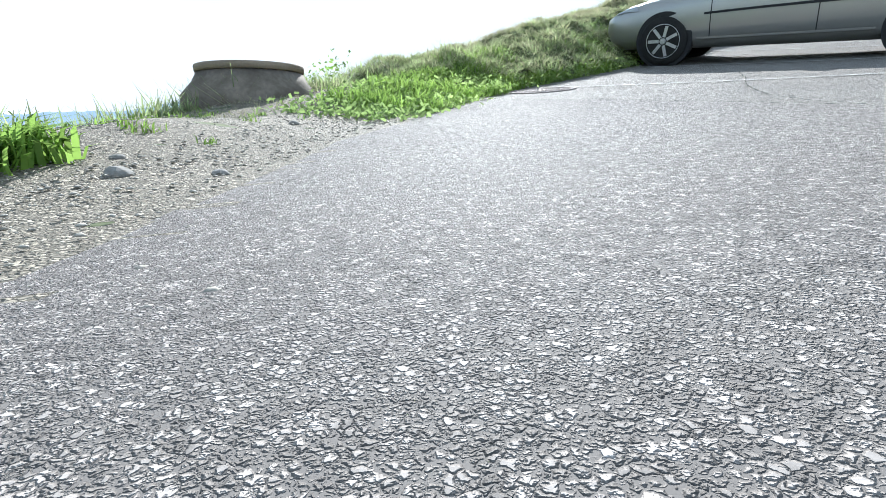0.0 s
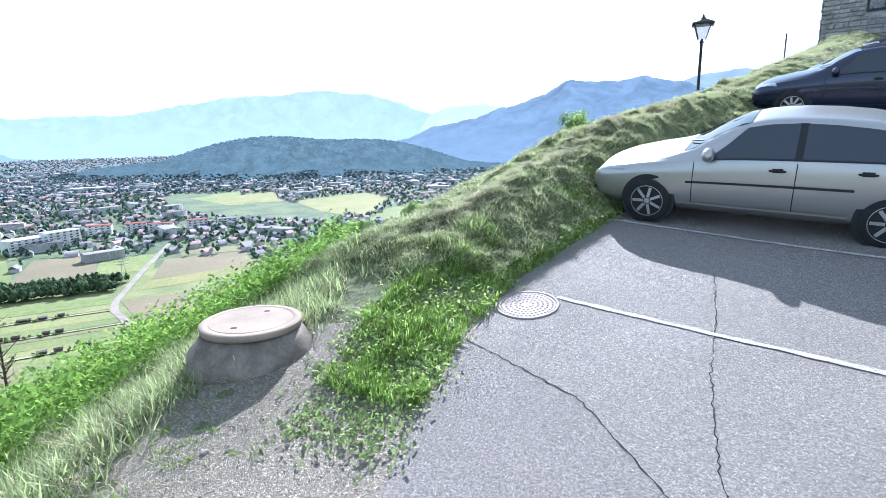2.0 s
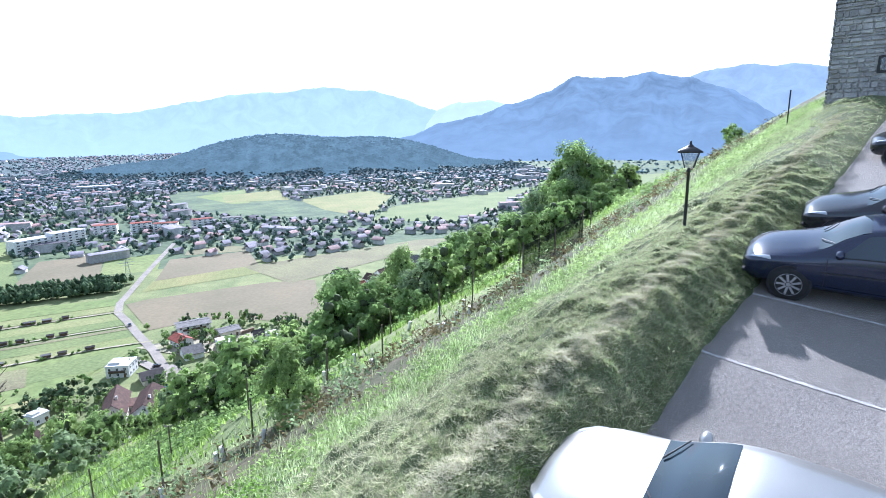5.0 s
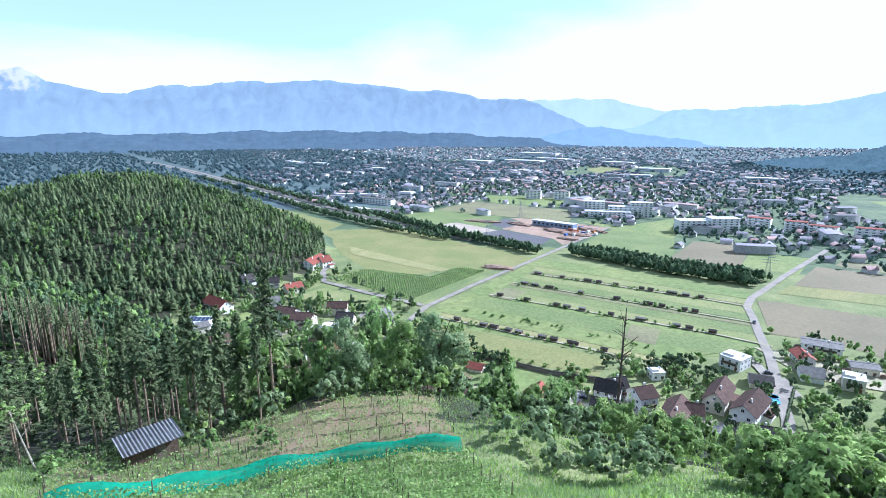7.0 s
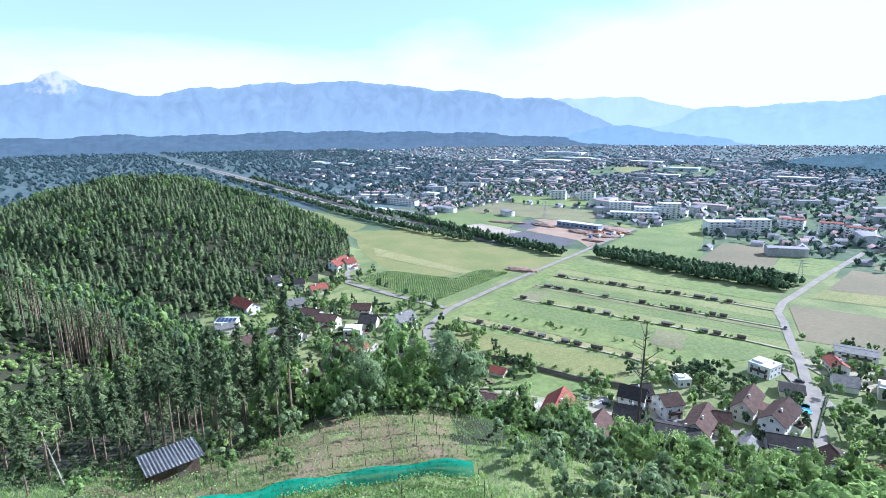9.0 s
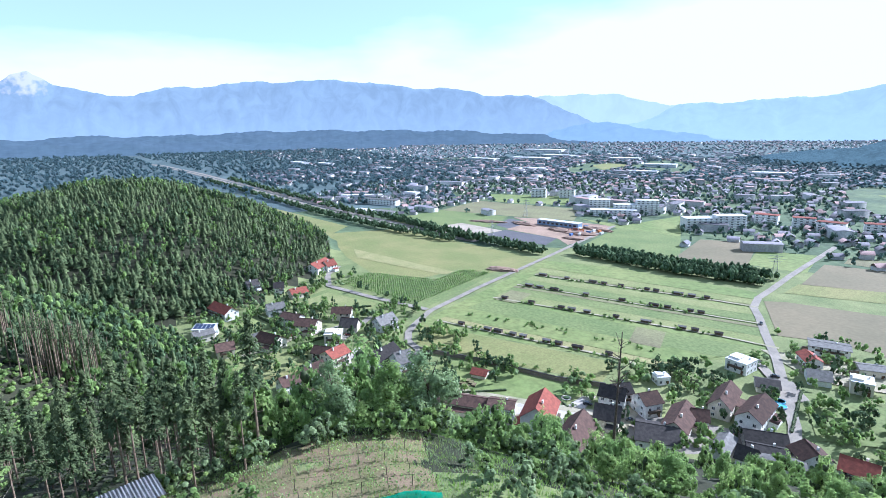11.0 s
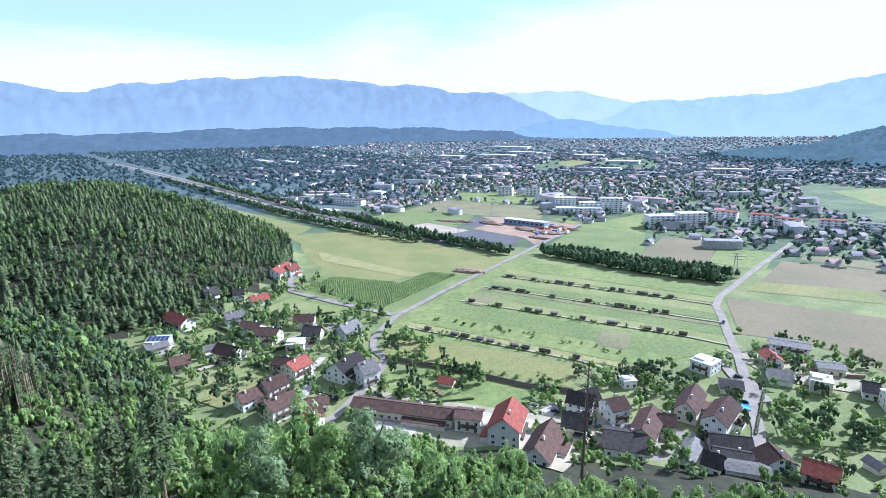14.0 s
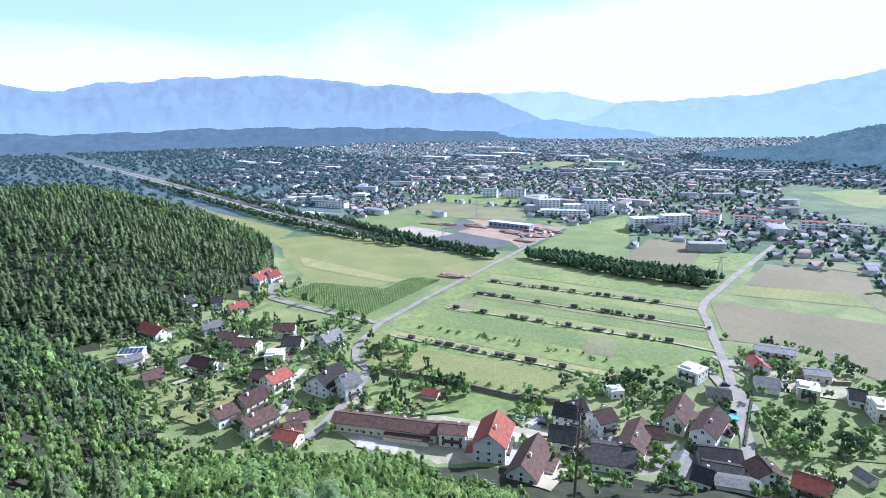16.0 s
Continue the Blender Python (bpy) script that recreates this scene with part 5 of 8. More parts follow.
def leaf_cloud(seed, lobes, clumps, leaves, leaf, rx, rz, base, fine=True, heart=(0.16, 0.34)):
    """A crown of lobes with gaps between them: each lobe has a dense heart, standing for twigs and inner shade, set all
    over with clumps of leaves.
    """
    r = np.random.RandomState(seed)
    d = random_units(r, lobes)
    d[:, 2] = np.where(d[:, 2] < -0.6, -0.6 * r.uniform(size=lobes), d[:, 2])
    rad = r.uniform(0.35, 0.82, size=(lobes, 1)) * (1 + 0.14 * np.sin(d[:, :1] * 5 + seed))
    at = d * rad * [rx, rx, rz] + [0, 0, base]
    big = r.uniform(0.28, 0.5, size=(lobes, 1)) * rx * (1.0 if lobes > 7 else 1.25)
    ball, ball_f = (ICO, ICO_F) if fine else (OCTA, OCTA_F)
    k = len(ball)
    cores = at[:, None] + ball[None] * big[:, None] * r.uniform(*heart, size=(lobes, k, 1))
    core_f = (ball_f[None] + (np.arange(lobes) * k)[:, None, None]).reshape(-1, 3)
    pick = np.arange(clumps) % lobes
    off = random_units(r, clumps) + d[pick] * 0.45 + [0, 0, 0.3]
    off /= np.linalg.norm(off, axis=1, keepdims=True)
    cc = at[pick] + off * big[pick] * r.uniform(0.65, 1.05, size=(clumps, 1))
    size = big[pick] * r.uniform(0.25, 0.55, size=(clumps, 1))
    q = r.randint(0, clumps, leaves)
    lo = random_units(r, leaves) * r.uniform(0.3, 1.0, size=(leaves, 1)) ** 0.5
    c = cc[q] + lo * size[q]
    out = lo * 0.7 + off[q] * 0.9 + [0, 0, 0.3] + random_units(r, leaves) * 0.35
    out /= np.linalg.norm(out, axis=1, keepdims=True)
    side = np.cross(out, random_units(r, leaves))
    side /= np.linalg.norm(side, axis=1, keepdims=True) + 1e-9
    up = np.cross(side, out)
    w = leaf * r.uniform(0.6, 1.35, size=(leaves, 1))
    v = np.stack([c - side * w - up * w * 0.7, c + side * w - up * w * 0.7, c + up * w], 1).reshape(-1, 3)
    return np.concatenate([cores.reshape(-1, 3), v]), np.concatenate([core_f, np.arange(len(v)).reshape(-1, 3) + lobes * k])


def trunk_bm(h, r, seed, limbs=5, spread=1.6):
    g = random.Random(seed)
    bm = rod_bm((0, 0, -0.6), (g.uniform(-0.2, 0.2), g.uniform(-0.2, 0.2), h * 0.55), r, r * 0.6, 7)
    for k in range(limbs):
        a = 2 * math.pi * (k + g.random()) / limbs
        z = h * g.uniform(0.3, 0.55)
        rod_bm((0, 0, z), (spread * math.cos(a), spread * math.sin(a), z + h * g.uniform(0.2, 0.38)), r * 0.45, r * 0.12, 5, bm)
    return bm


def broadleaf(seed, h, w, mat, leaves=1900, leaf=0.145, base=0.45, name="tree", label="green broad-leaved tree on the hillside"):
    ob = thing(name, pose(0, 0, -500), label, "bush" if name == "bush" else "tree", "hillside trees")
    part("trunk", trunk_bm(h, h * 0.022, seed, spread=w * 0.5), M_BARK, ob)
    v, f = leaf_cloud(seed, max(9, int(w * 5)), max(30, leaves // 22), int(leaves * 1.8), leaf, w, h * (1 - base) * 1.0, h * base, leaves > 1000)
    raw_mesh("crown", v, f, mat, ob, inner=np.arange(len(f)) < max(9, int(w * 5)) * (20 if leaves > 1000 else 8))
    return ob


def spruce(seed, h, w, clear=0.3, label="tall dark spruce with a bare lower trunk"):
    """A slim spruce: whorls of drooping boughs hung with needle sprays on a bare pale stem."""
    r = np.random.RandomState(seed)
    ob = thing("spruce", pose(0, 0, -500), label, "tree", "hillside conifers")
    part("trunk", rod_bm((0, 0, -0.6), (0, 0, h * 0.97), h * 0.011, 0.03, 7), M_PALEBARK, ob)
    boughs = []
    z = h * clear
    while z < h * 0.985:
        t = (z / h - clear) / (1 - clear)
        for k in range(6):
            if r.uniform() < 0.14:
                continue
            boughs.append((z + r.uniform(-0.25, 0.25), r.uniform(0, 6.28), (w * (1 - t) ** 0.8 * r.uniform(0.45, 1.15) + 0.14) * (0.75 if t < 0.12 else 1.0), 0.42 * (1 - t) - 0.12))
        z += 0.42 + 0.2 * (1 - t)
    bz, ba, bl, drop = np.array(boughs).T
    per = 11
    f = np.tile(np.linspace(0.2, 1.0, per), len(bz))
    ba2, bl2, bz2, drop2 = (np.repeat(c, per) for c in (ba, bl, bz, drop))
    n = len(f)
    reach = f * bl2
    c = np.stack([np.cos(ba2) * reach, np.sin(ba2) * reach, bz2 - drop2 * reach * (0.5 + 0.6 * f)], -1) + r.normal(size=(n, 3)) * 0.09
    swing = ba2 + r.choice((-1, 1), n) * r.uniform(0.2, 1.2, n)
    out = np.stack([np.cos(swing), np.sin(swing), -r.uniform(0.2, 0.9, n)], -1)
    side = np.stack([-np.sin(swing), np.cos(swing), r.normal(size=n) * 0.4], -1)
    s = (0.16 + 0.14 * (1 - f) * np.minimum(bl2, 1.6))[:, None] * r.uniform(0.7, 1.3, size=(n, 1))
    v, q = quads(c, side * s * 0.42, out * s * 1.05)
    raw_mesh("needles", v, q, M_NEEDLE, ob)
    bm = bmesh.new()
    for k in range(34):
        zz, aa = h * r.uniform(0.1, clear + 0.22), r.uniform(0, 6.28)
        l = w * r.uniform(0.3, 0.75)
        rod_bm((0, 0, zz), (math.cos(aa) * l, math.sin(aa) * l, zz - 0.3 * l), 0.03, 0.012, 3, bm)
    tagged(part("dead_branch", bm, M_BARK, ob, "bare grey-brown lower branches"), kind="stuff")
    return ob


BROAD = [broadleaf(1, 9, 3.3, M_LEAF, 4800), broadleaf(2, 11, 3.8, M_LEAF, 5400), broadleaf(3, 7.5, 3.0, M_LEAF2, 4600), broadleaf(4, 12, 3.6, M_LEAF3, 5200), broadleaf(5, 8.5, 3.6, M_LEAF2, 4800)]
BUSH = [broadleaf(11, 3.2, 1.9, M_LEAF2, 1500, 0.12, 0.45, "bush", "bright green leafy bush on the slope"), broadleaf(12, 4.4, 2.1, M_LEAF, 1600, 0.13, 0.45, "bush", "dense green bush on the slope"), broadleaf(13, 2.4, 1.5, M_LEAF3, 1300, 0.105, 0.45, "bush", "grey-green shrub on the slope")]
FAR_BROAD = [broadleaf(41, 8, 3.7, M_LEAF, 520, 0.34, 0.4, label="round green garden tree beside village houses"), broadleaf(42, 9.5, 3.7, M_BELT, 520, 0.34, 0.4, label="grey-green garden tree beside village houses"), broadleaf(43, 7, 3.5, M_LEAF, 520, 0.32, 0.4, label="bright green garden tree beside village houses")]
FAR_BUSH = [broadleaf(44, 3.4, 1.9, M_LEAF2, 220, 0.24, 0.45, "bush", "bright green garden bush on a lawn"), broadleaf(45, 3.0, 1.8, M_LEAF, 220, 0.24, 0.45, "bush", "dark green garden bush on a lawn")]
SPRUCE = [spruce(21, 17, 2.3, 0.48), spruce(22, 20, 2.5, 0.54), spruce(23, 14, 2.1, 0.36), spruce(24, 18, 2.0, 0.56)]


def plant(kinds, x, y, r, lo=0.8, hi=1.2, sink=0.15):
    ob = r.choice(kinds)
    s = r.uniform(lo, hi)
    m = pose(x, y, height(x, y) - sink, 0, 0, r.uniform(0, 360)) @ Matrix.Diagonal((s, s, s * r.uniform(0.9, 1.12), 1))
    c = copy_thing(ob, m)
    c.matrix_basis = m
    return c


def uv_place(u, v):
    """A place u metres down the hill from the edge and v metres along it, from the silver car's bay."""
    return 3.0 - 0.70 * u + 0.714 * v, 8.0 + 0.714 * u + 0.70 * v


def thin_out(r, count, low, high, gap, keep):
    """Places scattered over a rectangle of the plan, no two too near, where keep(x, y, z, u) says so; u is the way down from the edge."""
    g = np.random.RandomState(r.randrange(10**6))
    xs, ys = g.uniform(low[0], high[0], count), g.uniform(low[1], high[1], count)
    zs, us = land(xs, ys), edge_distance(xs, ys)[0]
    out, cells = [], {}
    for x, y, z, u in zip(xs.tolist(), ys.tolist(), zs.tolist(), us.tolist()):
        key = (int(x // gap), int(y // gap))
        if any((x - a) ** 2 + (y - b) ** 2 < gap * gap for i in (-1, 0, 1) for j in (-1, 0, 1) for a, b in cells.get((key[0] + i, key[1] + j), ())):
            continue
        if keep(x, y, z, u):
            cells.setdefault(key, []).append((x, y))
            out.append((x, y))
    return out


def tree_size(x, y):
    """Trees stay low where the slope is kept open towards the village."""
    u = float(edge_distance(np.array([x]), np.array([y]))[0][0])
    bearing = math.degrees(math.atan2(-x, y - 6))
    if u < 85:
        return 0.95 if bearing > 84 else 0.85 if bearing > 60 else (0.62 if bearing > 50 else 0.46)
    if bearing < 47:
        return 0.5
    return 0.8 if u < 125 else 0.95


rng = random.Random(31)
TALL = dict(zip((o.name for o in BROAD), (9, 11, 7.5, 12, 8.5)))


def plant_high(x, y, r, high):
    """A broad-leaved tree of a given height."""
    ob = r.choice(BROAD)
    k = high / TALL[ob.name]
    m = pose(x, y, height(x, y) - 0.15, 0, 0, r.uniform(0, 360)) @ Matrix.Diagonal((k * r.uniform(0.8, 1.15), k * r.uniform(0.8, 1.15), k, 1))
    copy_thing(ob, m).matrix_basis = m


# the hedge of trees below the bank, towards the tower
for u, v, high in (
    (26, 14, 4.4), (28, 18, 5.8), (25, 22, 4.7), (33, 22, 6.4), (27, 25, 4.4), (30, 29, 4.6), (31, 33, 5.6), (29, 37, 5.3), (31, 42, 5.8), (27, 46, 6.4), (28, 50, 10.6), (30, 54, 10.0),
    (36, 36, 6.0), (38, 45, 7.0), (33, 39, 6.3), (35, 31, 5.8), (37, 27, 6.0), (34, 58, 7.4), (24, 46, 5.0), (26, 54, 4.6), (33, 50, 7.4), (32, 26, 5.6), (40, 33, 6.2), (19, 72, 1.7), (29, 52, 10.0), (27, 48, 8.4), (31, 47, 7.0), (32, 56, 8.0), (30, 40, 5.2), (33, 35, 6.4), (29, 31, 5.0), (31, 20, 6.6), (27, 19, 5.2), (30, 25, 6.0),
):
    x, y = uv_place(u, v)
    plant_high(x, y, rng, high * rng.uniform(0.95, 1.08))
    for _ in range(2):
        x, y = uv_place(u + rng.uniform(-4, 3), v + rng.uniform(-3, 3))
        plant(BUSH, x, y, rng, 0.5, 0.85)
for x, y, high in ((-3.1, 20.1, 2.9), (-19.8, 45.4, 2.4), (-128.9, 182.7, 2.2)):
    plant_high(x, y, rng, high)


def woods_wanted(x, y, z, u):
    return ((37 if y < 12 else 44) if -1 < y < 34 else (52 if y > 0 else 27)) < u < 205


def in_vineyard(x, y):
    return -48.5 < x < -14 and (-1 if x < -39 else -6) < y < 38


def west_side(x, y):
    """Spruces take over from the broad-leaved wood."""
    if x < -140:
        return y < -22 + 8 * math.sin(x * 0.05)
    return y < 13 - 0.08 * x + 6 * math.sin(x * 0.13)


def in_clearing(x, y):
    """A felled glade on the side hill."""
    return ((x + 178) / 32) ** 2 + ((y + 34) / 19) ** 2 < 1


def by_the_hut(x, y):
    """The stand of spruces just below the hut and the vineyard's near end."""
    return -64 < x < -46.5 and -13 < y < 13 and math.hypot(x + 44, y - 3.6) > 4.6


near_spots = thin_out(rng, 9000, (-120, -60), (20, 130), 4.6, lambda x, y, z, u: woods_wanted(x, y, z, u) and not in_vineyard(x, y) and not by_the_hut(x, y) and math.hypot(x, y) < 125)
near_spots = sorted(near_spots, key=lambda p: math.hypot(*p))[:195]
for x, y in near_spots:
    if math.degrees(math.atan2(2.4 - x, y - 6)) > 98 and math.hypot(x - 2.4, y - 6) < 88:
        plant(SPRUCE, x, y, rng, 0.34, 0.52)
    elif west_side(x, y) and (rng.random() < 0.97 or x > -60):
        plant(SPRUCE, x, y, rng, 0.52, 0.8)
    else:
        size = tree_size(x, y)
        plant(BROAD if rng.random() < (0.85 if size > 0.7 else 0.5) else BUSH, x, y, rng, size * 0.8, size * 1.25)


for x, y in thin_out(rng, 600, (-64, -13), (-45, 13), 2.8, lambda x, y, z, u: by_the_hut(x, y)):
    k = 0.62 if y > 2 else 0.5
    plant(SPRUCE, x, y, rng, k * 0.85, k * 1.2)


# ---- far woods ----
def far_crowns(name, spots, r, mat, label, h, w, leaves, leaf, sized=False):
    """Many broad-leaved crowns joined into one body of wood."""
    dense = leaves > 60
    lobes = 12 if leaves > 300 else (9 if dense else (6 if leaves > 20 else 3))
    kinds = [leaf_cloud(70 + k, lobes, max(6, leaves // 12), int(leaves * (2.6 if dense else 1.6)), leaf * (0.9 if dense else 0.8), 1.0, 0.8, 1.0, leaves > 300, (0.25, 0.45) if dense else (0.75, 1.05)) for k in range(7)]
    vs, fs, base = [], [], 0
    hearts = np.arange(len(kinds[0][1])) < (lobes * (20 if leaves > 300 else 8) if dense else 0)
    grounds = land(np.array([p[0] for p in spots]), np.array([p[1] for p in spots]))
    for (x, y), z in zip(spots, grounds):
        v, f = kinds[r.randrange(7)]
        a, s = r.uniform(0, 6.28), r.uniform(0.75, 1.25)
        if sized:
            s *= tree_size(x, y)
        c, d = math.cos(a) * w * s, math.sin(a) * w * s
        out = np.stack([v[:, 0] * c - v[:, 1] * d + x, v[:, 0] * d + v[:, 1] * c + y, v[:, 2] * h * 0.55 * s + z], -1)
        vs.append(out)
        fs.append(f + base)
        base += len(v)
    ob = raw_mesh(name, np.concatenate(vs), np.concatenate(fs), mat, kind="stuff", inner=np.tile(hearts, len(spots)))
    return tagged(ob, label, "wood")


def far_conifers(name, spots, r, label, h, w, needles=28, mat=None):
    """Conifers as ragged spires of drooping boughs, joined into one wood."""
    kinds = []
    for k in range(6):
        g = np.random.RandomState(90 + k)
        tiers, sides = (9, 11) if needles > 100 else (4, 8)
        vs, fs = [], []
        for q in range(tiers):
            low, high = 0.1 + 0.74 * q / tiers, min(1.0, 0.1 + 0.74 * q / tiers + 1.25 / tiers)
            a = np.arange(sides) * 2 * np.pi / sides + g.uniform(0, 6)
            reach = (1 - low) ** 0.85 * np.where(np.arange(sides) % 2, 1.0, 0.55) * g.uniform(0.65, 1.15, sides)
            ring = np.stack([np.cos(a) * reach, np.sin(a) * reach, low - 0.03 + g.normal(size=sides) * 0.02], -1)
            b = len(vs) * (sides + 1)
            vs.append(np.concatenate([[(0, 0, high)], ring]))
            fs += [(b, b + 1 + i, b + 1 + (i + 1) % sides) for i in range(sides)]
        body, body_f = np.concatenate(vs), np.array(fs)
        t = g.uniform(0, 1, needles) ** 1.3
        a = g.uniform(0, 2 * np.pi, needles)
        reach = (1 - t) ** 0.8 * g.uniform(0.45, 0.95, needles) + 0.03
        c = np.stack([np.cos(a) * reach, np.sin(a) * reach, 0.1 + 0.86 * t], -1)
        out = np.stack([np.cos(a) * 0.5, np.sin(a) * 0.5, np.full(needles, -0.1)], -1)
        side = np.stack([-np.sin(a), np.cos(a), g.normal(size=needles) * 0.05], -1)
        size = ((0.12 + 0.26 * (1 - t)) * g.uniform(0.7, 1.25, needles) * (28 / needles) ** 0.5)[:, None]
        v = np.stack([c - side * size * 0.8, c + side * size * 0.8, c + out * size * 2.2], 1).reshape(-1, 3)
        kinds.append((np.concatenate([body, v]), np.concatenate([body_f, len(body) + np.arange(len(v)).reshape(-1, 3)])))
    vs, fs, base = [], [], 0
    grounds = land(np.array([p[0] for p in spots]), np.array([p[1] for p in spots]))
    for (x, y), z in zip(spots, grounds):
        v, f = kinds[r.randrange(6)]
        s, a = r.choice((r.uniform(0.5, 0.8), r.uniform(0.8, 1.0), r.uniform(0.9, 1.15))), r.uniform(0, 6.28)
        s *= 1 + 0.34 * math.sin(x * 0.061 + 1.7 * math.sin(y * 0.047)) * math.sin(y * 0.053 + 1.1 * math.sin(x * 0.031))
        c, d = math.cos(a) * w * s, math.sin(a) * w * s
        vs.append(np.stack([v[:, 0] * c - v[:, 1] * d + x, v[:, 0] * d + v[:, 1] * c + y, v[:, 2] * h * s + z], -1))
        fs.append(f + base)
        base += len(v)
    ob = raw_mesh(name, np.concatenate(vs), np.concatenate(fs), mat or M_NEEDLE, kind="stuff")
    return tagged(ob, label, "wood")


taken = {(round(x), round(y)) for x, y in near_spots}
slope = thin_out(rng, 16000, (-300, -40), (90, 260), 4.4, lambda x, y, z, u: woods_wanted(x, y, z, u) and not in_vineyard(x, y) and not by_the_hut(x, y) and (round(x), round(y)) not in taken and z > VALLEY + (5 if y < 100 else 16))
slope_n = [p for p in slope if not west_side(*p)]
far_ring = max(math.hypot(*p) for p in near_spots)
slope_w = [p for p in slope if west_side(*p) and far_ring < math.hypot(*p) < 125]
for near, leaves, leaf in ((True, 700, 0.064), (False, 190, 0.15)):
    some = [p for p in slope_n if (math.hypot(p[0] + 8, p[1] - 18) < 135) == near]
    far_crowns("deciduous_wood", some[::2], rng, M_LEAF, "dense green broad-leaved wood on the hillside", 10, 3.3, leaves, leaf, True)
    far_crowns("deciduous_wood", some[1::2], rng, M_LEAF2, "bright green broad-leaved wood on the hillside", 10, 3.3, leaves, leaf, True)


def west_wanted(x, y, z, u):
    return z > VALLEY + 3 and u > 60 and math.hypot(x, y) > 125


west = thin_out(rng, 52000, (-900, -190), (-60, 175), 4.0, west_wanted)
west = [p for p in west if p[1] < 22 + (40 if p[0] < -380 else 0) * 5 and (west_side(*p) or p[0] < -300 or math.hypot(p[0] + 24, p[1] + 26) > 202) and not in_clearing(*p)] + slope_w
mixed = [p for p in west if rng.random() < ((0.08 if math.sin(p[0] * 0.037 + 2 * math.sin(p[1] * 0.03)) * math.sin(p[1] * 0.045 + 1) < 0.2 else 0.4) if p[0] < -380 else (0.9 if not west_side(*p) else (0.05 if p[0] > -140 else 0.62 + 0.35 * math.sin(p[0] * 0.05) * math.sin(p[1] * 0.06))))]
mixed_set = set(mixed)
firs = [p for p in west if p not in mixed_set]
near_firs = [p for p in firs if math.hypot(*p) < 170]
far_conifers("conifer_wood", near_firs, rng, "tall spruces with pointed tops on the side hill", 13, 2.5, 330)
far_conifers("conifer_wood", [p for p in firs if math.hypot(*p) >= 170 and p[0] > -330], rng, "tall dark spruces on the side hill", 15, 2.9, 44)
far_conifers("conifer_wood", [p for p in firs if p[0] <= -330], rng, "dark spruce wood covering the side hill", 9.5, 3.7, 26)
for k, mat in enumerate((M_LEAF, M_LEAF2)):
    some = mixed[k::2]
    far_crowns("deciduous_wood", [p for p in some if math.hypot(*p) < 170], rng, mat, "green broad-leaved trees among near spruces", 10.5, 3.3, 700, 0.075)
    far_crowns("deciduous_wood", [p for p in some if math.hypot(*p) >= 170], rng, (M_BELT, M_LEAF)[k], "green broad-leaved trees among the spruces", 10.5, 3.3, 90, 0.2)
glade = [(x, y) for x, y in thin_out(rng, 900, (-212, -56), (-142, -10), 2.2, lambda x, y, z, u: in_clearing(x, y))]
far_crowns("glade_shrubs", glade, rng, M_LEAF2, "bright shrubs and saplings in a felled glade", 2.4, 1.7, 60, 0.24)
pines = thing("pine_stems", Matrix(), "tall bare pine stems along the felled glade", "pines")
pines["kind"] = "stuff"
stems, tops = bmesh.new(), []
for k in range(60):
    f = rng.random()
    x, y = (-200 - 12 * f + rng.uniform(-9, 5), -34 + 20 * f + rng.uniform(-4, 4)) if k < 44 else (-214 + rng.uniform(-12, 8), -46 + rng.uniform(-10, 8))
    z, h = height(x, y), rng.uniform(17, 24)
    rod_bm((x, y, z - 0.4), (x + rng.uniform(-0.6, 0.6), y, z + h), 0.24, 0.08, 5, stems)
    tops.append((x, y, z + h * 0.8))
part("stem", stems, M_PALEBARK, pines, "bare pale reddish pine stems")
cloud, cf = leaf_cloud(88, 9, 50, 120, 0.2, 1.7, 3.9, 0.0, False)
raw_mesh("crown", np.concatenate([cloud + p for p in tops]), np.concatenate([cf + k * len(cloud) for k in range(len(tops))]), M_NEEDLE, pines)
mid_hill = thin_out(rng, 20000, (-1300, 1450), (420, 2050), 9, lambda x, y, z, u: z > VALLEY + 4)
hill_z = land(np.array([p[0] for p in mid_hill]), np.array([p[1] for p in mid_hill]))
# Crowns on the upper hill glow with the painted haze as well.
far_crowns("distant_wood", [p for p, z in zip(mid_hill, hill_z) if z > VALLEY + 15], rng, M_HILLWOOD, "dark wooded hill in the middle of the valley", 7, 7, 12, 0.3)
far_crowns("distant_wood", [p for p, z in zip(mid_hill, hill_z) if z <= VALLEY + 15], rng, M_HAZED_WOOD, "dark woods at the foot of the hill", 7, 7, 12, 0.3)

# ---- trees in the valley ----
belt = []
for line, wide, every in (([(-700, 300), (-551, 312), (-465, 332), (-414, 342)], 9, 2.2), ([(-393, 372), (-340, 385), (-299, 396), (-240, 422)], 8, 1.5), ([(-396, 390), (-345, 404), (-305, 416), (-246, 440)], 8, 1.8), ([(-1500, 190), (-1223, 222), (-790, 272), (-700, 290)], 12, 7), ([(-1500, 130), (-1223, 172), (-800, 226), (-640, 258), (-520, 296)], 8, 5)):
    for x, y in finer(line, every):
        for _ in range(2):
            belt.append((x + rng.uniform(-wide, wide) * 0.6, y + rng.uniform(-wide, wide) * 0.6))
far_crowns("tree_belt", belt, rng, M_BELT, "dark green belt of trees along the railway", 8.5, 3.6, 40, 0.3)

def inside(x, y, poly):
    hit = False
    for (ax, ay), (bx, by) in zip(poly, poly[1:] + poly[:1]):
        if (ay > y) != (by > y) and x < (bx - ax) * (y - ay) / (by - ay) + ax:
            hit = not hit
    return hit


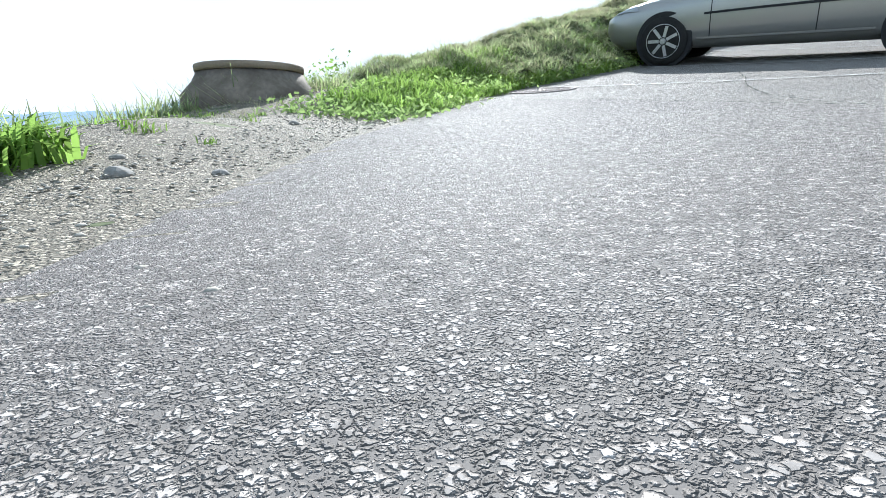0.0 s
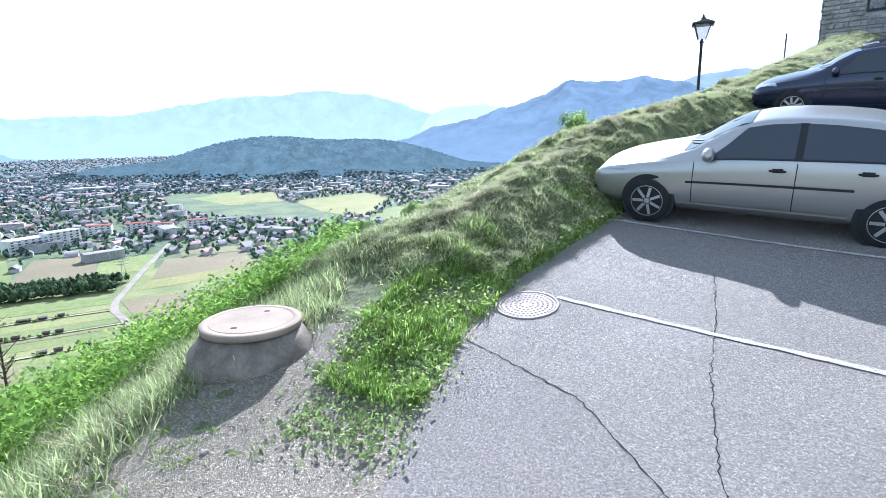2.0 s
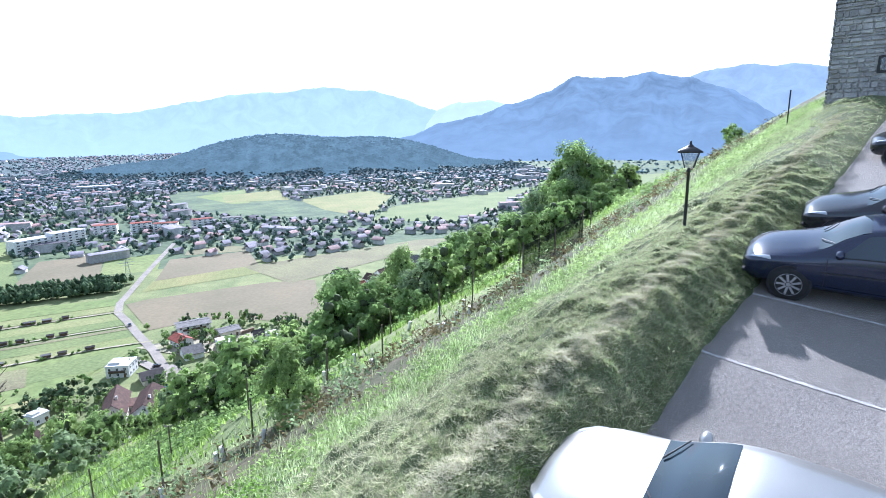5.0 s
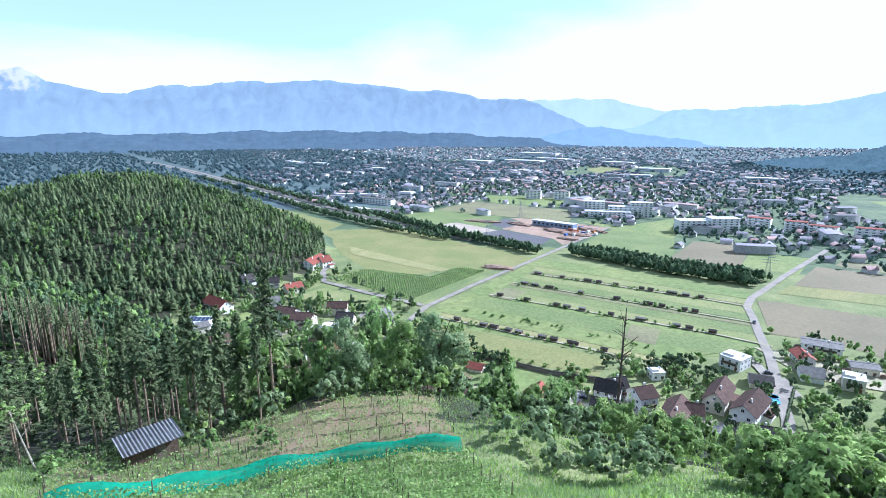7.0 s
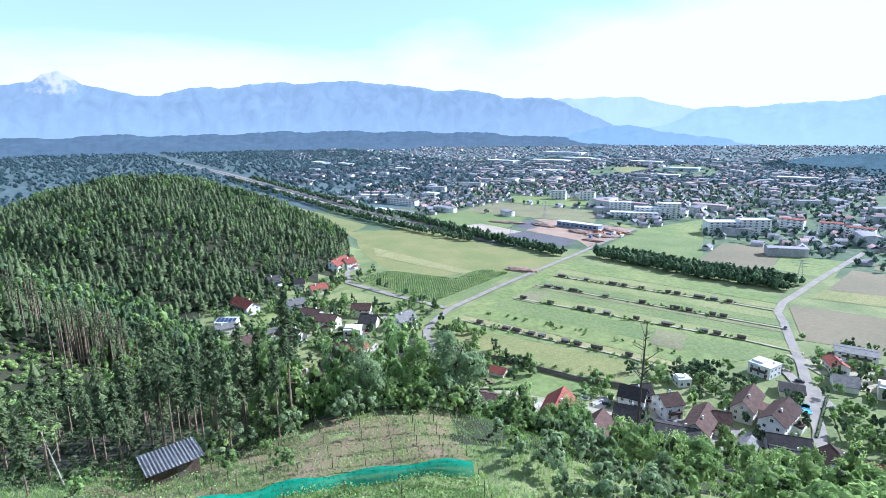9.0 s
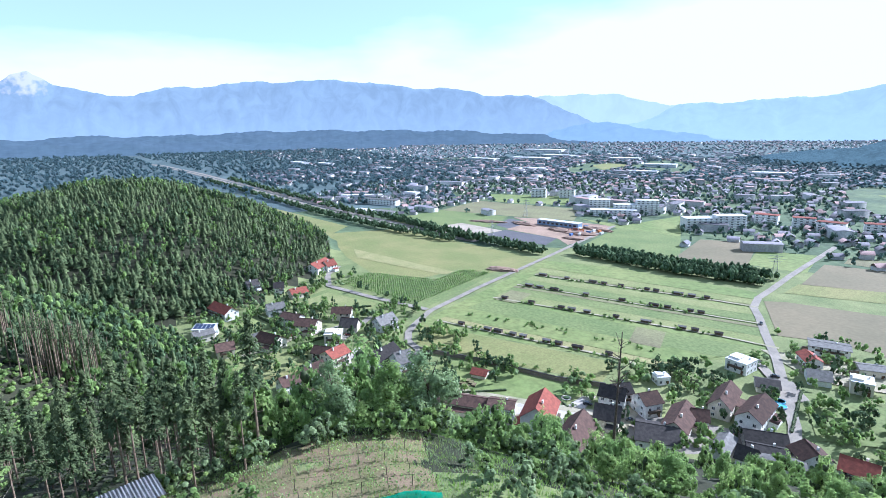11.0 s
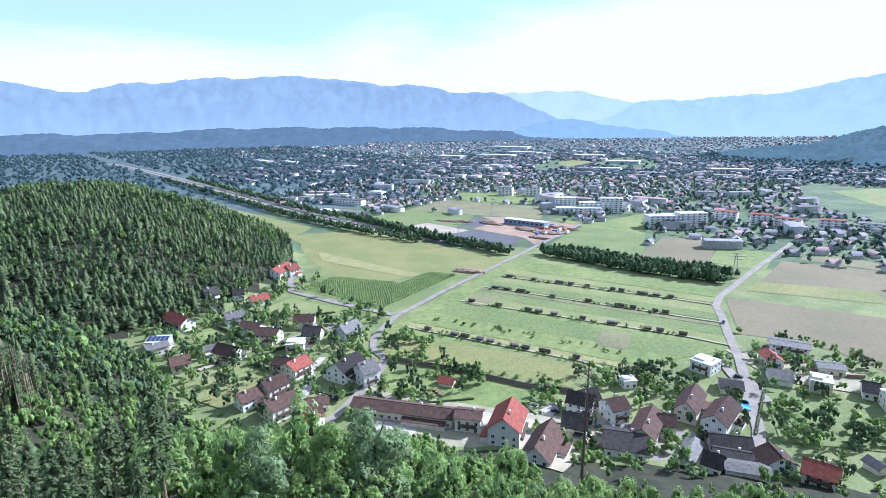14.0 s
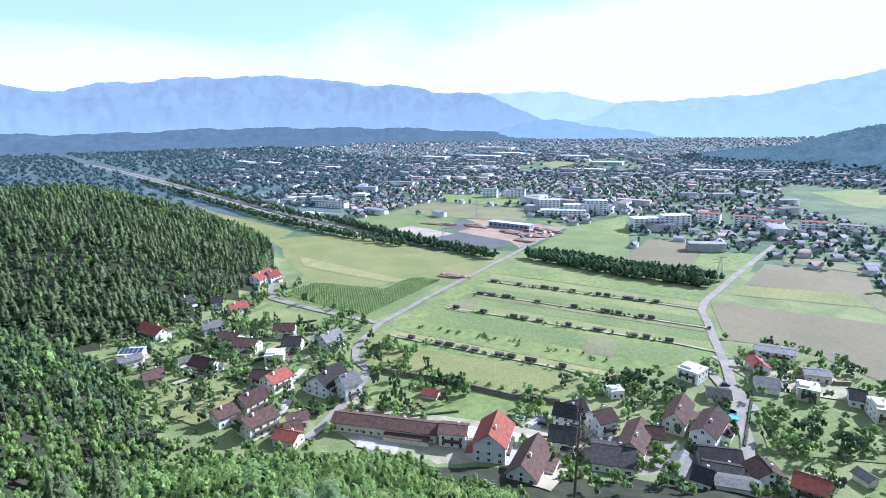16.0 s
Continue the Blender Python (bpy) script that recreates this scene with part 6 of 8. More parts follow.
def off_road(x, y, gap=6):
    for line in (ROAD_A, ROAD_B, ROAD_E):
        for (ax, ay), (bx, by) in zip(line, line[1:]):
            k = max(0, min(1, ((x - ax) * (bx - ax) + (y - ay) * (by - ay)) / ((bx - ax) ** 2 + (by - ay) ** 2)))
            if math.hypot(x - ax - k * (bx - ax), y - ay - k * (by - ay)) < gap:
                return False
    return True


OPEN = [outline for _, outline, _ in FIELDS]
HOMES = [(o.matrix_world.translation.x, o.matrix_world.translation.y) for o in scene.collection.objects if o.name.split(".")[0] == "house"]


def garden_spot(x, y, z, u):
    return off_road(x, y) and not any(inside(x, y, p) for p in OPEN) and z < VALLEY + 4 and all(math.hypot(x - a, y - b) > 9 for a, b in HOMES)


village = thin_out(rng, 1500, (-430, 20), (-210, 165), 7, garden_spot) + thin_out(rng, 700, (-190, 150), (-20, 310), 9, garden_spot)
rng.shuffle(village)
for x, y in village[:150]:
    plant(FAR_BROAD if rng.random() < 0.6 else FAR_BUSH, x, y, rng, 0.6, 1.0)
row_of_trees = finer([(-262, 139), (-229, 162), (-190, 182)], 7)
for x, y in row_of_trees:
    plant(FAR_BUSH, x + rng.uniform(-1, 1), y + 4, rng, 0.7, 1.0)
for x, y, s in ((-163, 236, 1.1), (-168, 230, 1.0), (-160, 228, 0.9), (-150, 238, 0.95), (-143, 236, 0.8), (-138, 312, 0.8), (-88, 335, 0.9), (-84, 328, 0.8), (-300, 116, 0.6), (-490, 150, 0.8), (-495, 142, 0.7)):
    plant(FAR_BROAD, x, y, rng, s * 1.2, s * 1.3)

# orchard rows
rows = []
for k in range(34):
    f = k / 33
    ax, ay = -339 + (-420 + 339) * f, 166 + (133 - 166) * f
    for q in range(40):
        x, y = ax + q * 2.6 * -0.42, ay + q * 2.6 * 0.91
        if inside(x, y, FIELDS[1][1]):
            rows.append((x, y))
far_crowns("orchard", rows, rng, M_LEAF, "rows of low orchard trees", 2.0, 0.8, 16, 0.36)

# garden shrubs and hedges too many to count
def near_home(x, y, z, u):
    return off_road(x, y, 4.5) and z < VALLEY + 5 and min(math.hypot(x - a, y - b) for a, b in HOMES) > 7.5 and not any(inside(x, y, FIELDS[k][1]) for k in (0, 1, 2, 3, 15, 17, 18, 19, 20))


shrubs = thin_out(rng, 2600, (-440, 20), (-205, 165), 4.2, near_home) + thin_out(rng, 2300, (-205, 130), (-25, 345), 4.4, near_home)
shrubs = [p for p in shrubs if ripple(p[0], p[1], 11, 0.4) > 0.3]
for k, (mat, words) in enumerate(((M_LEAF, "dark green garden shrubs between the houses"), (M_LEAF2, "bright green garden shrubs between the houses"), (M_LEAF3, "grey-green garden shrubs between the houses"))):
    far_crowns("garden_shrubs", shrubs[k::3], rng, mat, words, 4.2, 2.3, 44, 0.3)
trees_between = [p for p in thin_out(rng, 2400, (-440, 20), (-205, 165), 6.8, near_home) + thin_out(rng, 1100, (-150, 150), (-25, 345), 8, near_home) if min(math.hypot(p[0] - a, p[1] - b) for a, b in HOMES) > 8.5]
far_crowns("garden_trees", trees_between[::3], rng, M_LEAF, "leafy garden trees between the houses", 8, 2.9, 110, 0.2)
far_crowns("garden_trees", trees_between[1::3], rng, M_BELT, "dark garden trees between the houses", 8, 2.8, 110, 0.2)
for x, y, s in ((-176, 215, 1.2), (-171, 224, 1.25), (-167, 236, 1.0), (-150, 224, 1.0), (-99, 241, 1.2), (-95, 258, 1.15), (-92, 245, 1.0), (-82, 258, 1.1), (-117, 343, 0.9), (-110, 338, 0.9), (-155, 313, 0.8)):
    plant(FAR_BROAD, x, y, rng, s * 1.1, s * 1.25)
allot = []
for (ax, ay), (bx, by) in (((-352, 291), (-237, 355)), ((-335, 261), (-221, 322)), ((-316, 227), (-188, 299)), ((-288, 171), (-199, 221)), ((-300, 190), (-190, 250))):
    for k in range(34):
        f = rng.random()
        allot.append((ax + (bx - ax) * f + rng.uniform(-3.5, 3.5), ay + (by - ay) * f + rng.uniform(-3.5, 3.5)))
far_crowns("allotment_shrubs", allot, rng, M_LEAF, "small fruit bushes beside the allotment sheds", 2.0, 1.0, 26, 0.34)

# shrubs round the vineyard's outer rim and down the open slope
rim = []
for x, y in finer([(-47, 6.5), (-48, 12), (-48.5, 20), (-47, 28), (-45, 36), (-39, 41), (-32, 40)], 1.3):
    rim.append((x + rng.uniform(-1.5, 1.5), y + rng.uniform(-1.5, 1.5)))
low = thin_out(rng, 900, (-45, 28), (10, 80), 2.6, lambda x, y, z, u: 36 < u < 47 and y > 30)
for k, (mat, words) in enumerate(((M_LEAF2, "bright leafy shrubs along the vineyard's rim"), (M_LEAF3, "grey-green shrubs on the open slope"))):
    far_crowns("shrubs", (rim + low)[k::2], rng, mat, words, 2.7, 1.4, 310, 0.1)

fill = [uv_place(rng.uniform(23, 40), rng.uniform(8, 60)) for _ in range(150)]
for k, mat in enumerate((M_LEAF, M_LEAF2)):
    far_crowns("hedge_shrubs", fill[k::2], rng, mat, "leafy shrubs filling the hedge below the bank", 3.6, 1.9, 310, 0.085)
# Needle-coloured growth added to darken the floor where the spruces shade it.
under = thin_out(rng, 2600, (-84, -26), (-45, 14), 1.7, lambda x, y, z, u: u > 25 and math.hypot(x + 43, y - 3.6) > 4 and (x < -47 or y < -2))
far_crowns("undergrowth", under, rng, M_NEEDLE, "dark undergrowth added for the shade below the spruces", 1.0, 1.1, 64, 0.16)
far_crowns("undergrowth", thin_out(rng, 160, (-60, -14), (-39, 12), 3.0, lambda x, y, z, u: 24 < u < 46 and math.hypot(x + 43, y - 3.6) > 3.6 and -46 < x < -38 and y > -3), rng, M_LEAF, "leafy scrub round the hut", 1.8, 1.1, 170, 0.11)

# ---- the town ----
def distant_houses(name, spots, r, wall, roof, label):
    """Small gabled houses far across the valley: walls and roofs, each joined into one."""
    wv, wf, rv, rf = [], [], [], []
    grounds = land(np.array([p[0] for p in spots]), np.array([p[1] for p in spots]))
    for (x, y), z in zip(spots, grounds):
        l, w, e = r.uniform(7, 12), r.uniform(6.5, 9), r.uniform(3, 5)
        if r.random() < 0.06:
            l, w, e = r.uniform(22, 50), r.uniform(12, 18), r.uniform(6, 12)
        flat = w > 11
        a = r.choice((0.5, 0.5 + math.pi / 2)) + 0.5 * math.sin(x / 170 + y / 230) + r.uniform(-0.25, 0.25)
        c, s = math.cos(a), math.sin(a)
        def put(px, py, pz):
            return (x + px * c - py * s, y + px * s + py * c, z + pz)
        b = len(wv)
        wv += [put(px, py, pz) for pz in (-1, e) for px, py in ((-l / 2, -w / 2), (l / 2, -w / 2), (l / 2, w / 2), (-l / 2, w / 2))]
        wf += [(b + i, b + (i + 1) % 4, b + 4 + (i + 1) % 4, b + 4 + i) for i in range(4)]
        o, h = 0.6, e + (0.8 if flat else w * 0.38)
        b = len(rv)
        rv += [put(-l / 2 - o, -w / 2 - o, e - 0.2), put(l / 2 + o, -w / 2 - o, e - 0.2), put(l / 2 + o, 0, h), put(-l / 2 - o, 0, h), put(-l / 2 - o, w / 2 + o, e - 0.2), put(l / 2 + o, w / 2 + o, e - 0.2)]
        rf += [(b, b + 1, b + 2, b + 3), (b + 3, b + 2, b + 5, b + 4)]
        wv += [put(-l / 2, 0, h - 0.3), put(l / 2, 0, h - 0.3)]
    ob = thing(name, Matrix(), label, "town")
    ob["kind"] = "stuff"
    raw_mesh("wall", np.array(wv), np.array(wf), wall, ob)
    raw_mesh("roof", np.array(rv), np.array(rf), roof, ob)


M_TOWNWALL = material("town_walls", (0.58, 0.57, 0.55), 0.9, (0.44, 0.43, 0.42), 0.02, 0.5, random_hue=0.25, island=True)
# A bluish cast for distance haze is painted into these roofs.
M_HAZED_TOWNROOF = material("hazy_town_roofs", (0.21, 0.19, 0.21), 0.85, (0.14, 0.135, 0.155), 0.02, 0.5, random_hue=0.6, island=True)
M_TOWNRED = material("town_red_roofs", (0.33, 0.22, 0.2), 0.85, (0.25, 0.17, 0.16), 0.02, 0.5, random_hue=0.4, island=True)


def town_wanted(x, y, z, u):
    d = math.hypot(x, y)
    bearing = math.degrees(math.atan2(-x, y))
    if z > VALLEY + 3:
        return False
    if any(inside(x, y, p) for p in OPEN) or not off_road(x, y, 10) or z > VALLEY + 3:
        return False
    if bearing > 86 or (bearing > 66 and d < 930) or (bearing > 45 and d < 780):
        return False
    patch = math.sin(x / 130 + 1) + math.sin(y / 170 + x / 400) + 0.6 * math.sin((x + y) / 60)
    if bearing < 24:
        return d > 500 and patch > -1.3 and not (bearing < 4 and d < 640)
    return d > 600 and patch > -1.4


rng = random.Random(77)
town = thin_out(rng, 9000, (-1700, 250), (500, 1700), 14, town_wanted) + thin_out(rng, 7500, (-3900, 500), (300, 4200), 26, lambda x, y, z, u: 1500 < math.hypot(x, y) < 4400 and town_wanted(x, y, z, u))
distant_houses("suburb", [p for k, p in enumerate(town) if k % 4], rng, M_TOWNWALL, M_HAZED_TOWNROOF, "white houses with brown roofs spread over the valley")
distant_houses("suburb", town[::4], rng, M_TOWNWALL, M_TOWNRED, "pale houses with reddish roofs spread over the valley")
green = thin_out(rng, 22000, (-1800, 250), (600, 1800), 9.5, town_wanted) + thin_out(rng, 9000, (-4200, 300), (900, 4200), 27, lambda x, y, z, u: 1300 < math.hypot(x, y) < 4500 and z < VALLEY + 4 and not any(inside(x, y, p) for p in OPEN))
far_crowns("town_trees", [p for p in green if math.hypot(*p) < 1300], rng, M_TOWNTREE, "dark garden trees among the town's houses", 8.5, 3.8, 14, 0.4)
far_crowns("town_trees", [p for p in green if math.hypot(*p) >= 1300], rng, M_HAZED_WOOD, "far woods and gardens across the valley", 8, 7, 10, 0.48)
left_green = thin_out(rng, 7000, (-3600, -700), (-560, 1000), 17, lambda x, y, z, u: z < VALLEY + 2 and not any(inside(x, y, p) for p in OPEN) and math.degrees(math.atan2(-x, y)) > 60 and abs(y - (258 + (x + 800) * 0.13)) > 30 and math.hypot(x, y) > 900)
far_crowns("distant_wood", left_green, rng, M_HAZED_WOOD, "dark woods on the valley floor", 12, 7.5, 16, 0.42)


# ---- halls, substation, pylons and building site ----
M_HALL = material("pale_metal_cladding", (0.66, 0.66, 0.66), 0.7, (0.54, 0.54, 0.55), 0.05, 0.8)
M_STEEL = material("galvanised_lattice", (0.42, 0.42, 0.43), 0.5, (0.3, 0.3, 0.31), 1, 8, metal=0.4)
M_BLUEGREY = material("blue_grey_panels", (0.25, 0.33, 0.46), 0.6, (0.2, 0.27, 0.38), 0.3, 4)
M_DIRT = material("reddish_spoil", (0.33, 0.22, 0.16), 0.95, (0.24, 0.16, 0.12), 0.3, 3, 0.6, depth=0.2)


def hall(x, y, turn, l, w, h, label, wall=None, roof="flat"):
    ob = thing("warehouse", pose(x, y, VALLEY, 0, 0, turn), label, "warehouse", "halls")
    part("wall", box_bm(l, w, h, (0, 0, h / 2), 0.15), wall or M_HALL, ob)
    part("roof", box_bm(l + 0.6, w + 0.6, 0.6, (0, 0, h + 0.3), 0.1), M_ROOFS[roof], ob)
    part("window_band", box_bm(l * 0.9, w + 0.1, 0.9, (0, 0, h * 0.65)), M_PANE, ob)


hall(-927, 342, 64, 76, 14, 8, "long white factory hall by the motorway")
hall(-770, 292, 22, 44, 16, 4.5, "low pale industrial hall")
hall(-740, 310, 22, 40, 14, 5, "low grey-roofed industrial hall", roof="grey")
hall(-880, 420, 30, 24, 16, 12, "pale concrete control building of the substation")
for x, y, l, w, h, turn in ((-1719, 1109, 120, 40, 10, 20), (-1646, 1265, 150, 50, 10, 25), (-1702, 1450, 130, 40, 10, 20), (-1110, 1338, 90, 40, 9, 30), (-2100, 1700, 200, 60, 12, 25), (-609, 1631, 90, 40, 9, 35), (-1400, 1500, 110, 40, 9, 25), (-980, 1120, 70, 26, 8, 30), (-1250, 980, 60, 22, 8, 30), (-760, 1300, 80, 30, 9, 30), (-1890, 560, 80, 26, 8, 10), (-2020, 500, 110, 30, 8, 10), (-1550, 640, 60, 24, 8, 15)):
    hall(x, y, turn, l, w, h, "large white flat-roofed hall across the valley")

sub_yard = thing("substation", Matrix(), "electric substation of grey lattice gantries", "substation")
for k in range(5):
    for q in range(4):
        x, y = -905 + k * 30 + q * 7, 352 + k * 12 + q * 21
        bm = rod_bm((x, y, VALLEY), (x, y, VALLEY + 12), 0.5, 0.3, 4)
        rod_bm((x + 13, y + 6, VALLEY), (x + 13, y + 6, VALLEY + 12), 0.5, 0.3, 4, bm)
        rod_bm((x - 1, y, VALLEY + 11), (x + 14, y + 6, VALLEY + 11), 0.5, 0.5, 4, bm)
        part("gantry", bm, M_STEEL, sub_yard)
field("substation_yard", [(-925, 345), (-760, 405), (-800, 455), (-930, 440)], M_FIELD["site"], "pale gravel yard of the substation", 0.5, "yard")


def pylon(x, y, h, turn):
    ob = thing("pylon", pose(x, y, VALLEY, 0, 0, turn), "slim steel lattice power pylon in the fields", "pylon", "pylons")
    bm = bmesh.new()
    for sx in (-1, 1):
        for sy in (-1, 1):
            rod_bm((sx * 2.4, sy * 2.4, 0), (sx * 0.4, sy * 0.4, h), 0.14, 0.08, 4, bm)
    for k in range(8):
        a, b = 2.4 - 2 * k / 8, 2.4 - 2 * (k + 1) / 8
        z0, z1 = h * k / 8, h * (k + 1) / 8
        for sx, sy in ((-1, -1), (1, -1), (1, 1), (-1, 1)):
            rod_bm((sx * a, sy * a, z0), (-sy * b, sx * b, z1), 0.07, 0.07, 3, bm)
    part("lattice", bm, M_STEEL, ob)
    for z, w in ((0.72, 5), (0.84, 6.5), (0.95, 4.5)):
        part("crossarm", rod_bm((-w, 0, h * z), (w, 0, h * z), 0.16, 0.16, 4), M_STEEL, ob)


pylon(-246, 449, 20, 40)
pylon(-481, 328, 26, 30)
pylon(-736, 319, 28, 20)
pylon(-610, 470, 24, 30)

prefab = thing("site_building", pose(-525, 459, VALLEY + 0.5, 0, 0, 20), "long blue-grey building shell on the building site", "building")
part("wall", box_bm(58, 11, 6, (0, 0, 3)), M_BLUEGREY, prefab)
part("roof", box_bm(59, 12, 0.5, (0, 0, 6.2)), M_ROOFS["flat"], prefab)
for k in range(9):
    part("window", box_bm(3.6, 0.2, 2.2, (-25 + k * 6.2, -5.6, 3)), M_PANE, prefab)
rng = random.Random(91)
for x, y, rx, ry, h in ((-560, 430, 20, 7, 3), (-500, 440, 16, 8, 3.2), (-470, 445, 18, 7, 2.8), (-480, 480, 22, 7, 3), (-600, 400, 26, 5, 2.4), (-386, 274, 12, 6, 2.4), (-378, 280, 7, 4, 2), (-455, 420, 14, 6, 2.2)):
    bm = bmesh.new()
    bmesh.ops.create_icosphere(bm, subdivisions=3, radius=1)
    for v in bm.verts:
        v.co = v.co * (1 + 0.35 * noise.noise(v.co * 2.3 + Vector((x, y, 0))))
        v.co.x, v.co.y, v.co.z = v.co.x * rx, v.co.y * ry, v.co.z * h
    me = bpy.data.meshes.new("earth_mound")
    bm.to_mesh(me)
    bm.free()
    me.materials.append(M_DIRT)
    heap = new("earth_mound", me)
    heap.location = (x, y, VALLEY + 0.4)
    heap.rotation_euler.z = 0.4 + rng.uniform(-0.3, 0.3)
    tagged(heap, "heap of reddish dug earth and rubble", "spoil heap", "spoil heaps")
PAINTS = [material("container_" + n, c, 0.6, None, 0.5, 5) for n, c in (("white", (0.7, 0.7, 0.68)), ("orange", (0.55, 0.2, 0.06)), ("blue", (0.1, 0.18, 0.4)), ("rust", (0.3, 0.12, 0.08)))]
for k in range(16):
    x, y = rng.uniform(-520, -455), rng.uniform(425, 485)
    box = thing("site_container", pose(x, y, VALLEY + 0.5, 0, 0, 20 + rng.choice((0, 90)) + rng.uniform(-8, 8)), "painted metal site container on bare earth", "container", "site containers")
    part("body", box_bm(6, 2.4, 2.6, (0, 0, 1.3), 0.1), PAINTS[k % 4], box)
    part("door", box_bm(0.1, 2.0, 2.2, (3.02, 0, 1.2)), M_STEEL, box)


# ---- cars in the village ----
CAR_PAINTS = [material("far_car_" + n, c, 0.35, None, 0.5, 5, spec=0.5) for n, c in (("white", (0.75, 0.75, 0.75)), ("grey", (0.2, 0.21, 0.22)), ("black", (0.03, 0.03, 0.035)), ("red", (0.35, 0.05, 0.04)))]
WORDS = ("white", "grey", "black", "red")


def village_car(x, y, turn, k, van=False):
    ob = thing("van" if van else "car", pose(x, y, VALLEY + 0.62, 0, 0, turn), WORDS[k] + (" delivery van parked in the farm yard" if van else " car standing on the village road or drive"), "van" if van else "car", "village cars")
    h = 1.1 if van else 0.62
    part("body", box_bm(4.4 + 0.8 * van, 1.8, h, (0, 0, 0.3 + h / 2), 0.18), CAR_PAINTS[k], ob)
    bm = box_bm(2.4 + 1.6 * van, 1.55, 0.6 + 0.3 * van, (-0.3, 0, 0.55 + h), 0.05)
    for v in bm.verts:
        if v.co.z > 0.6 + h:
            v.co.x = -0.3 + (v.co.x + 0.3) * 0.72
    part("cabin", bm, CAR_PAINTS[k] if van else M_PANE, ob)
    for sx in (-1.4, 1.4):
        for sy in (-0.85, 0.85):
            part("wheel", cone_bm(0.33, 0.33, 0.2, (sx, sy + 0.1, 0.33), 10, turn=Matrix.Rotation(math.pi / 2, 4, "X")), M_BLACK, ob)


for k, (x, y, turn) in enumerate(((-188, 338, 125), (-296, 93, 60), (-304, 105, 60), (-232, 92, 45), (-146, 178, 30), (-141, 184, 30), (-118, 207, 100), (-140, 272, 40), (-118, 300, 30), (-260, 78, 20), (-322, 72, 30), (-166, 172, 40))):
    village_car(x, y, turn, (k * 3 + 1) % 4)
village_car(-196, 114, 60, 0, True)
pool = thing("paddling_pool", pose(-121, 245, VALLEY + 0.4), "round blue garden pool on a lawn", "pool")
part("wall", lathe_bm([(2.3, 0), (2.35, 1.0), (2.15, 1.0), (2.1, 0.8)], 24), M_BLUEGREY, pool)
part("water", cone_bm(2.1, 2.1, 0.1, (0, 0, 0.75), 24), glass("pool_water", (0.1, 0.4, 0.5), 0.1), pool)
M_STACK = material("stacked_timber", (0.3, 0.22, 0.15), 0.9, (0.2, 0.14, 0.1), 0.8, 6)
for x, y, l in ((-150, 322, 9), (-128, 322, 7), (-122, 310, 6), (-108, 320, 8), (-135, 312, 5)):
    heap = thing("timber_stack", pose(x, y, VALLEY + 0.4, 0, 0, rng.uniform(20, 60)), "stack of sawn timber in the builders' yard", "timber", "timber stacks")
    for q in range(4):
        part("board_layer", box_bm(l, 2.2 - 0.3 * q, 0.4, (0.2 * q, 0, 0.25 + 0.45 * q), 0.03), M_STACK, heap)

# ---- cars ----
M_SILVER = material("silver_car_paint", (0.44, 0.432, 0.405), 0.3, (0.42, 0.412, 0.388), 1, 400, metal=0.7, spec=0.6)
M_NAVY = material("dark_blue_car_paint", (0.012, 0.018, 0.045), 0.15, (0.012, 0.017, 0.04), 1, 300, metal=0.2, spec=0.8)
M_ANTHRACITE = material("black_car_paint", (0.02, 0.022, 0.028), 0.15, (0.02, 0.021, 0.026), 1, 300, metal=0.2, spec=0.8)
M_TYRE = material("black_rubber", (0.018, 0.018, 0.018), 0.85, (0.028, 0.027, 0.026), 8, 60, 0.3)
M_RIM = material("silver_alloy", (0.55, 0.55, 0.56), 0.35, (0.48, 0.48, 0.5), 5, 60, metal=0.8)
M_PLASTIC = material("black_plastic", (0.02, 0.02, 0.022), 0.6, (0.026, 0.026, 0.028), 6, 80)
M_CARGLASS = glass("tinted_car_glass", (0.022, 0.032, 0.04), 0.02)
M_LAMP = glass("headlamp_glass", (0.5, 0.52, 0.55), 0.05)


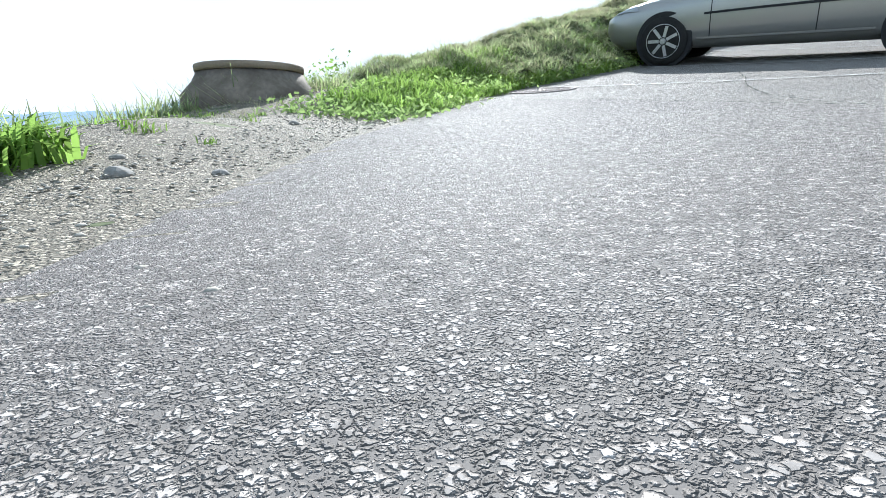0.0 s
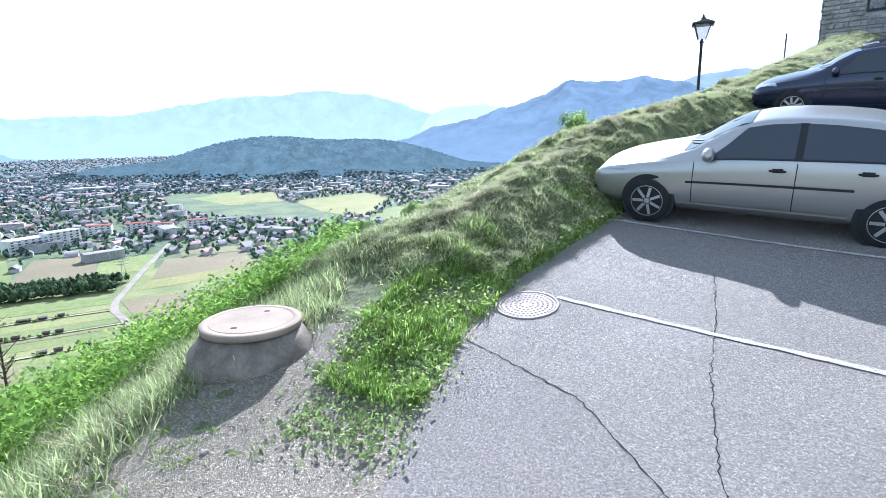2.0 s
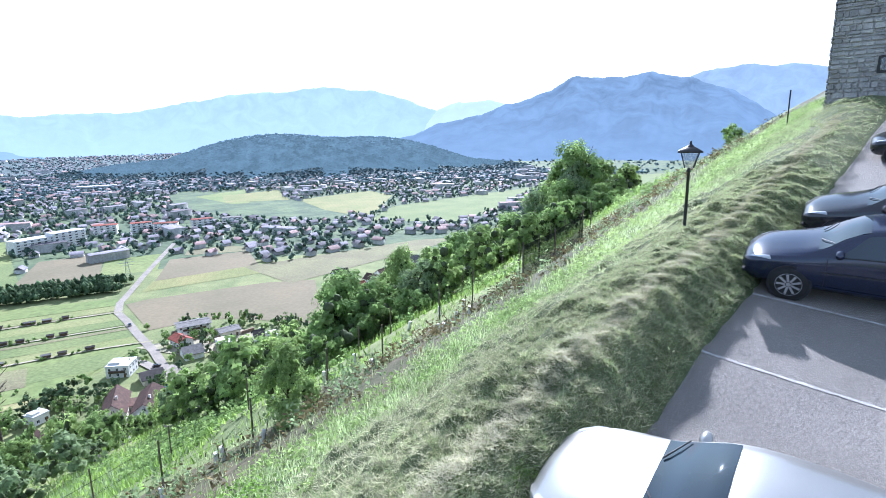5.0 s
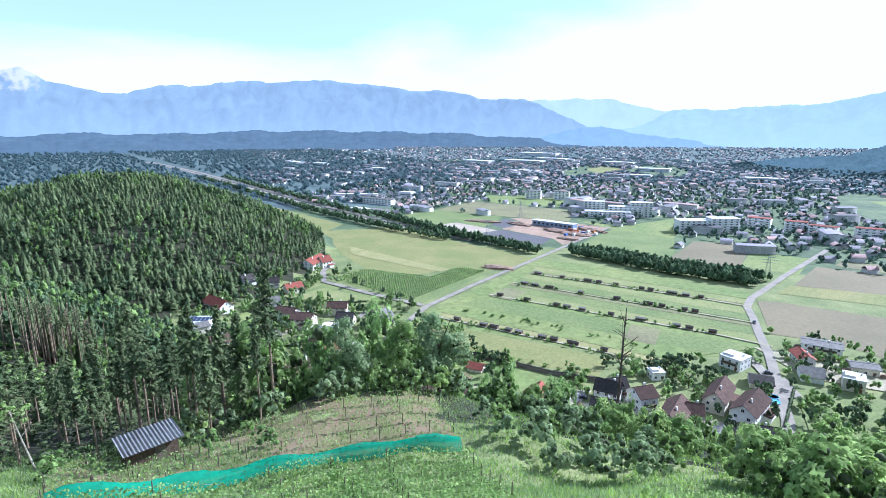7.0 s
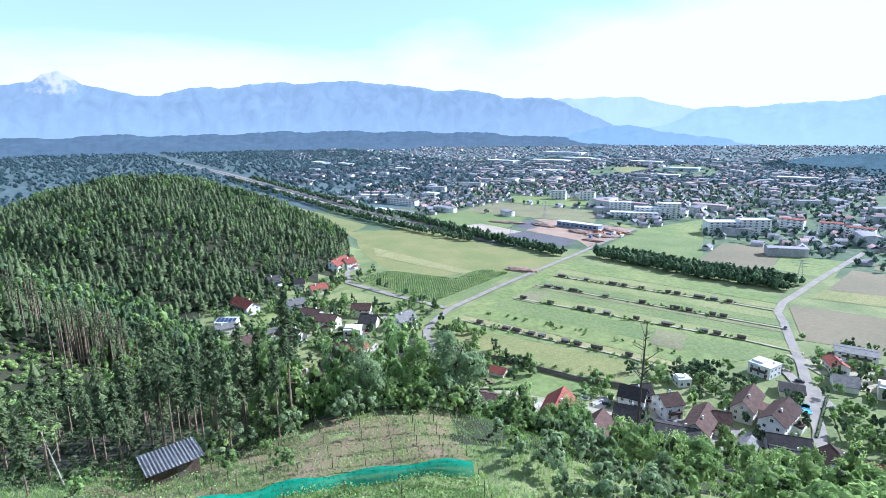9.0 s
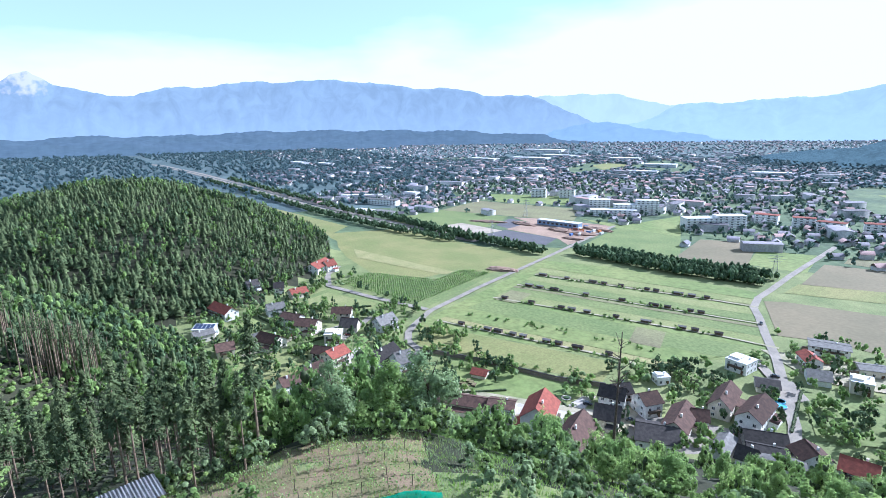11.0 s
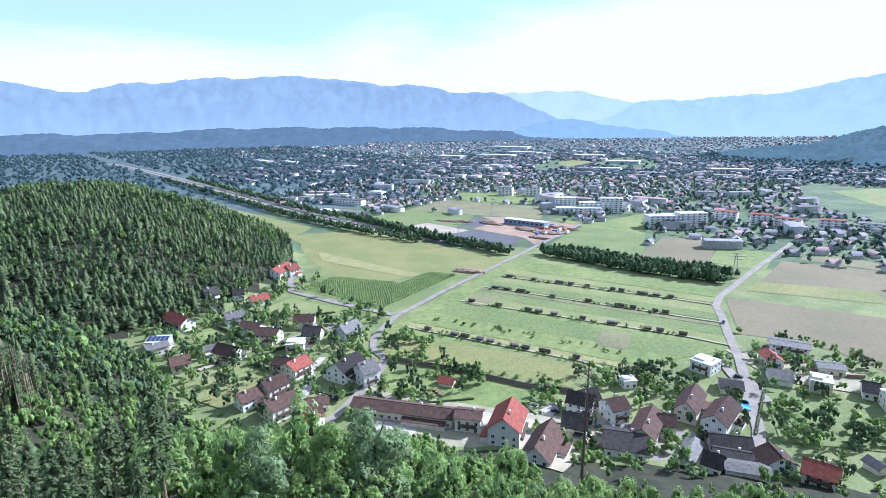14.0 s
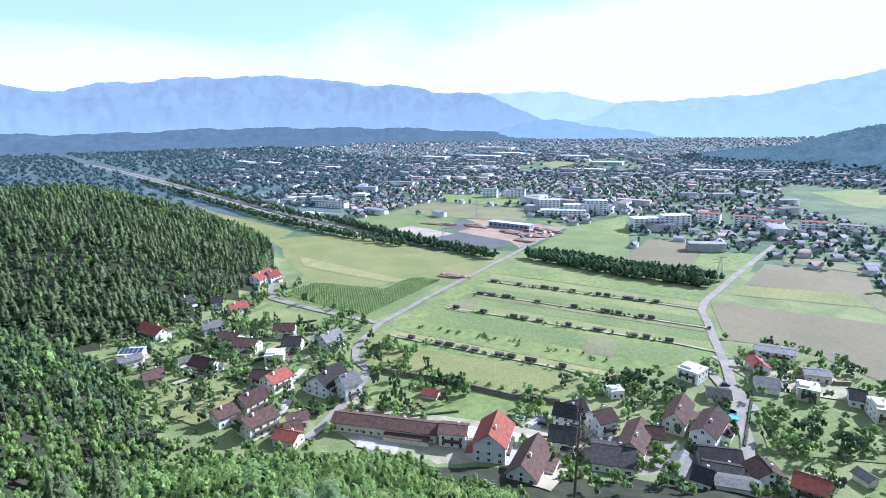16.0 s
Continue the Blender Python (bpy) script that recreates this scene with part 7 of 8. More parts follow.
class CarShape:
    """The skin of a car: across, from the sill's middle (0) over the flank (3) and waist (4) to the roof's edge (5) and middle (6)."""

    def __init__(self, scale=(1, 1, 1), lift=0.0):
        self.sx, self.sy, self.sz = scale
        self.lift = lift
        self.x = [-2.42, -2.36, -2.2, -2.0, -1.75, -1.45, -1.1, -0.7, -0.3, 0.0, 0.3, 0.6, 0.85, 1.2, 1.6, 1.95, 2.15, 2.26, 2.32]
        self.half = [0.62, 0.74, 0.82, 0.86, 0.885, 0.9, 0.905, 0.905, 0.905, 0.905, 0.905, 0.9, 0.9, 0.895, 0.875, 0.82, 0.73, 0.6, 0.45]
        self.waist = [0.82, 0.9, 0.95, 0.97, 0.98, 0.98, 0.975, 0.965, 0.955, 0.945, 0.935, 0.92, 0.905, 0.87, 0.82, 0.75, 0.68, 0.62, 0.57]
        self.top = [0.86, 0.98, 1.06, 1.09, 1.23, 1.37, 1.455, 1.49, 1.495, 1.48, 1.42, 1.27, 1.1, 0.985, 0.91, 0.83, 0.75, 0.67, 0.6]
        self.roof = [0.5, 0.6, 0.66, 0.66, 0.62, 0.6, 0.6, 0.605, 0.61, 0.61, 0.61, 0.64, 0.72, 0.74, 0.72, 0.66, 0.56, 0.45, 0.35]
        self.floor = [0.42, 0.32, 0.27, 0.24, 0.22, 0.21, 0.2, 0.2, 0.2, 0.2, 0.2, 0.2, 0.2, 0.2, 0.21, 0.21, 0.22, 0.27, 0.36]

    def at(self, x, f, side):
        w, b, t, r, z0 = (float(np.interp(x, self.x, c)) for c in (self.half, self.waist, self.top, self.roof, self.floor))
        ys = [0, 0.8 * w, 0.965 * w, w, 0.955 * w, r, 0]
        zs = [z0, z0, z0 + 0.12, z0 + 0.55 * (b - z0), b, t - 0.055, t]
        y, z = float(np.interp(f, range(7), ys)), float(np.interp(f, range(7), zs))
        if f > 5:
            z = t - 0.055 * (1 - math.sin((f - 5) * math.pi / 2))
        return Vector((x * self.sx, side * y * self.sy, z * self.sz + self.lift))

    def body(self):
        bm = bmesh.new()
        xs = np.concatenate([np.linspace(-2.42, -2.2, 4), np.linspace(-2.0, 1.95, 26), np.linspace(2.08, 2.32, 5)])
        fs = [0, 1, 1.5, 2, 2.5, 3, 3.5, 4, 4.25, 4.75, 5, 5.3, 5.65, 6]
        ring = [(f, 1) for f in fs] + [(f, -1) for f in fs[-2:0:-1]]
        rows = [[bm.verts.new(self.at(x, f, s)) for f, s in ring] for x in xs]
        n = len(ring)
        for a, b in zip(rows, rows[1:]):
            for k in range(n):
                bm.faces.new((a[k], a[(k + 1) % n], b[(k + 1) % n], b[k]))
        bm.faces.new(rows[0])
        bm.faces.new(rows[-1][::-1])
        bmesh.ops.recalc_face_normals(bm, faces=bm.faces[:])
        for f in bm.faces:
            f.smooth = True
        return bm

    def patch(self, corners, side, out=0.006, n=8):
        """A panel lying on the skin between four (length, across) corners."""
        bm = bmesh.new()
        (x0, f0), (x1, f1), (x2, f2), (x3, f3) = corners
        grid = []
        for i in range(n + 1):
            u, row = i / n, []
            for j in range(n + 1):
                v = j / n
                x = (1 - v) * ((1 - u) * x0 + u * x1) + v * ((1 - u) * x3 + u * x2)
                f = (1 - v) * ((1 - u) * f0 + u * f1) + v * ((1 - u) * f3 + u * f2)
                p = self.at(x, f, side)
                du = self.at(x + 0.02, f, side) - p
                dv = self.at(x, f + 0.05 if f < 5.9 else f - 0.05, side) - p
                nrm = du.cross(dv).normalized()
                if nrm.dot(Vector((0, side * 0.6, 0.8))) < 0:
                    nrm = -nrm
                row.append(bm.verts.new(p + nrm * out))
            grid.append(row)
        for a, b in zip(grid, grid[1:]):
            for k in range(n):
                bm.faces.new((a[k], a[k + 1], b[k + 1], b[k])).smooth = True
        return bm


def wheel(parent, m, radius, spokes, tyre_w=0.2):
    tyre = part("wheel", lathe_bm([(radius * 0.66, -tyre_w / 2), (radius * 0.95, -tyre_w / 2), (radius, -tyre_w / 2 + 0.03), (radius, tyre_w / 2 - 0.03), (radius * 0.95, tyre_w / 2), (radius * 0.66, tyre_w / 2)], 36), M_TYRE, parent)
    tyre.matrix_local = m
    part("rim", lathe_bm([(radius * 0.2, tyre_w / 2 - 0.05), (radius * 0.6, tyre_w / 2 - 0.03), (radius * 0.68, tyre_w / 2 + 0.004), (radius * 0.7, tyre_w / 2 - 0.002), (radius * 0.6, tyre_w / 2 - 0.05), (radius * 0.2, tyre_w / 2 - 0.07)], 36), M_PLASTIC, tyre)
    part("rim", lathe_bm([(radius * 0.61, tyre_w / 2 - 0.03), (radius * 0.69, tyre_w / 2 + 0.008), (radius * 0.71, tyre_w / 2 + 0.003), (radius * 0.66, tyre_w / 2 - 0.04)], 36), M_RIM, tyre)
    for k in range(spokes):
        turn = pose(0, 0, 0, 0, 0, 360 * k / spokes)
        bm = box_bm(radius * 0.5, radius * 0.17, 0.025, (radius * 0.4, 0, tyre_w / 2 - 0.012), 0.006, turn=None)
        bmesh.ops.transform(bm, matrix=turn, verts=bm.verts[:])
        part("spoke", bm, M_RIM, tyre)
    part("hub_cap", cone_bm(radius * 0.17, radius * 0.12, 0.03, (0, 0, tyre_w / 2 - 0.02), 14), M_RIM, tyre)


def car(m, paint, label, scale=(1, 1, 1), lift=0.0, radius=0.316, spokes=7, base=1.377):
    ob = thing("car", m, label, "car", "parked cars")
    shape = CarShape(scale, lift)
    body = part("body", shape.body(), paint, ob)
    half = 0.905 * scale[1]
    for s in (1, -1):
        for x in (base, -base):
            bm = cone_bm(radius + 0.055, radius + 0.055, 0.16, segments=36, turn=pose(0, 0, 0, 90 * -s, 0, 0))
            arch = part("wheel_arch", bm, M_PLASTIC, ob)
            arch.location = (x, s * (half - 0.165 - (0.02 if x > 0 else 0.012)), radius + 0.01)
            wheel(ob, pose(x, s * (half - 0.09), radius, -90 * s), radius, spokes)
        part("side_window", shape.patch([(0.68, 4.1), (-0.34, 4.1), (-0.34, 4.92), (0.22, 4.9)], s), M_CARGLASS, ob)
        part("side_window", shape.patch([(-0.42, 4.1), (-1.3, 4.1), (-1.22, 4.88), (-0.42, 4.92)], s), M_CARGLASS, ob)
        part("pillar", shape.patch([(-0.33, 4.1), (-0.43, 4.1), (-0.43, 4.93), (-0.33, 4.93)], s, 0.005), M_PLASTIC, ob)
        part("pillar", shape.patch([(-1.29, 4.1), (-1.37, 4.1), (-1.27, 4.86), (-1.21, 4.88)], s, 0.005), M_PLASTIC, ob)
        part("quarter_window", shape.patch([(-1.36, 4.12), (-1.66, 4.14), (-1.48, 4.6), (-1.26, 4.84)], s), M_CARGLASS, ob)
        part("window_trim", shape.patch([(0.7, 4.05), (-1.68, 4.05), (-1.68, 4.1), (0.7, 4.1)], s, 0.008), M_PLASTIC, body)
        part("side_moulding", shape.patch([(0.88, 3.1), (-0.98, 3.1), (-0.98, 3.19), (0.88, 3.19)], s, 0.012), M_PLASTIC, ob)
        part("sill", shape.patch([(0.95, 1.75), (-0.95, 1.75), (-0.95, 2.1), (0.95, 2.1)], s, 0.01), paint, ob)
        for x in (0.8, -0.38, -1.3):
            part("door_seam", shape.patch([(x + 0.006, 2.1), (x - 0.006, 2.1), (x - 0.006, 4.0), (x + 0.006, 4.0)], s, 0.003), M_PLASTIC, body)
        for x in (-0.18, -1.08):
            h = part("door_handle", box_bm(0.2, 0.03, 0.026, (0, 0, 0), 0.01), M_PLASTIC, ob)
            h.location = shape.at(x, 3.72, s) + Vector((0, s * 0.022, 0))
            part("handle_recess", shape.patch([(x + 0.06, 3.64), (x - 0.06, 3.64), (x - 0.06, 3.8), (x + 0.06, 3.8)], s, 0.003), M_PLASTIC, h).location = -h.location
        shell = bmesh.new()
        bmesh.ops.create_uvsphere(shell, u_segments=16, v_segments=9, radius=1.0, matrix=Matrix.Diagonal((0.08, 0.13, 0.09, 1)))
        for face in shell.faces:
            face.smooth = True
        mirror = part("wing_mirror", shell, paint, ob)
        mirror.location = shape.at(0.62, 4.3, s) + Vector((0, s * 0.12, 0.02))
        part("headlamp", shape.patch([(2.16, 4.05), (1.75, 3.75), (1.8, 4.2), (2.12, 4.7)], s, 0.008), M_LAMP, ob)
        part("tail_lamp", shape.patch([(-2.3, 3.4), (-2.05, 3.4), (-2.1, 4.0), (-2.32, 4.0)], s, 0.008), M_ROOFS["red"], ob)
        part("windscreen", shape.patch([(0.98, 5.02), (0.2, 5.06), (0.2, 6), (0.98, 6)], s, 0.007), M_CARGLASS, ob)
        part("rear_window", shape.patch([(-1.36, 5.1), (-1.92, 5.1), (-1.92, 6), (-1.36, 6)], s, 0.007), M_CARGLASS, ob)
        wiper = rod_bm(shape.at(0.96, 5.6, s) + Vector((0, 0, 0.03)), shape.at(0.74, 5.05, s) + Vector((0, 0, 0.035)), 0.012, 0.008)
        part("wiper", wiper, M_PLASTIC, ob)
    part("bumper", box_bm(0.1, 1.3 * scale[1], 0.09, (2.24 * scale[0], 0, 0.36 * scale[2] + lift), 0.03), M_PLASTIC, ob)
    part("grille", box_bm(0.05, 0.7 * scale[1], 0.1, (2.29 * scale[0], 0, 0.52 * scale[2] + lift), 0.02), M_PLASTIC, ob)
    return ob


def parked(hub_x, hub_y, base=1.377, half=0.815, heading=(-0.775, 0.635)):
    """The pose of a car on the slope whose front wheel on the valley's side stands at this place."""
    f = Vector((heading[0], heading[1], 0))
    n = Vector((-0.0766, -0.17, 1)).normalized()
    f = (f - n * f.dot(n)).normalized()
    left = n.cross(f)
    x, y = hub_x, hub_y
    o = Vector((x, y, float(lot_height(x, y)))) - f * base - left * half
    o.z = float(lot_height(o.x, o.y)) + 0.012
    m = Matrix((f, left, n)).transposed().to_4x4()
    m.translation = o
    return m


car(parked(3.52, 7.87), M_SILVER, "silver saloon car parked nose to the grass bank")
car(parked(9.32, 13.33), M_NAVY, "dark blue estate car parked nose to the bank", (1.0, 1.02, 1.08), 0.03, 0.345, 9)
car(parked(11.9, 15.4), M_ANTHRACITE, "glossy black car parked beside a blue one", (0.95, 1.0, 1.02), 0.02, 0.32, 8)
car(parked(18.0, 20.9), M_ANTHRACITE, "black car parked below the stone tower", (0.92, 1.0, 1.0), 0.0, 0.316, 8)

# ---- street lamp on the bank ----
lx, ly = 8.81, 16.95
lz = height(lx, ly)
lamp = thing("street_lamp", pose(lx, ly, lz, 0, 0, 20), "black iron lamp post with a glass lantern on the bank", "street lamp")
lh = 5.72 - lz
part("pole", lathe_bm([(0.06, -0.3), (0.06, 0.16), (0.044, 0.22), (0.038, lh - 0.74), (0.065, lh - 0.72), (0.03, lh - 0.62)], 12), M_BLACK, lamp)
lantern = part("lantern", lathe_bm([(0.15, lh - 0.62), (0.31, lh - 0.22), (0.315, lh - 0.2), (0.12, lh - 0.195)], 4), M_LANTERN, lamp, "clear lantern glass")
for k in range(4):
    a = math.pi / 2 * k
    part("rib", rod_bm((0.15 * math.cos(a), 0.15 * math.sin(a), lh - 0.62), (0.32 * math.cos(a), 0.32 * math.sin(a), lh - 0.2), 0.015), M_BLACK, lantern)
part("cap", lathe_bm([(0.43, lh - 0.22), (0.42, lh - 0.18), (0.12, lh - 0.06), (0.05, lh), (0.02, lh + 0.08)], 4), M_BLACK, lamp)

# ---- concrete well with its lid ----
wx, wy = -1.39, 4.87
well_z = height(wx, wy)
well = thing("well_shaft", pose(wx, wy, well_z), "squat concrete well shaft with a pale round lid", "well shaft")
top_z = 0.77 - well_z
part("collar", lathe_bm([(0.62, -0.35), (0.56, 0.02), (0.47, 0.12), (0.43, 0.2), (0.425, top_z - 0.07), (0.42, top_z - 0.055)], 40), M_CONCRETE, well)
lid = part("lid", lathe_bm([(0.36, top_z - 0.06), (0.44, top_z - 0.055), (0.445, top_z - 0.012), (0.438, top_z), (0.37, top_z + 0.004), (0.365, top_z - 0.006), (0.36, top_z + 0.006)], 48), M_LID, well)
for a in (70, 250):
    part("slot", box_bm(0.05, 0.035, 0.012, (0.24 * math.cos(radians(a)), 0.24 * math.sin(radians(a)), top_z + 0.001)), M_CRACK, lid, "dark lifting slot")

# ---- manhole cover in the asphalt ----
hx, hy = 1.27, 5.56
tilt = Vector((-0.0766, -0.124, 1)).to_track_quat("Z", "Y").to_matrix().to_4x4()
hole = thing("manhole_cover", Matrix.Translation((hx, hy, float(lot_height(hx, hy)) + 0.006)) @ tilt, "round pinkish iron manhole cover set in asphalt", "manhole cover")
part("rim", lathe_bm([(0.335, -0.03), (0.335, 0.006), (0.31, 0.006), (0.305, -0.03)], 48), M_IRON, hole)
cover = part("cover", cone_bm(0.3, 0.298, 0.032, (0, 0, -0.03), 48), M_IRON, hole)
for ring, count in ((0.27, 40), (0.22, 32), (0.17, 25), (0.12, 17), (0.07, 10)):
    for k in range(count):
        a = 2 * math.pi * k / count
        piece("stud", "stud", lambda: cone_bm(0.013, 0.009, 0.006, (0, 0, 0), 8), M_IRON, cover, pose(ring * math.cos(a), ring * math.sin(a), 0.002))

# ---- the castle's tower ----
M_MASONRY = material("grey_rubble_stone", (0.4, 0.385, 0.36), 0.95, (0.26, 0.25, 0.235), 1.2, 18, 0.7, random_hue=0.22, depth=0.03)
M_MORTAR = material("lime_mortar", (0.42, 0.41, 0.38), 0.95, (0.32, 0.31, 0.29), 3, 40, 0.5)
tower_face = Vector((0.72, -0.69, 0))
tower_in = Vector((0.69, 0.72, 0))
t0 = Vector((23.77, 32.38, 0))
tz = height(t0.x, t0.y) - 1.0
tower_m = Matrix((tower_face, tower_in, Vector((0, 0, 1)))).transposed().to_4x4()
tower_m.translation = (t0.x, t0.y, tz)
tower = thing("castle_tower", tower_m, "tall castle tower of grey rubble stone", "tower")
part("core", box_bm(10, 9, 17, (5.02, 4.54, 8.5)), M_MORTAR, tower)
rng = random.Random(9)
loose_v, loose_f = [], []
pieces = 0
for face in (0, 1):
    z, span = 0.0, 10 if face == 0 else 9
    while z < 17:
        h = rng.uniform(0.16, 0.3)
        a = 0.0
        while a < span:
            w = min(rng.uniform(0.22, 0.6), span - a)
            proud = rng.uniform(0.015, 0.07)
            if face == 0 and 1.95 < a + w / 2 < 3.05 and 8.6 < z + h / 2 + tz < 9.7:
                a += w
                continue
            size = (w - 0.035, 0.1, h - 0.035)
            at = (a + w / 2, -proud + 0.04, z + h / 2) if face == 0 else (-proud + 0.04, a + w / 2, z + h / 2)
            turn = pose(0, 0, 0, 0, 0, 0 if face == 0 else 90)
            if pieces < 300 and z > 1.0 and a < 5.5:
                key = (round(size[0], 1), round(size[2], 1))
                piece("stone", ("stone", key), lambda: box_bm(key[0] - 0.03, 0.1, key[1] - 0.03, (0, 0, 0), 0.02), M_MASONRY, tower, Matrix.Translation(at) @ turn)
                pieces += 1
            else:
                sx, sy = (size[0] / 2, 0.05) if face == 0 else (0.05, size[0] / 2)
                b = len(loose_v)
                loose_v += [(at[0] + i * sx, at[1] + j * sy, at[2] + k * size[2] / 2) for k in (-1, 1) for i, j in ((-1, -1), (1, -1), (1, 1), (-1, 1))]
                loose_f += [(b, b + 3, b + 2, b + 1), (b + 4, b + 5, b + 6, b + 7)] + [(b + i, b + (i + 1) % 4, b + 4 + (i + 1) % 4, b + 4 + i) for i in range(4)]
            a += w
        z += h
tagged(raw_mesh("masonry", np.array(loose_v), np.array(loose_f), M_MASONRY, tower), kind="stuff")
win = part("window", box_bm(0.9, 0.14, 0.85, (2.5, 0.02, 9.15 - tz)), M_BLACK, tower)
part("pane", box_bm(0.66, 0.06, 0.62, (2.5, -0.06, 9.15 - tz)), M_LANTERN, win, "pale boarded window pane")
post = thing("fence_post", tower_m.copy(), "thin dark iron post on the bank beside the tower", "post")
part("pole", rod_bm((-1.75, 0.4, 0.0), (-1.75, 0.4, 2.15), 0.04), M_BLACK, post)

# ---- grass ----
def patchy(x, y, s):
    return ripple(x, y, s, 2.0) * 0.5 + ripple(x, y, s * 0.37, 0.7) * 0.3


def lattice(x, y, size, seed):
    """Smooth random swells of about the given size, from 0 to 1."""
    gx_, gy_ = np.asarray(x, float) / size, np.asarray(y, float) / size
    ix, iy = np.floor(gx_), np.floor(gy_)
    fx, fy = gx_ - ix, gy_ - iy
    fx, fy = fx * fx * (3 - 2 * fx), fy * fy * (3 - 2 * fy)

    def knot(i, j):
        q = np.sin(i * 127.1 + j * 311.7 + seed * 74.7) * 43758.5453
        return q - np.floor(q)

    return (knot(ix, iy) * (1 - fx) + knot(ix + 1, iy) * fx) * (1 - fy) + (knot(ix, iy + 1) * (1 - fx) + knot(ix + 1, iy + 1) * fx) * fy


def drifts(x, y):
    """Cut grass lies in loose drifts over tussocks."""
    return 0.3 * lattice(x, y, 0.42, 1) * lattice(x, y, 0.9, 2) + 0.12 * lattice(x, y, 0.16, 3) + 0.14 * np.clip(lattice(x, y, 0.27, 4) - 0.55, 0, 1)


def blades(name, xs, ys, low, high, wide, mat, label, per=5, spread=0.06, lean=0.5, seed=1, lift=0.0, plain=False, clump=0.0, drift=0.0):
    """Tufts of bent blades of grass at the given places, joined into one."""
    r = np.random.RandomState(seed)
    n = len(xs)
    x = np.repeat(xs, per) + r.normal(size=n * per) * spread
    y = np.repeat(ys, per) + r.normal(size=n * per) * spread
    z = land(x, y) - 0.01 + lift + (drift * drifts(x, y) if drift else 0.0)
    a = r.uniform(0, 2 * np.pi, n * per)
    h = r.uniform(low, high, n * per) * (1 + clump * np.clip(patchy(x, y, 0.28), -0.6, 1.2))
    w = wide * r.uniform(0.6, 1.3, n * per)
    dx, dy = np.cos(a), np.sin(a)
    k = lean * r.uniform(0.2, 1.2, n * per) * h
    sx, sy = -dy * w, dx * w
    p0 = np.stack([x - sx, y - sy, z], -1)
    p1 = np.stack([x + sx, y + sy, z], -1)
    m0 = np.stack([x - sx * 0.8 + dx * k * 0.35, y - sy * 0.8 + dy * k * 0.35, z + h * 0.6], -1)
    m1 = np.stack([x + sx * 0.8 + dx * k * 0.35, y + sy * 0.8 + dy * k * 0.35, z + h * 0.6], -1)
    t0 = np.stack([x - sx * 0.12 + dx * k, y - sy * 0.12 + dy * k, z + h * (1 - 0.25 * lean)], -1)
    t1 = np.stack([x + sx * 0.12 + dx * k, y + sy * 0.12 + dy * k, z + h * (1 - 0.25 * lean)], -1)
    if plain:
        v = np.stack([p0, p1, t1, t0], 1).reshape(-1, 3)
        return tagged(raw_mesh(name, v, np.arange(len(v)).reshape(-1, 4), mat, kind="stuff"), label, "grass")
    v = np.stack([p0, p1, m1, m0, t1, t0], 1).reshape(-1, 3)
    b = np.arange(n * per)[:, None] * 6
    f = np.concatenate([b + [0, 1, 2, 3], b + [3, 2, 4, 5]], 1).reshape(-1, 4)
    return tagged(raw_mesh(name, v, f, mat, kind="stuff"), label, "grass")


def strewn(count, box, keep, seed):
    """Places in a rectangle of the plan for which keep(u, edge y, x, y) holds."""
    r = np.random.RandomState(seed)
    x, y = r.uniform(box[0], box[2], count), r.uniform(box[1], box[3], count)
    u, ex, ey = edge_distance(x, y)
    ok = keep(u, ey, x, y, r.uniform(size=count))
    return x[ok], y[ok]


gx1, gy1 = strewn(20000, (-2.5, 2.8, 3.5, 9.5), lambda u, ey, x, y, q: (u > 0.0) & (u < 0.8 + 0.12 * (ey - 3.5)) & (ey > 3.1) & (ey < 8.5) & (patchy(x, y, 0.25) > -0.5 + 1.2 * (ey < 3.9)), 1)
blades("lush_grass", gx1, gy1, 0.04, 0.14, 0.006, M_GRASS, "lush fresh green grass along the asphalt edge", 6, 0.03, 0.9, 1, clump=1.2)


sod_x, sod_y = np.meshgrid(np.arange(-2.6, 15, 0.055), np.arange(4.8, 22, 0.055))
sod_u, _, sod_ey = edge_distance(sod_x, sod_y)
fade_in = np.clip((sod_u - 0.02) / 0.3, 0, 1) * np.clip((5.2 - sod_u) / 0.8, 0, 1) * np.clip((sod_ey - 5.4) / 1.2, 0, 1)
sod_z = land(sod_x, sod_y) - 0.05 * (1 - fade_in) + fade_in * (drifts(sod_x, sod_y) - 0.015)
nr, nc = sod_x.shape
i, j = np.meshgrid(np.arange(nr - 1), np.arange(nc - 1), indexing="ij")
sod_f = np.stack([i * nc + j, i * nc + j + 1, (i + 1) * nc + j + 1, (i + 1) * nc + j], -1)[fade_in[:-1, :-1] > 0].reshape(-1, 4)
used, sod_f = np.unique(sod_f, return_inverse=True)
sod = raw_mesh("sod", np.stack([sod_x, sod_y, sod_z], -1).reshape(-1, 3)[used], sod_f.reshape(-1, 4), M_BANK, smooth=True, kind="structure")
tagged(sod, "uneven turf of the bank with tussocks and drifts", "turf")
gx2, gy2 = strewn(200000, (-4, 4, 24, 34), lambda u, ey, x, y, q: (u > 0.03) & (u < 4.8) & (ey > 6.0) & (q < np.where(ey < 18, 1.0, 0.55)) & (patchy(x, y, 0.3) > -0.35 - 0.6 * q), 2)
half = len(gx2) * 2 // 5
blades("mown_grass", gx2[:half], gy2[:half], 0.04, 0.13, 0.006, M_TALL, "short mown grass on the bank", 4, 0.04, 1.1, 2, plain=True, clump=1.0, drift=1.0)
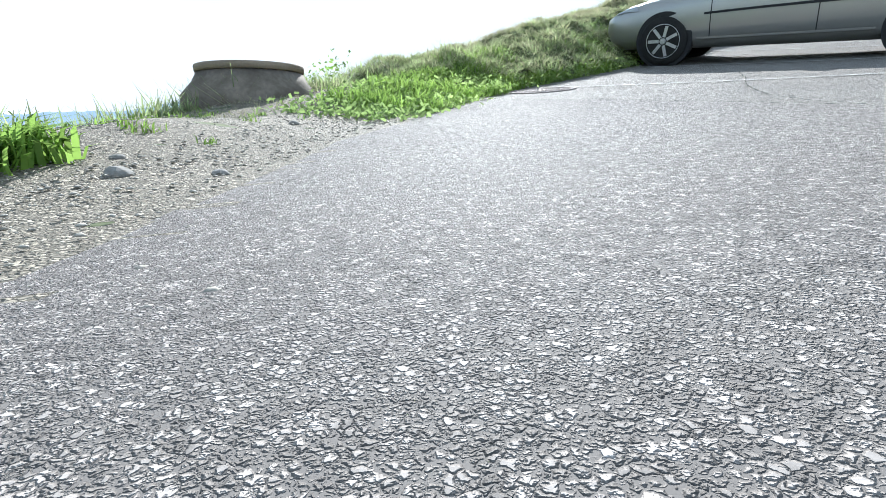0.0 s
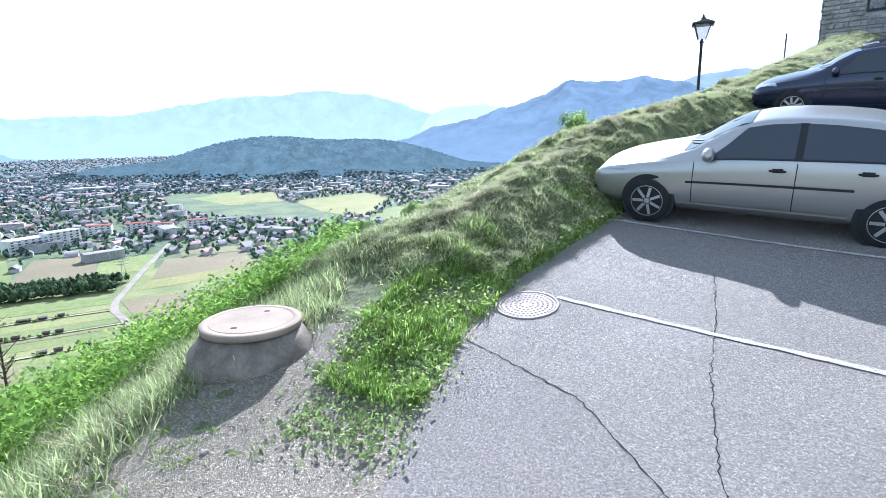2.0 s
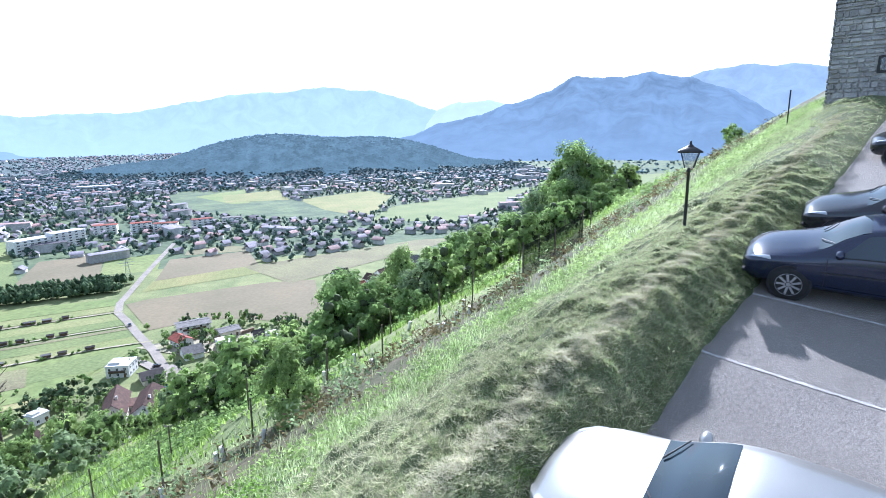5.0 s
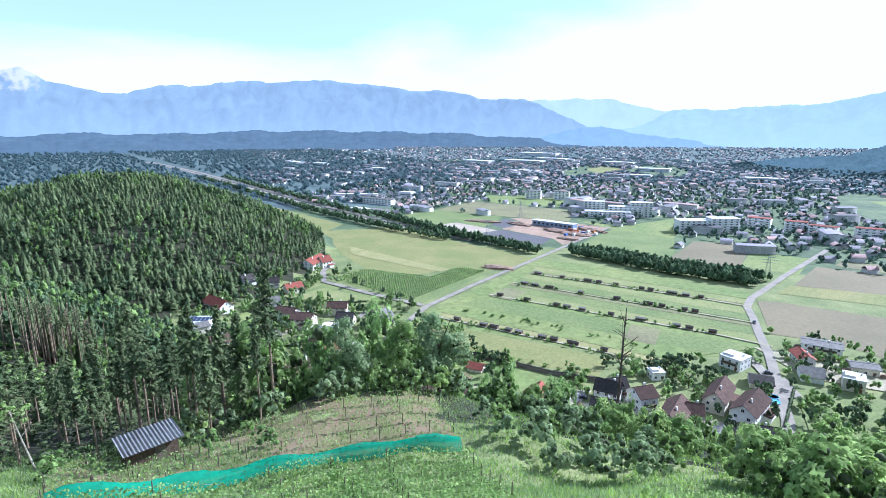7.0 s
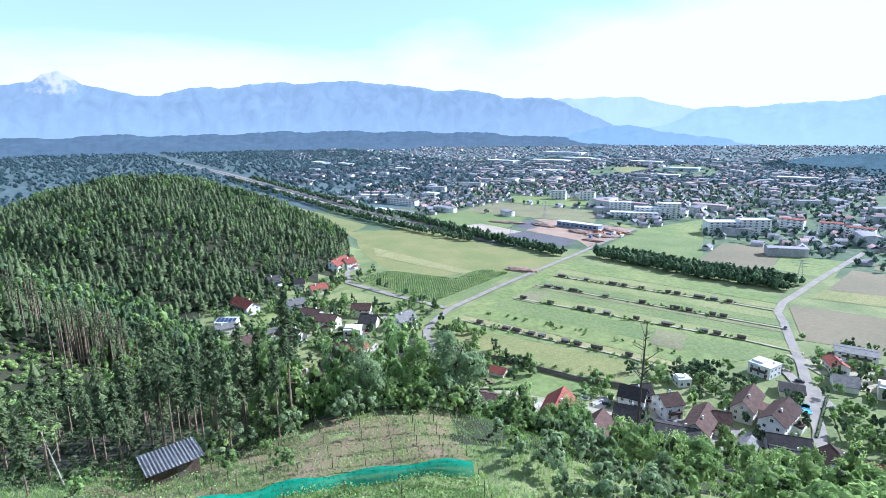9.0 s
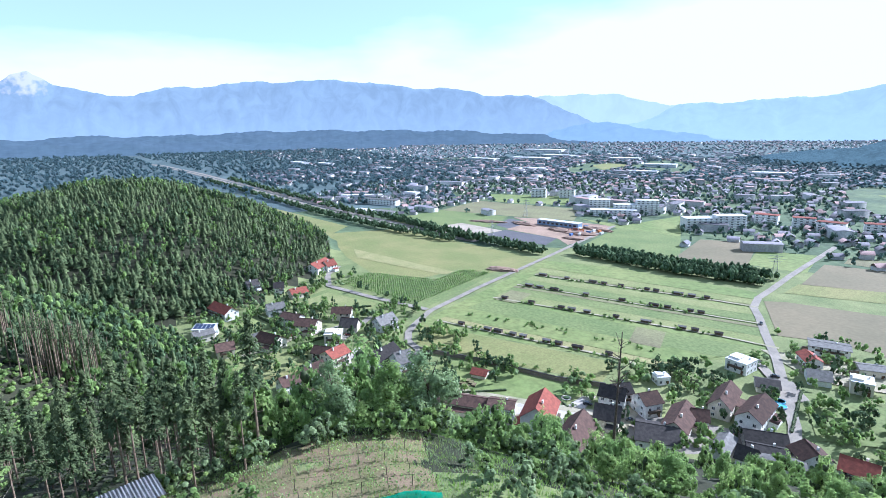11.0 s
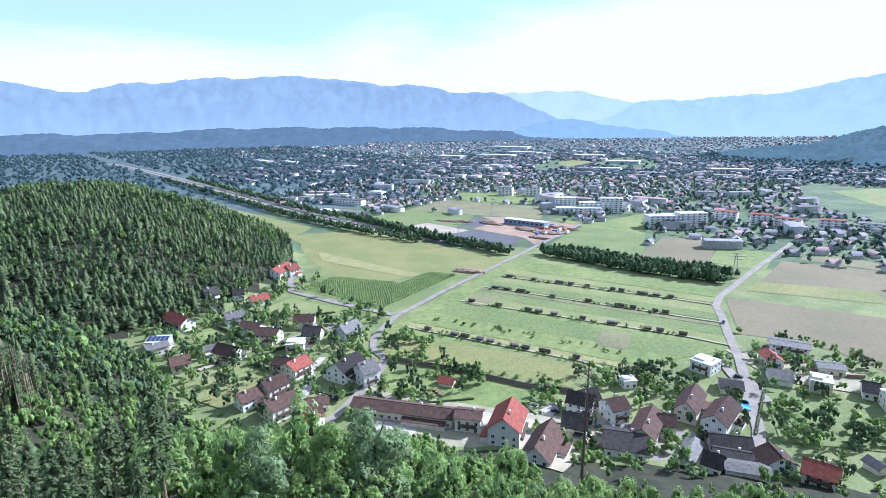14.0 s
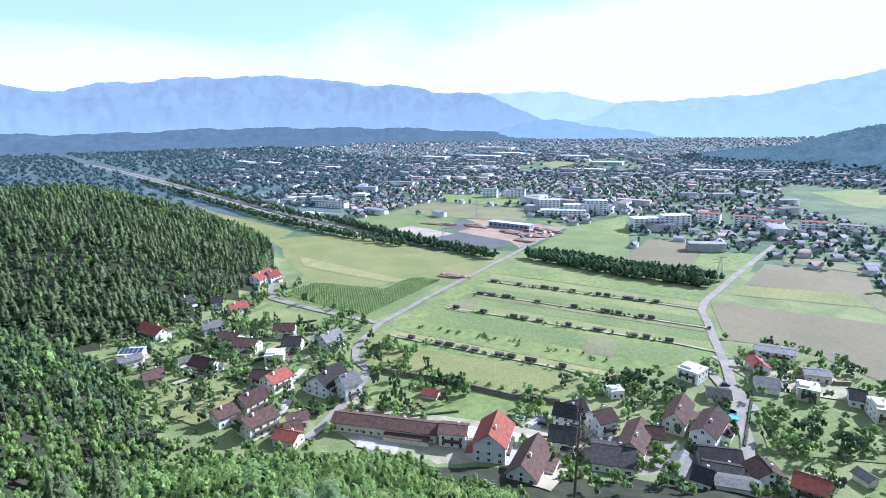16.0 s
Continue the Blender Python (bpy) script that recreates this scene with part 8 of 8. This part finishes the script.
blades("cut_hay", gx2[half:], gy2[half:], 0.04, 0.13, 0.006, M_HAY, "dry cut grass lying in drifts on the bank", 4, 0.06, 2.2, 3, lift=0.01, plain=True, clump=0.8, drift=1.0)
turf = np.random.RandomState(24)
tu, tv = np.abs(turf.uniform(0.02, 3.0, 46000)), turf.uniform(-3.5, 17, 46000)
tx, ty = uv_place(tu, tv)
near_bank = edge_distance(tx, ty)[0]
near_bank = (near_bank > 0.02) & (near_bank < 3.1) & (ty > 6.2) & (lattice(tx, ty, 0.13, 6) > 0.22)
tx, ty = tx[near_bank], ty[near_bank]
cutter = len(tx) * 2 // 5
blades("mown_turf", tx[:cutter], ty[:cutter], 0.03, 0.1, 0.0045, M_TALL, "dense short mown turf on the bank", 5, 0.03, 1.3, 24, plain=True, clump=0.6, drift=1.0)
blades("mown_turf", tx[cutter:], ty[cutter:], 0.03, 0.09, 0.004, M_HAY, "dry stubble in the mown turf of the bank", 5, 0.035, 1.8, 25, plain=True, clump=0.6, drift=1.0)
trod = np.random.RandomState(22)
hx2, hy2 = uv_place(1.32 + trod.normal(size=9000) * 0.13, trod.uniform(-2.5, 26, 9000))
hx2 = hx2 + 0.1 * np.sin(hy2 * 1.3)
blades("trodden_hay", hx2, hy2, 0.03, 0.08, 0.004, M_STRAW, "pale trodden hay along the crest of the bank", 5, 0.06, 2.2, 22, lift=0.045, plain=True, drift=1.0)
gx3, gy3 = strewn(42000, (-22, 3, 30, 46), lambda u, ey, x, y, q: (u > 4.0) & (u < 17) & (ey > 5) & (q < np.where(u < 7.6, 1.0, np.where(u < 12.5, 0.16, 0.4))) & (patchy(x, y, 1.6) > -0.75), 4)
blades("tall_grass", gx3, gy3, 0.14, 0.38, 0.011, M_TALL, "tall pale green grass on the slope", 4, 0.1, 0.6, 4, clump=0.5, plain=True)
pale_x, pale_y = strewn(60000, (-14, 5, 26, 42), lambda u, ey, x, y, q: (u > 2.9 + 0.4 * np.sin(x * 0.9)) & (u < 6.6) & (ey > 7) & (patchy(x, y, 0.8) > -0.7), 71)
blades("pale_meadow", pale_x, pale_y, 0.1, 0.3, 0.009, M_PALEGRASS, "bright pale meadow grass along the top of the slope", 4, 0.08, 0.7, 71, plain=True, clump=0.6)
gx4, gy4 = strewn(40000, (-60, -14, 26, 56), lambda u, ey, x, y, q: (u > 15) & (u < 56) & ((x > -36) | (y > 34)) & (patchy(x, y, 2.4) > -0.5), 5)
blades("rough_grass", gx4[::3], gy4[::3], 0.25, 0.6, 0.04, M_GRASS, "rough grass and weeds of the hillside", 4, 0.25, 0.6, 5, plain=True)
gx6, gy6 = strewn(42000, (-8, -3, 1.6, 9.5), lambda u, ey, x, y, q: (u > np.where(ey < 5.6, 1.6 + 0.3 * np.sin(y * 2.1), 0.75)) & (u < 7) & (ey < 7.5) & (q < np.where(u < 4.5, 1.0, 0.4)) & (patchy(x, y, 0.6) > -0.9), 6)
blades("verge_grass", gx6[::2], gy6[::2], 0.06, 0.24, 0.008, M_TALL, "thin grass beyond the gravel verge", 4, 0.05, 0.8, 6, plain=True, clump=0.8)
blades("verge_hay", gx6[1::2], gy6[1::2], 0.05, 0.2, 0.006, M_HAY, "dry straw-coloured grass beyond the verge", 4, 0.06, 1.4, 61, plain=True, clump=0.8)


def weeds(name, xs, ys, low, high, leaf, mat, label, seed, per=16):
    """Leafy stalks, joined."""
    r = np.random.RandomState(seed)
    n = len(xs)
    h = np.repeat(r.uniform(low, high, n), per)
    t = r.uniform(0.1, 1, n * per)
    c = np.stack([np.repeat(xs, per) + r.normal(size=n * per) * 0.09, np.repeat(ys, per) + r.normal(size=n * per) * 0.09, np.repeat(land(xs, ys), per) + h * t], -1)
    out = random_units(r, n * per) * [1, 1, 0.4] + [0, 0, 0.7]
    out /= np.linalg.norm(out, axis=1, keepdims=True)
    side = np.cross(out, random_units(r, n * per))
    side /= np.linalg.norm(side, axis=1, keepdims=True)
    s = leaf * r.uniform(0.6, 1.3, size=(n * per, 1))
    v, f = quads(c, side * s * 0.5, np.cross(side, out) * s)
    return tagged(raw_mesh(name, v, f, mat, kind="stuff"), label, "weeds")


wx1, wy1 = strewn(9000, (-9, 2.0, 2, 13), lambda u, ey, x, y, q: (u > 3.3 + 0.4 * np.sin(x * 1.7)) & (u < 6.0) & (y > 2) & (y < 11) & (x < -1.0) & (q < 0.7), 8)
weeds("nettles", wx1, wy1, 0.3, 0.8, 0.026, M_NETTLE, "bright green leafy weeds behind the well", 8, 26)
wx2, wy2 = strewn(9000, (-30, 8, 30, 50), lambda u, ey, x, y, q: (u > 13) & (u < 30) & (patchy(x, y, 3.1) > 0.25), 9)
weeds("hillside_weeds", wx2, wy2, 0.3, 1.0, 0.08, M_LEAF, "green weeds and brambles on the slope", 9)
wx3, wy3 = strewn(420, (-1.33, 1.14, -0.78, 1.7), lambda u, ey, x, y, q: np.hypot(x + 1.05, y - 1.43) < 0.09 + 0.08 * q, 10)
blades("verge_weeds", wx3, wy3, 0.05, 0.17, 0.008, M_GRASS, "small bright leafy weed on the gravel verge", 5, 0.025, 1.2, 10)
wx4, wy4 = strewn(9000, (-2.6, -2, 1.0, 5.0), lambda u, ey, x, y, q: (u > 0.2) & (u < 2.2) & (patchy(x + 3, y, 0.22) > 0.75 - 0.35 * u), 11)
blades("verge_tufts", wx4, wy4, 0.015, 0.06, 0.004, M_GRASS, "small grass tufts in the gravel", 6, 0.02, 0.8, 11)

hx5, hy5 = strewn(30000, (-22, 3, 30, 46), lambda u, ey, x, y, q: (u > 3.9) & (u < 7.3) & (ey > 5.5) & (patchy(x, y, 0.9) > -0.25), 31)
weeds("meadow_herbs", hx5, hy5, 0.1, 0.38, 0.034, M_LEAF2, "lush bright herbs along the top of the slope", 31, 12)
hx6, hy6 = strewn(6000, (-22, 3, 30, 46), lambda u, ey, x, y, q: (u > 7.6) & (u < 13) & (ey > 5) & (patchy(x, y, 1.1) > -0.3), 32)
weeds("withered_weeds", hx6, hy6, 0.15, 0.8, 0.05, M_DRY, "withered brown weeds on the slope", 32, 12)
hx7, hy7 = strewn(5000, (-22, 3, 30, 46), lambda u, ey, x, y, q: (u > 7.6) & (u < 13.5) & (ey > 5) & (patchy(x + 9, y, 1.3) > 0.05), 33)
weeds("slope_weeds", hx7, hy7, 0.2, 0.9, 0.06, M_LEAF3, "grey-green thistles and weeds on the slope", 33, 12)
cx5, cy5 = strewn(8000, (-2.5, 2.8, 3.5, 9.5), lambda u, ey, x, y, q: (u > 0.0) & (u < 0.9 + 0.12 * (ey - 3.5)) & (ey > 3.3) & (ey < 8.5) & (patchy(x, y, 0.25) > -0.3), 34)
weeds("clover", cx5, cy5, 0.03, 0.11, 0.016, M_LEAF2, "low clover among the grass by the asphalt", 34, 8)

dx5, dy5 = strewn(11000, (-4, -2.5, 1, 6), lambda u, ey, x, y, q: (u > 0.9 + 0.3 * np.sin(y * 3)) & (u < 2.6) & (ey < 6) & (q < (u - 0.6) * 0.7), 41)
blades("dry_verge_grass", dx5, dy5, 0.02, 0.09, 0.004, M_HAY, "short dry grass on the trodden verge", 5, 0.04, 1.6, 41, plain=True)

# ---- gravel verge ----
nv, nu = 150, 26
ts = np.linspace(0, 1, nv)
ex0 = np.interp(ts, np.linspace(0, 1, 9), [-8, -1.6, -0.45, -0.35, 0.0, 0.3, 0.55, 0.95, 1.3])
ey0 = np.interp(ts, np.linspace(0, 1, 9), [-8, -1.6, 0.5, 2.4, 3.6, 4.3, 5.0, 5.7, 6.25])
tx, ty = np.gradient(ex0), np.gradient(ey0)
tl = np.hypot(tx, ty)
nx0, ny0 = -ty / tl, tx / tl
reach = (1.9 + 0.25 * np.sin(ts * 31) + 0.15 * np.sin(ts * 77)) * np.interp(ts, [0, 0.6, 0.78, 1], [1, 1, 0.5, 0.2])
us = np.linspace(-0.05, 1, nu)
mx = ex0[:, None] + nx0[:, None] * us * reach[:, None]
my = ey0[:, None] + ny0[:, None] * us * reach[:, None]
mz = land(mx, my) + 0.004 + 0.004 * ripple(mx, my, 0.11, 0.5)
mz[:, :2] = lot_height(mx[:, :2], my[:, :2]) + 0.004
mz[:, -1] -= 0.06
i, j = np.meshgrid(np.arange(nv - 1), np.arange(nu - 1), indexing="ij")
mf = np.stack([i * nu + j, (i + 1) * nu + j, (i + 1) * nu + j + 1, i * nu + j + 1], -1).reshape(-1, 4)
verge = raw_mesh("verge", np.stack([mx, my, mz], -1).reshape(-1, 3), mf[:, ::-1], M_MUD, smooth=True, kind="structure")
tagged(verge, "trodden brown gravel verge beside the asphalt", "verge")


def stones(name, xs, ys, low, high, mat, label, seed, on_lot=False):
    r = np.random.RandomState(seed)
    n = len(xs)
    base = np.array([(1, 0, 0), (0.4, 0.9, 0), (-0.6, 0.8, 0), (-1, -0.1, 0), (-0.3, -0.9, 0), (0.6, -0.8, 0), (0.3, 0.2, 0.75), (-0.4, 0, 0.7), (0, 0, -0.5)])
    faces = np.array([(0, 1, 6), (1, 2, 6), (2, 7, 6), (2, 3, 7), (3, 4, 7), (4, 5, 7), (5, 6, 7), (5, 0, 6), (1, 0, 8), (2, 1, 8), (3, 2, 8), (4, 3, 8), (5, 4, 8), (0, 5, 8)])
    s = (low + (high - low) * r.uniform(0, 1, n) ** 2.0)[:, None, None]
    v = base[None] * r.uniform(0.7, 1.3, size=(n, 9, 1)) * s
    a = r.uniform(0, 6.28, n)[:, None]
    x = v[..., 0] * np.cos(a) - v[..., 1] * np.sin(a) + xs[:, None]
    y = v[..., 0] * np.sin(a) + v[..., 1] * np.cos(a) + ys[:, None]
    z0 = lot_height(xs, ys) + 0.002 if on_lot else land(xs, ys) + 0.01
    z = v[..., 2] * 0.6 + (z0 + s[:, 0, 0] * 0.12)[:, None]
    f = faces[None] + (np.arange(n) * 9)[:, None, None]
    return tagged(raw_mesh(name, np.stack([x, y, z], -1).reshape(-1, 3), f.reshape(-1, 3), mat, kind="stuff"), label, "stones")


px, py = strewn(24000, (-2.6, -1.0, 1, 6), lambda u, ey, x, y, q: (u > -0.05) & (u < 1.9) & (q < np.where(u < 0.4, 1.0, 0.55)), 12)
stones("gravel", px, py, 0.0025, 0.0095, M_STONE, "loose grey gravel on the verge", 12)
qx, qy = strewn(2500, (-1.2, -1, 3, 6), lambda u, ey, x, y, q: (u < 0) & (u > -0.5) & (q < 0.5), 13)
stones("grit", qx, qy, 0.003, 0.009, M_STONE, "scattered grit on the asphalt edge", 13, True)
cx, cy = strewn(26000, (-0.7, 0.2, 1.1, 1.5), lambda u, ey, x, y, q: (u < -0.01) & (np.abs(x - 0.02) < 0.9 * y + 0.05) & (q < 1.0 - 0.5 * (y - 0.3)), 14)
stones("stone_chippings", cx, cy, 0.0018, 0.0046, M_CHIP, "pale stone chippings standing out of worn asphalt", 14, True)
rng = random.Random(15)
for k in range(8):
    x, y = rng.uniform(-1.6, -0.5), rng.uniform(0.6, 4.0)
    bm = bmesh.new()
    bmesh.ops.create_icosphere(bm, subdivisions=2, radius=rng.uniform(0.015, 0.034))
    for v in bm.verts:
        v.co = v.co * (1 + 0.3 * noise.noise(v.co * 30 + Vector((k, 0, 0))))
        v.co.z *= 0.6
    me = bpy.data.meshes.new("rock")
    bm.to_mesh(me)
    bm.free()
    me.materials.append(M_ROCK)
    rock = new("rock", me)
    rock.location = (x, y, height(x, y) + 0.006)
    tagged(rock, "grey weathered rock lying in the gravel", "rock", "rocks on the verge")

def strand_bm(points, r):
    """One wire running through all its places."""
    bm, rings = bmesh.new(), []
    for x, y, z in points:
        rings.append([bm.verts.new((x + r * dx, y + r * dx, z + r * dz)) for dx, dz in ((1, -0.6), (-1, -0.6), (0, 1))])
    for a, b in zip(rings, rings[1:]):
        for k in range(3):
            bm.faces.new((a[k], a[(k + 1) % 3], b[(k + 1) % 3], b[k]))
    return bm


# ---- vineyard, netting and hut below ----
ROWLINE = [(-32.6, -1.5), (-33.4, 3.5), (-35.0, 10.5), (-35.3, 15.5), (-34.2, 20.0), (-32.2, 26.0)]


def row_points(offset, step):
    pts = finer(ROWLINE, step)
    out = []
    for k, (x, y) in enumerate(pts):
        a, b = pts[max(k - 1, 0)], pts[min(k + 1, len(pts) - 1)]
        d = math.hypot(b[0] - a[0], b[1] - a[1])
        out.append((x - (b[1] - a[1]) / d * offset, y + (b[0] - a[0]) / d * offset))
    return out


for n, offset in enumerate((-13.5, -11.2, -9.0, -6.8, -4.6, -2.4, 2.8, 5.0, 7.4, 9.8, 12.4, 15.0, 17.6)):
    row = thing("vine_row", Matrix(), "row of young vines on wooden stakes" if offset < 0 else "row of low vines on bare brown soil", "vine row", "vineyard rows")
    for x, y in row_points(offset, 4.2 if offset < 0 else 1.7):
        z = height(x, y)
        part("stake", rod_bm((x, y, z - 0.3), (x, y, z + (1.5 if offset < 0 else 1.15)), 0.035), M_POST, row)
    pts = np.array(row_points(offset, 0.28))
    r = np.random.RandomState(200 + n)
    m = len(pts) * 16
    sel = pts[r.randint(0, len(pts), m)]
    c = np.stack([sel[:, 0] + r.normal(size=m) * 0.16, sel[:, 1] + r.normal(size=m) * 0.16, land(sel[:, 0], sel[:, 1]) + r.uniform(0.3, 1.25, m)], -1)
    if offset > 0:
        c = c[::3]
    m = len(c)
    s1 = random_units(r, m)
    s2 = np.cross(s1, random_units(r, m))
    v, f = quads(c, s1 * 0.07, s2 * 0.07)
    raw_mesh("leaves", v, f, M_LEAF, row)
    ends = row_points(offset, 2.0)
    part("wire", strand_bm([(*a, height(*a) + 1.1) for a in ends], 0.008), M_BLACK, row)
vines_x, vines_y = strewn(60000, (-52, -14, -8, 40), lambda u, ey, x, y, q: (u > 18) & (q < np.where(u < 36, 1.0, np.where(u < 47, 0.28, np.where((u < 53) & (y > 20), 0.5, 0.0)))) & (patchy(x, y, 1.9) > -0.7), 51)
some = len(vines_x) // 2
blades("vineyard_grass", vines_x[:some], vines_y[:some], 0.15, 0.5, 0.03, M_LEAF3, "rough grey-green grass between the vine rows", 3, 0.16, 0.7, 51, plain=True, clump=0.5)
blades("vineyard_grass", vines_x[some:], vines_y[some:], 0.12, 0.45, 0.03, M_GRASS, "fresh green grass between the vine rows", 3, 0.16, 0.7, 52, plain=True, clump=0.5)
sx = np.stack([np.array(row_points(o, 0.8)) for o in (1.8, 4, 6.5, 9, 11.5, 14)], 1)
sz = land(sx[..., 0], sx[..., 1]) + 0.06
i, j = np.meshgrid(np.arange(sx.shape[0] - 1), np.arange(5), indexing="ij")
sf = np.stack([i * 6 + j, (i + 1) * 6 + j, (i + 1) * 6 + j + 1, i * 6 + j + 1], -1).reshape(-1, 4)
tagged(raw_mesh("vineyard_soil", np.concatenate([sx, sz[..., None]], -1).reshape(-1, 3), sf, M_VINESOIL, smooth=True, kind="structure"), "bare brown soil between vine rows", "soil")
nl = np.array(row_points(0.0, 0.35))
prof = np.array([(-0.85, 0.05), (-0.6, 0.8), (-0.28, 1.4), (0.0, 1.6), (0.22, 1.42), (0.4, 0.85), (0.55, 0.1)])
across = np.array(row_points(1.0, 0.35)) - nl
wob = np.random.RandomState(4).normal(size=(len(nl), len(prof))) * 0.035
net = np.concatenate([nl[:, None] + across[:, None] * prof[None, :, :1], (np.convolve(np.pad(land(nl[:, 0], nl[:, 1]), 9, mode="edge"), np.ones(19) / 19, "valid")[:, None] + 0.15 + 0.68 * prof[None, :, 1] * (1 + wob) * (0.8 + 0.2 * np.sin(np.arange(len(nl)) * 0.37) + 0.15 * np.sin(np.arange(len(nl)) * 0.11))[:, None])[..., None]], -1)
i, j = np.meshgrid(np.arange(len(nl) - 1), np.arange(len(prof) - 1), indexing="ij")
nf = np.stack([i * 7 + j, (i + 1) * 7 + j, (i + 1) * 7 + j + 1, i * 7 + j + 1], -1).reshape(-1, 4)
netting = raw_mesh("bird_net", net.reshape(-1, 3), nf, M_NET, smooth=True)
tagged(netting, "bright green bird net draped over a vine row", "net")

hutx, huty = -44.0, 3.6
hz = height(hutx, huty)
hut = thing("garden_hut", pose(hutx, huty, hz + 0.15, 0, 0, 106) @ Matrix.Diagonal((0.88, 0.88, 0.88, 1)), "dark wooden hut with a corrugated metal roof", "hut")
for k in range(19):
    w = 4.4 / 19
    for s in (-1, 1):
        part("board", box_bm(w - 0.012, 0.04, 2.3, (-2.2 + (k + 0.5) * w, s * 0.95, 0.85)), M_PLANK, hut)
for k in range(12):
    w = 1.9 / 12
    for s in (-1, 1):
        part("board", box_bm(0.04, w - 0.012, 2.3, (s * 2.2, -0.95 + (k + 0.5) * w, 0.85)), M_PLANK, hut)
bm = bmesh.new()
rows_ = []
for k in range(97):
    x = -2.6 + 5.2 * k / 96
    z = 0.05 * math.cos(k * math.pi / 3)
    rows_.append([bm.verts.new((x, y, zz + z)) for y, zz in ((-1.7, 2.02), (1.7, 2.5))])
for a, b in zip(rows_, rows_[1:]):
    bm.faces.new((a[0], b[0], b[1], a[1])).smooth = True
bmesh.ops.solidify(bm, geom=bm.faces[:], thickness=0.015)
part("roof", bm, M_TIN, hut)
part("door", box_bm(0.9, 0.06, 1.8, (0.6, -1.0, 0.8)), M_POST, hut)

# ---- wire fences on the slope ----
for u, v0, v1 in ((13.5, -6, 30), (18.5, -10, 34)):
    fence = thing("wire_fence", Matrix(), "thin wire fence on wooden posts across the slope", "fence", "slope fences")
    places = [uv_place(u + 0.5 * math.sin(v), v) for v in range(v0, v1, 3)]
    for x, y in places:
        z = height(x, y)
        part("post", rod_bm((x, y, z - 0.3), (x + 0.03, y, z + 1.55), 0.035, 0.03), M_POST, fence)
    for h in (0.5, 1.0, 1.45):
        part("wire", strand_bm([(*a, height(*a) + h) for a in places], 0.005), M_BLACK, fence)
(ax, ay), (bx, by) = uv_place(11.5, 16), uv_place(11.5, 21.5)
shade = thing("shade_net", Matrix(), "dark windbreak net stretched between wooden posts", "net")
panel = [[(ax + (bx - ax) * f, ay + (by - ay) * f, height(ax + (bx - ax) * f, ay + (by - ay) * f) + h) for f in (0, 0.25, 0.5, 0.75, 1)] for h in (0.1, 0.9, 1.75)]
raw_mesh("netting", [p for line in panel for p in line], [(r * 5 + k, r * 5 + k + 1, r * 5 + k + 6, r * 5 + k + 5) for r in range(2) for k in range(4)], M_SHADE, shade, "half-transparent black mesh")
for x, y, z in (panel[0][0], panel[0][2], panel[0][4]):
    part("post", rod_bm((x, y, z - 0.4), (x, y, z + 1.8), 0.05, 0.04), M_POST, shade)
for n, (x, y, lx_, ly_, high) in enumerate(((-51.8, -7.3, -2.6, -1.6, 6.0), (-44.4, -3.9, -2.4, -1.8, 5.6), (-46.0, -8.5, 1.4, -1.5, 6.4), (-55.0, -9.0, -0.9, 1.8, 8.0))):
    birch = thing("birch", pose(x, y, height(x, y)), "thin leaning birch with a pale stem and sparse leaves", "tree", "young birches")
    part("trunk", rod_bm((0, 0, -0.4), (lx_, ly_, high), 0.085, 0.03, 6), M_PALESTEM, birch)
    limbs = bmesh.new()
    for k in range(7):
        f = 0.35 + 0.09 * k
        rod_bm((lx_ * f, ly_ * f, high * f), (lx_ * f + math.cos(k * 2.4) * 1.1, ly_ * f + math.sin(k * 2.4) * 1.1, high * f + 0.8), 0.03, 0.01, 4, limbs)
    part("branch", limbs, M_PALESTEM, birch)
    v, f = leaf_cloud(400 + n, 8, 34, 420, 0.1, 1.5, 1.7, high * 0.86)
    v[:, 0] += lx_ * 0.8
    v[:, 1] += ly_ * 0.8
    raw_mesh("crown", v, f, M_LEAF, birch, inner=np.arange(len(f)) < 160)
rng = random.Random(18)
for k in range(16):
    x, y = uv_place(rng.uniform(10, 20), rng.uniform(-4, 18))
    g = thing("tree_guard", pose(x, y, height(x, y) - 0.05, rng.uniform(-12, 12), rng.uniform(-12, 12)), "pale plastic tree guard on the slope", "tree guard", "tree guards")
    part("tube", cone_bm(0.07, 0.07, 0.55, segments=10), M_GUARD, g)
    part("stake", rod_bm((0.08, 0, 0), (0.08, 0, 0.8), 0.015), M_POST, g)

# ---- dead tree over the wood ----
dx0, dy0 = -59.0, 74.0
dz0 = height(dx0, dy0)
dead = thing("dead_tree", pose(dx0, dy0, dz0), "bare dead tree with broken grey branches", "tree")
hh = -20.0 - dz0
part("trunk", rod_bm((0, 0, -0.5), (0.4, 0.2, hh), 0.34, 0.07, 8), M_BARK, dead)
rng = random.Random(19)
for k in range(22):
    z = hh * rng.uniform(0.5, 0.98)
    a, l = rng.uniform(0, 6.28), rng.uniform(1.2, 3.6)
    e = Vector((math.cos(a) * l, math.sin(a) * l, z + l * rng.uniform(0.2, 1.0)))
    bm = rod_bm((0.2, 0.1, z), e, 0.08, 0.025, 5)
    for q in range(3):
        f = rng.uniform(0.3, 0.9)
        s = Vector((0.2, 0.1, z)).lerp(e, f)
        rod_bm(s, s + Vector((rng.uniform(-0.9, 0.9), rng.uniform(-0.9, 0.9), rng.uniform(0.1, 0.9))), 0.03, 0.01, 4, bm)
    part("branch", bm, M_BARK, dead)
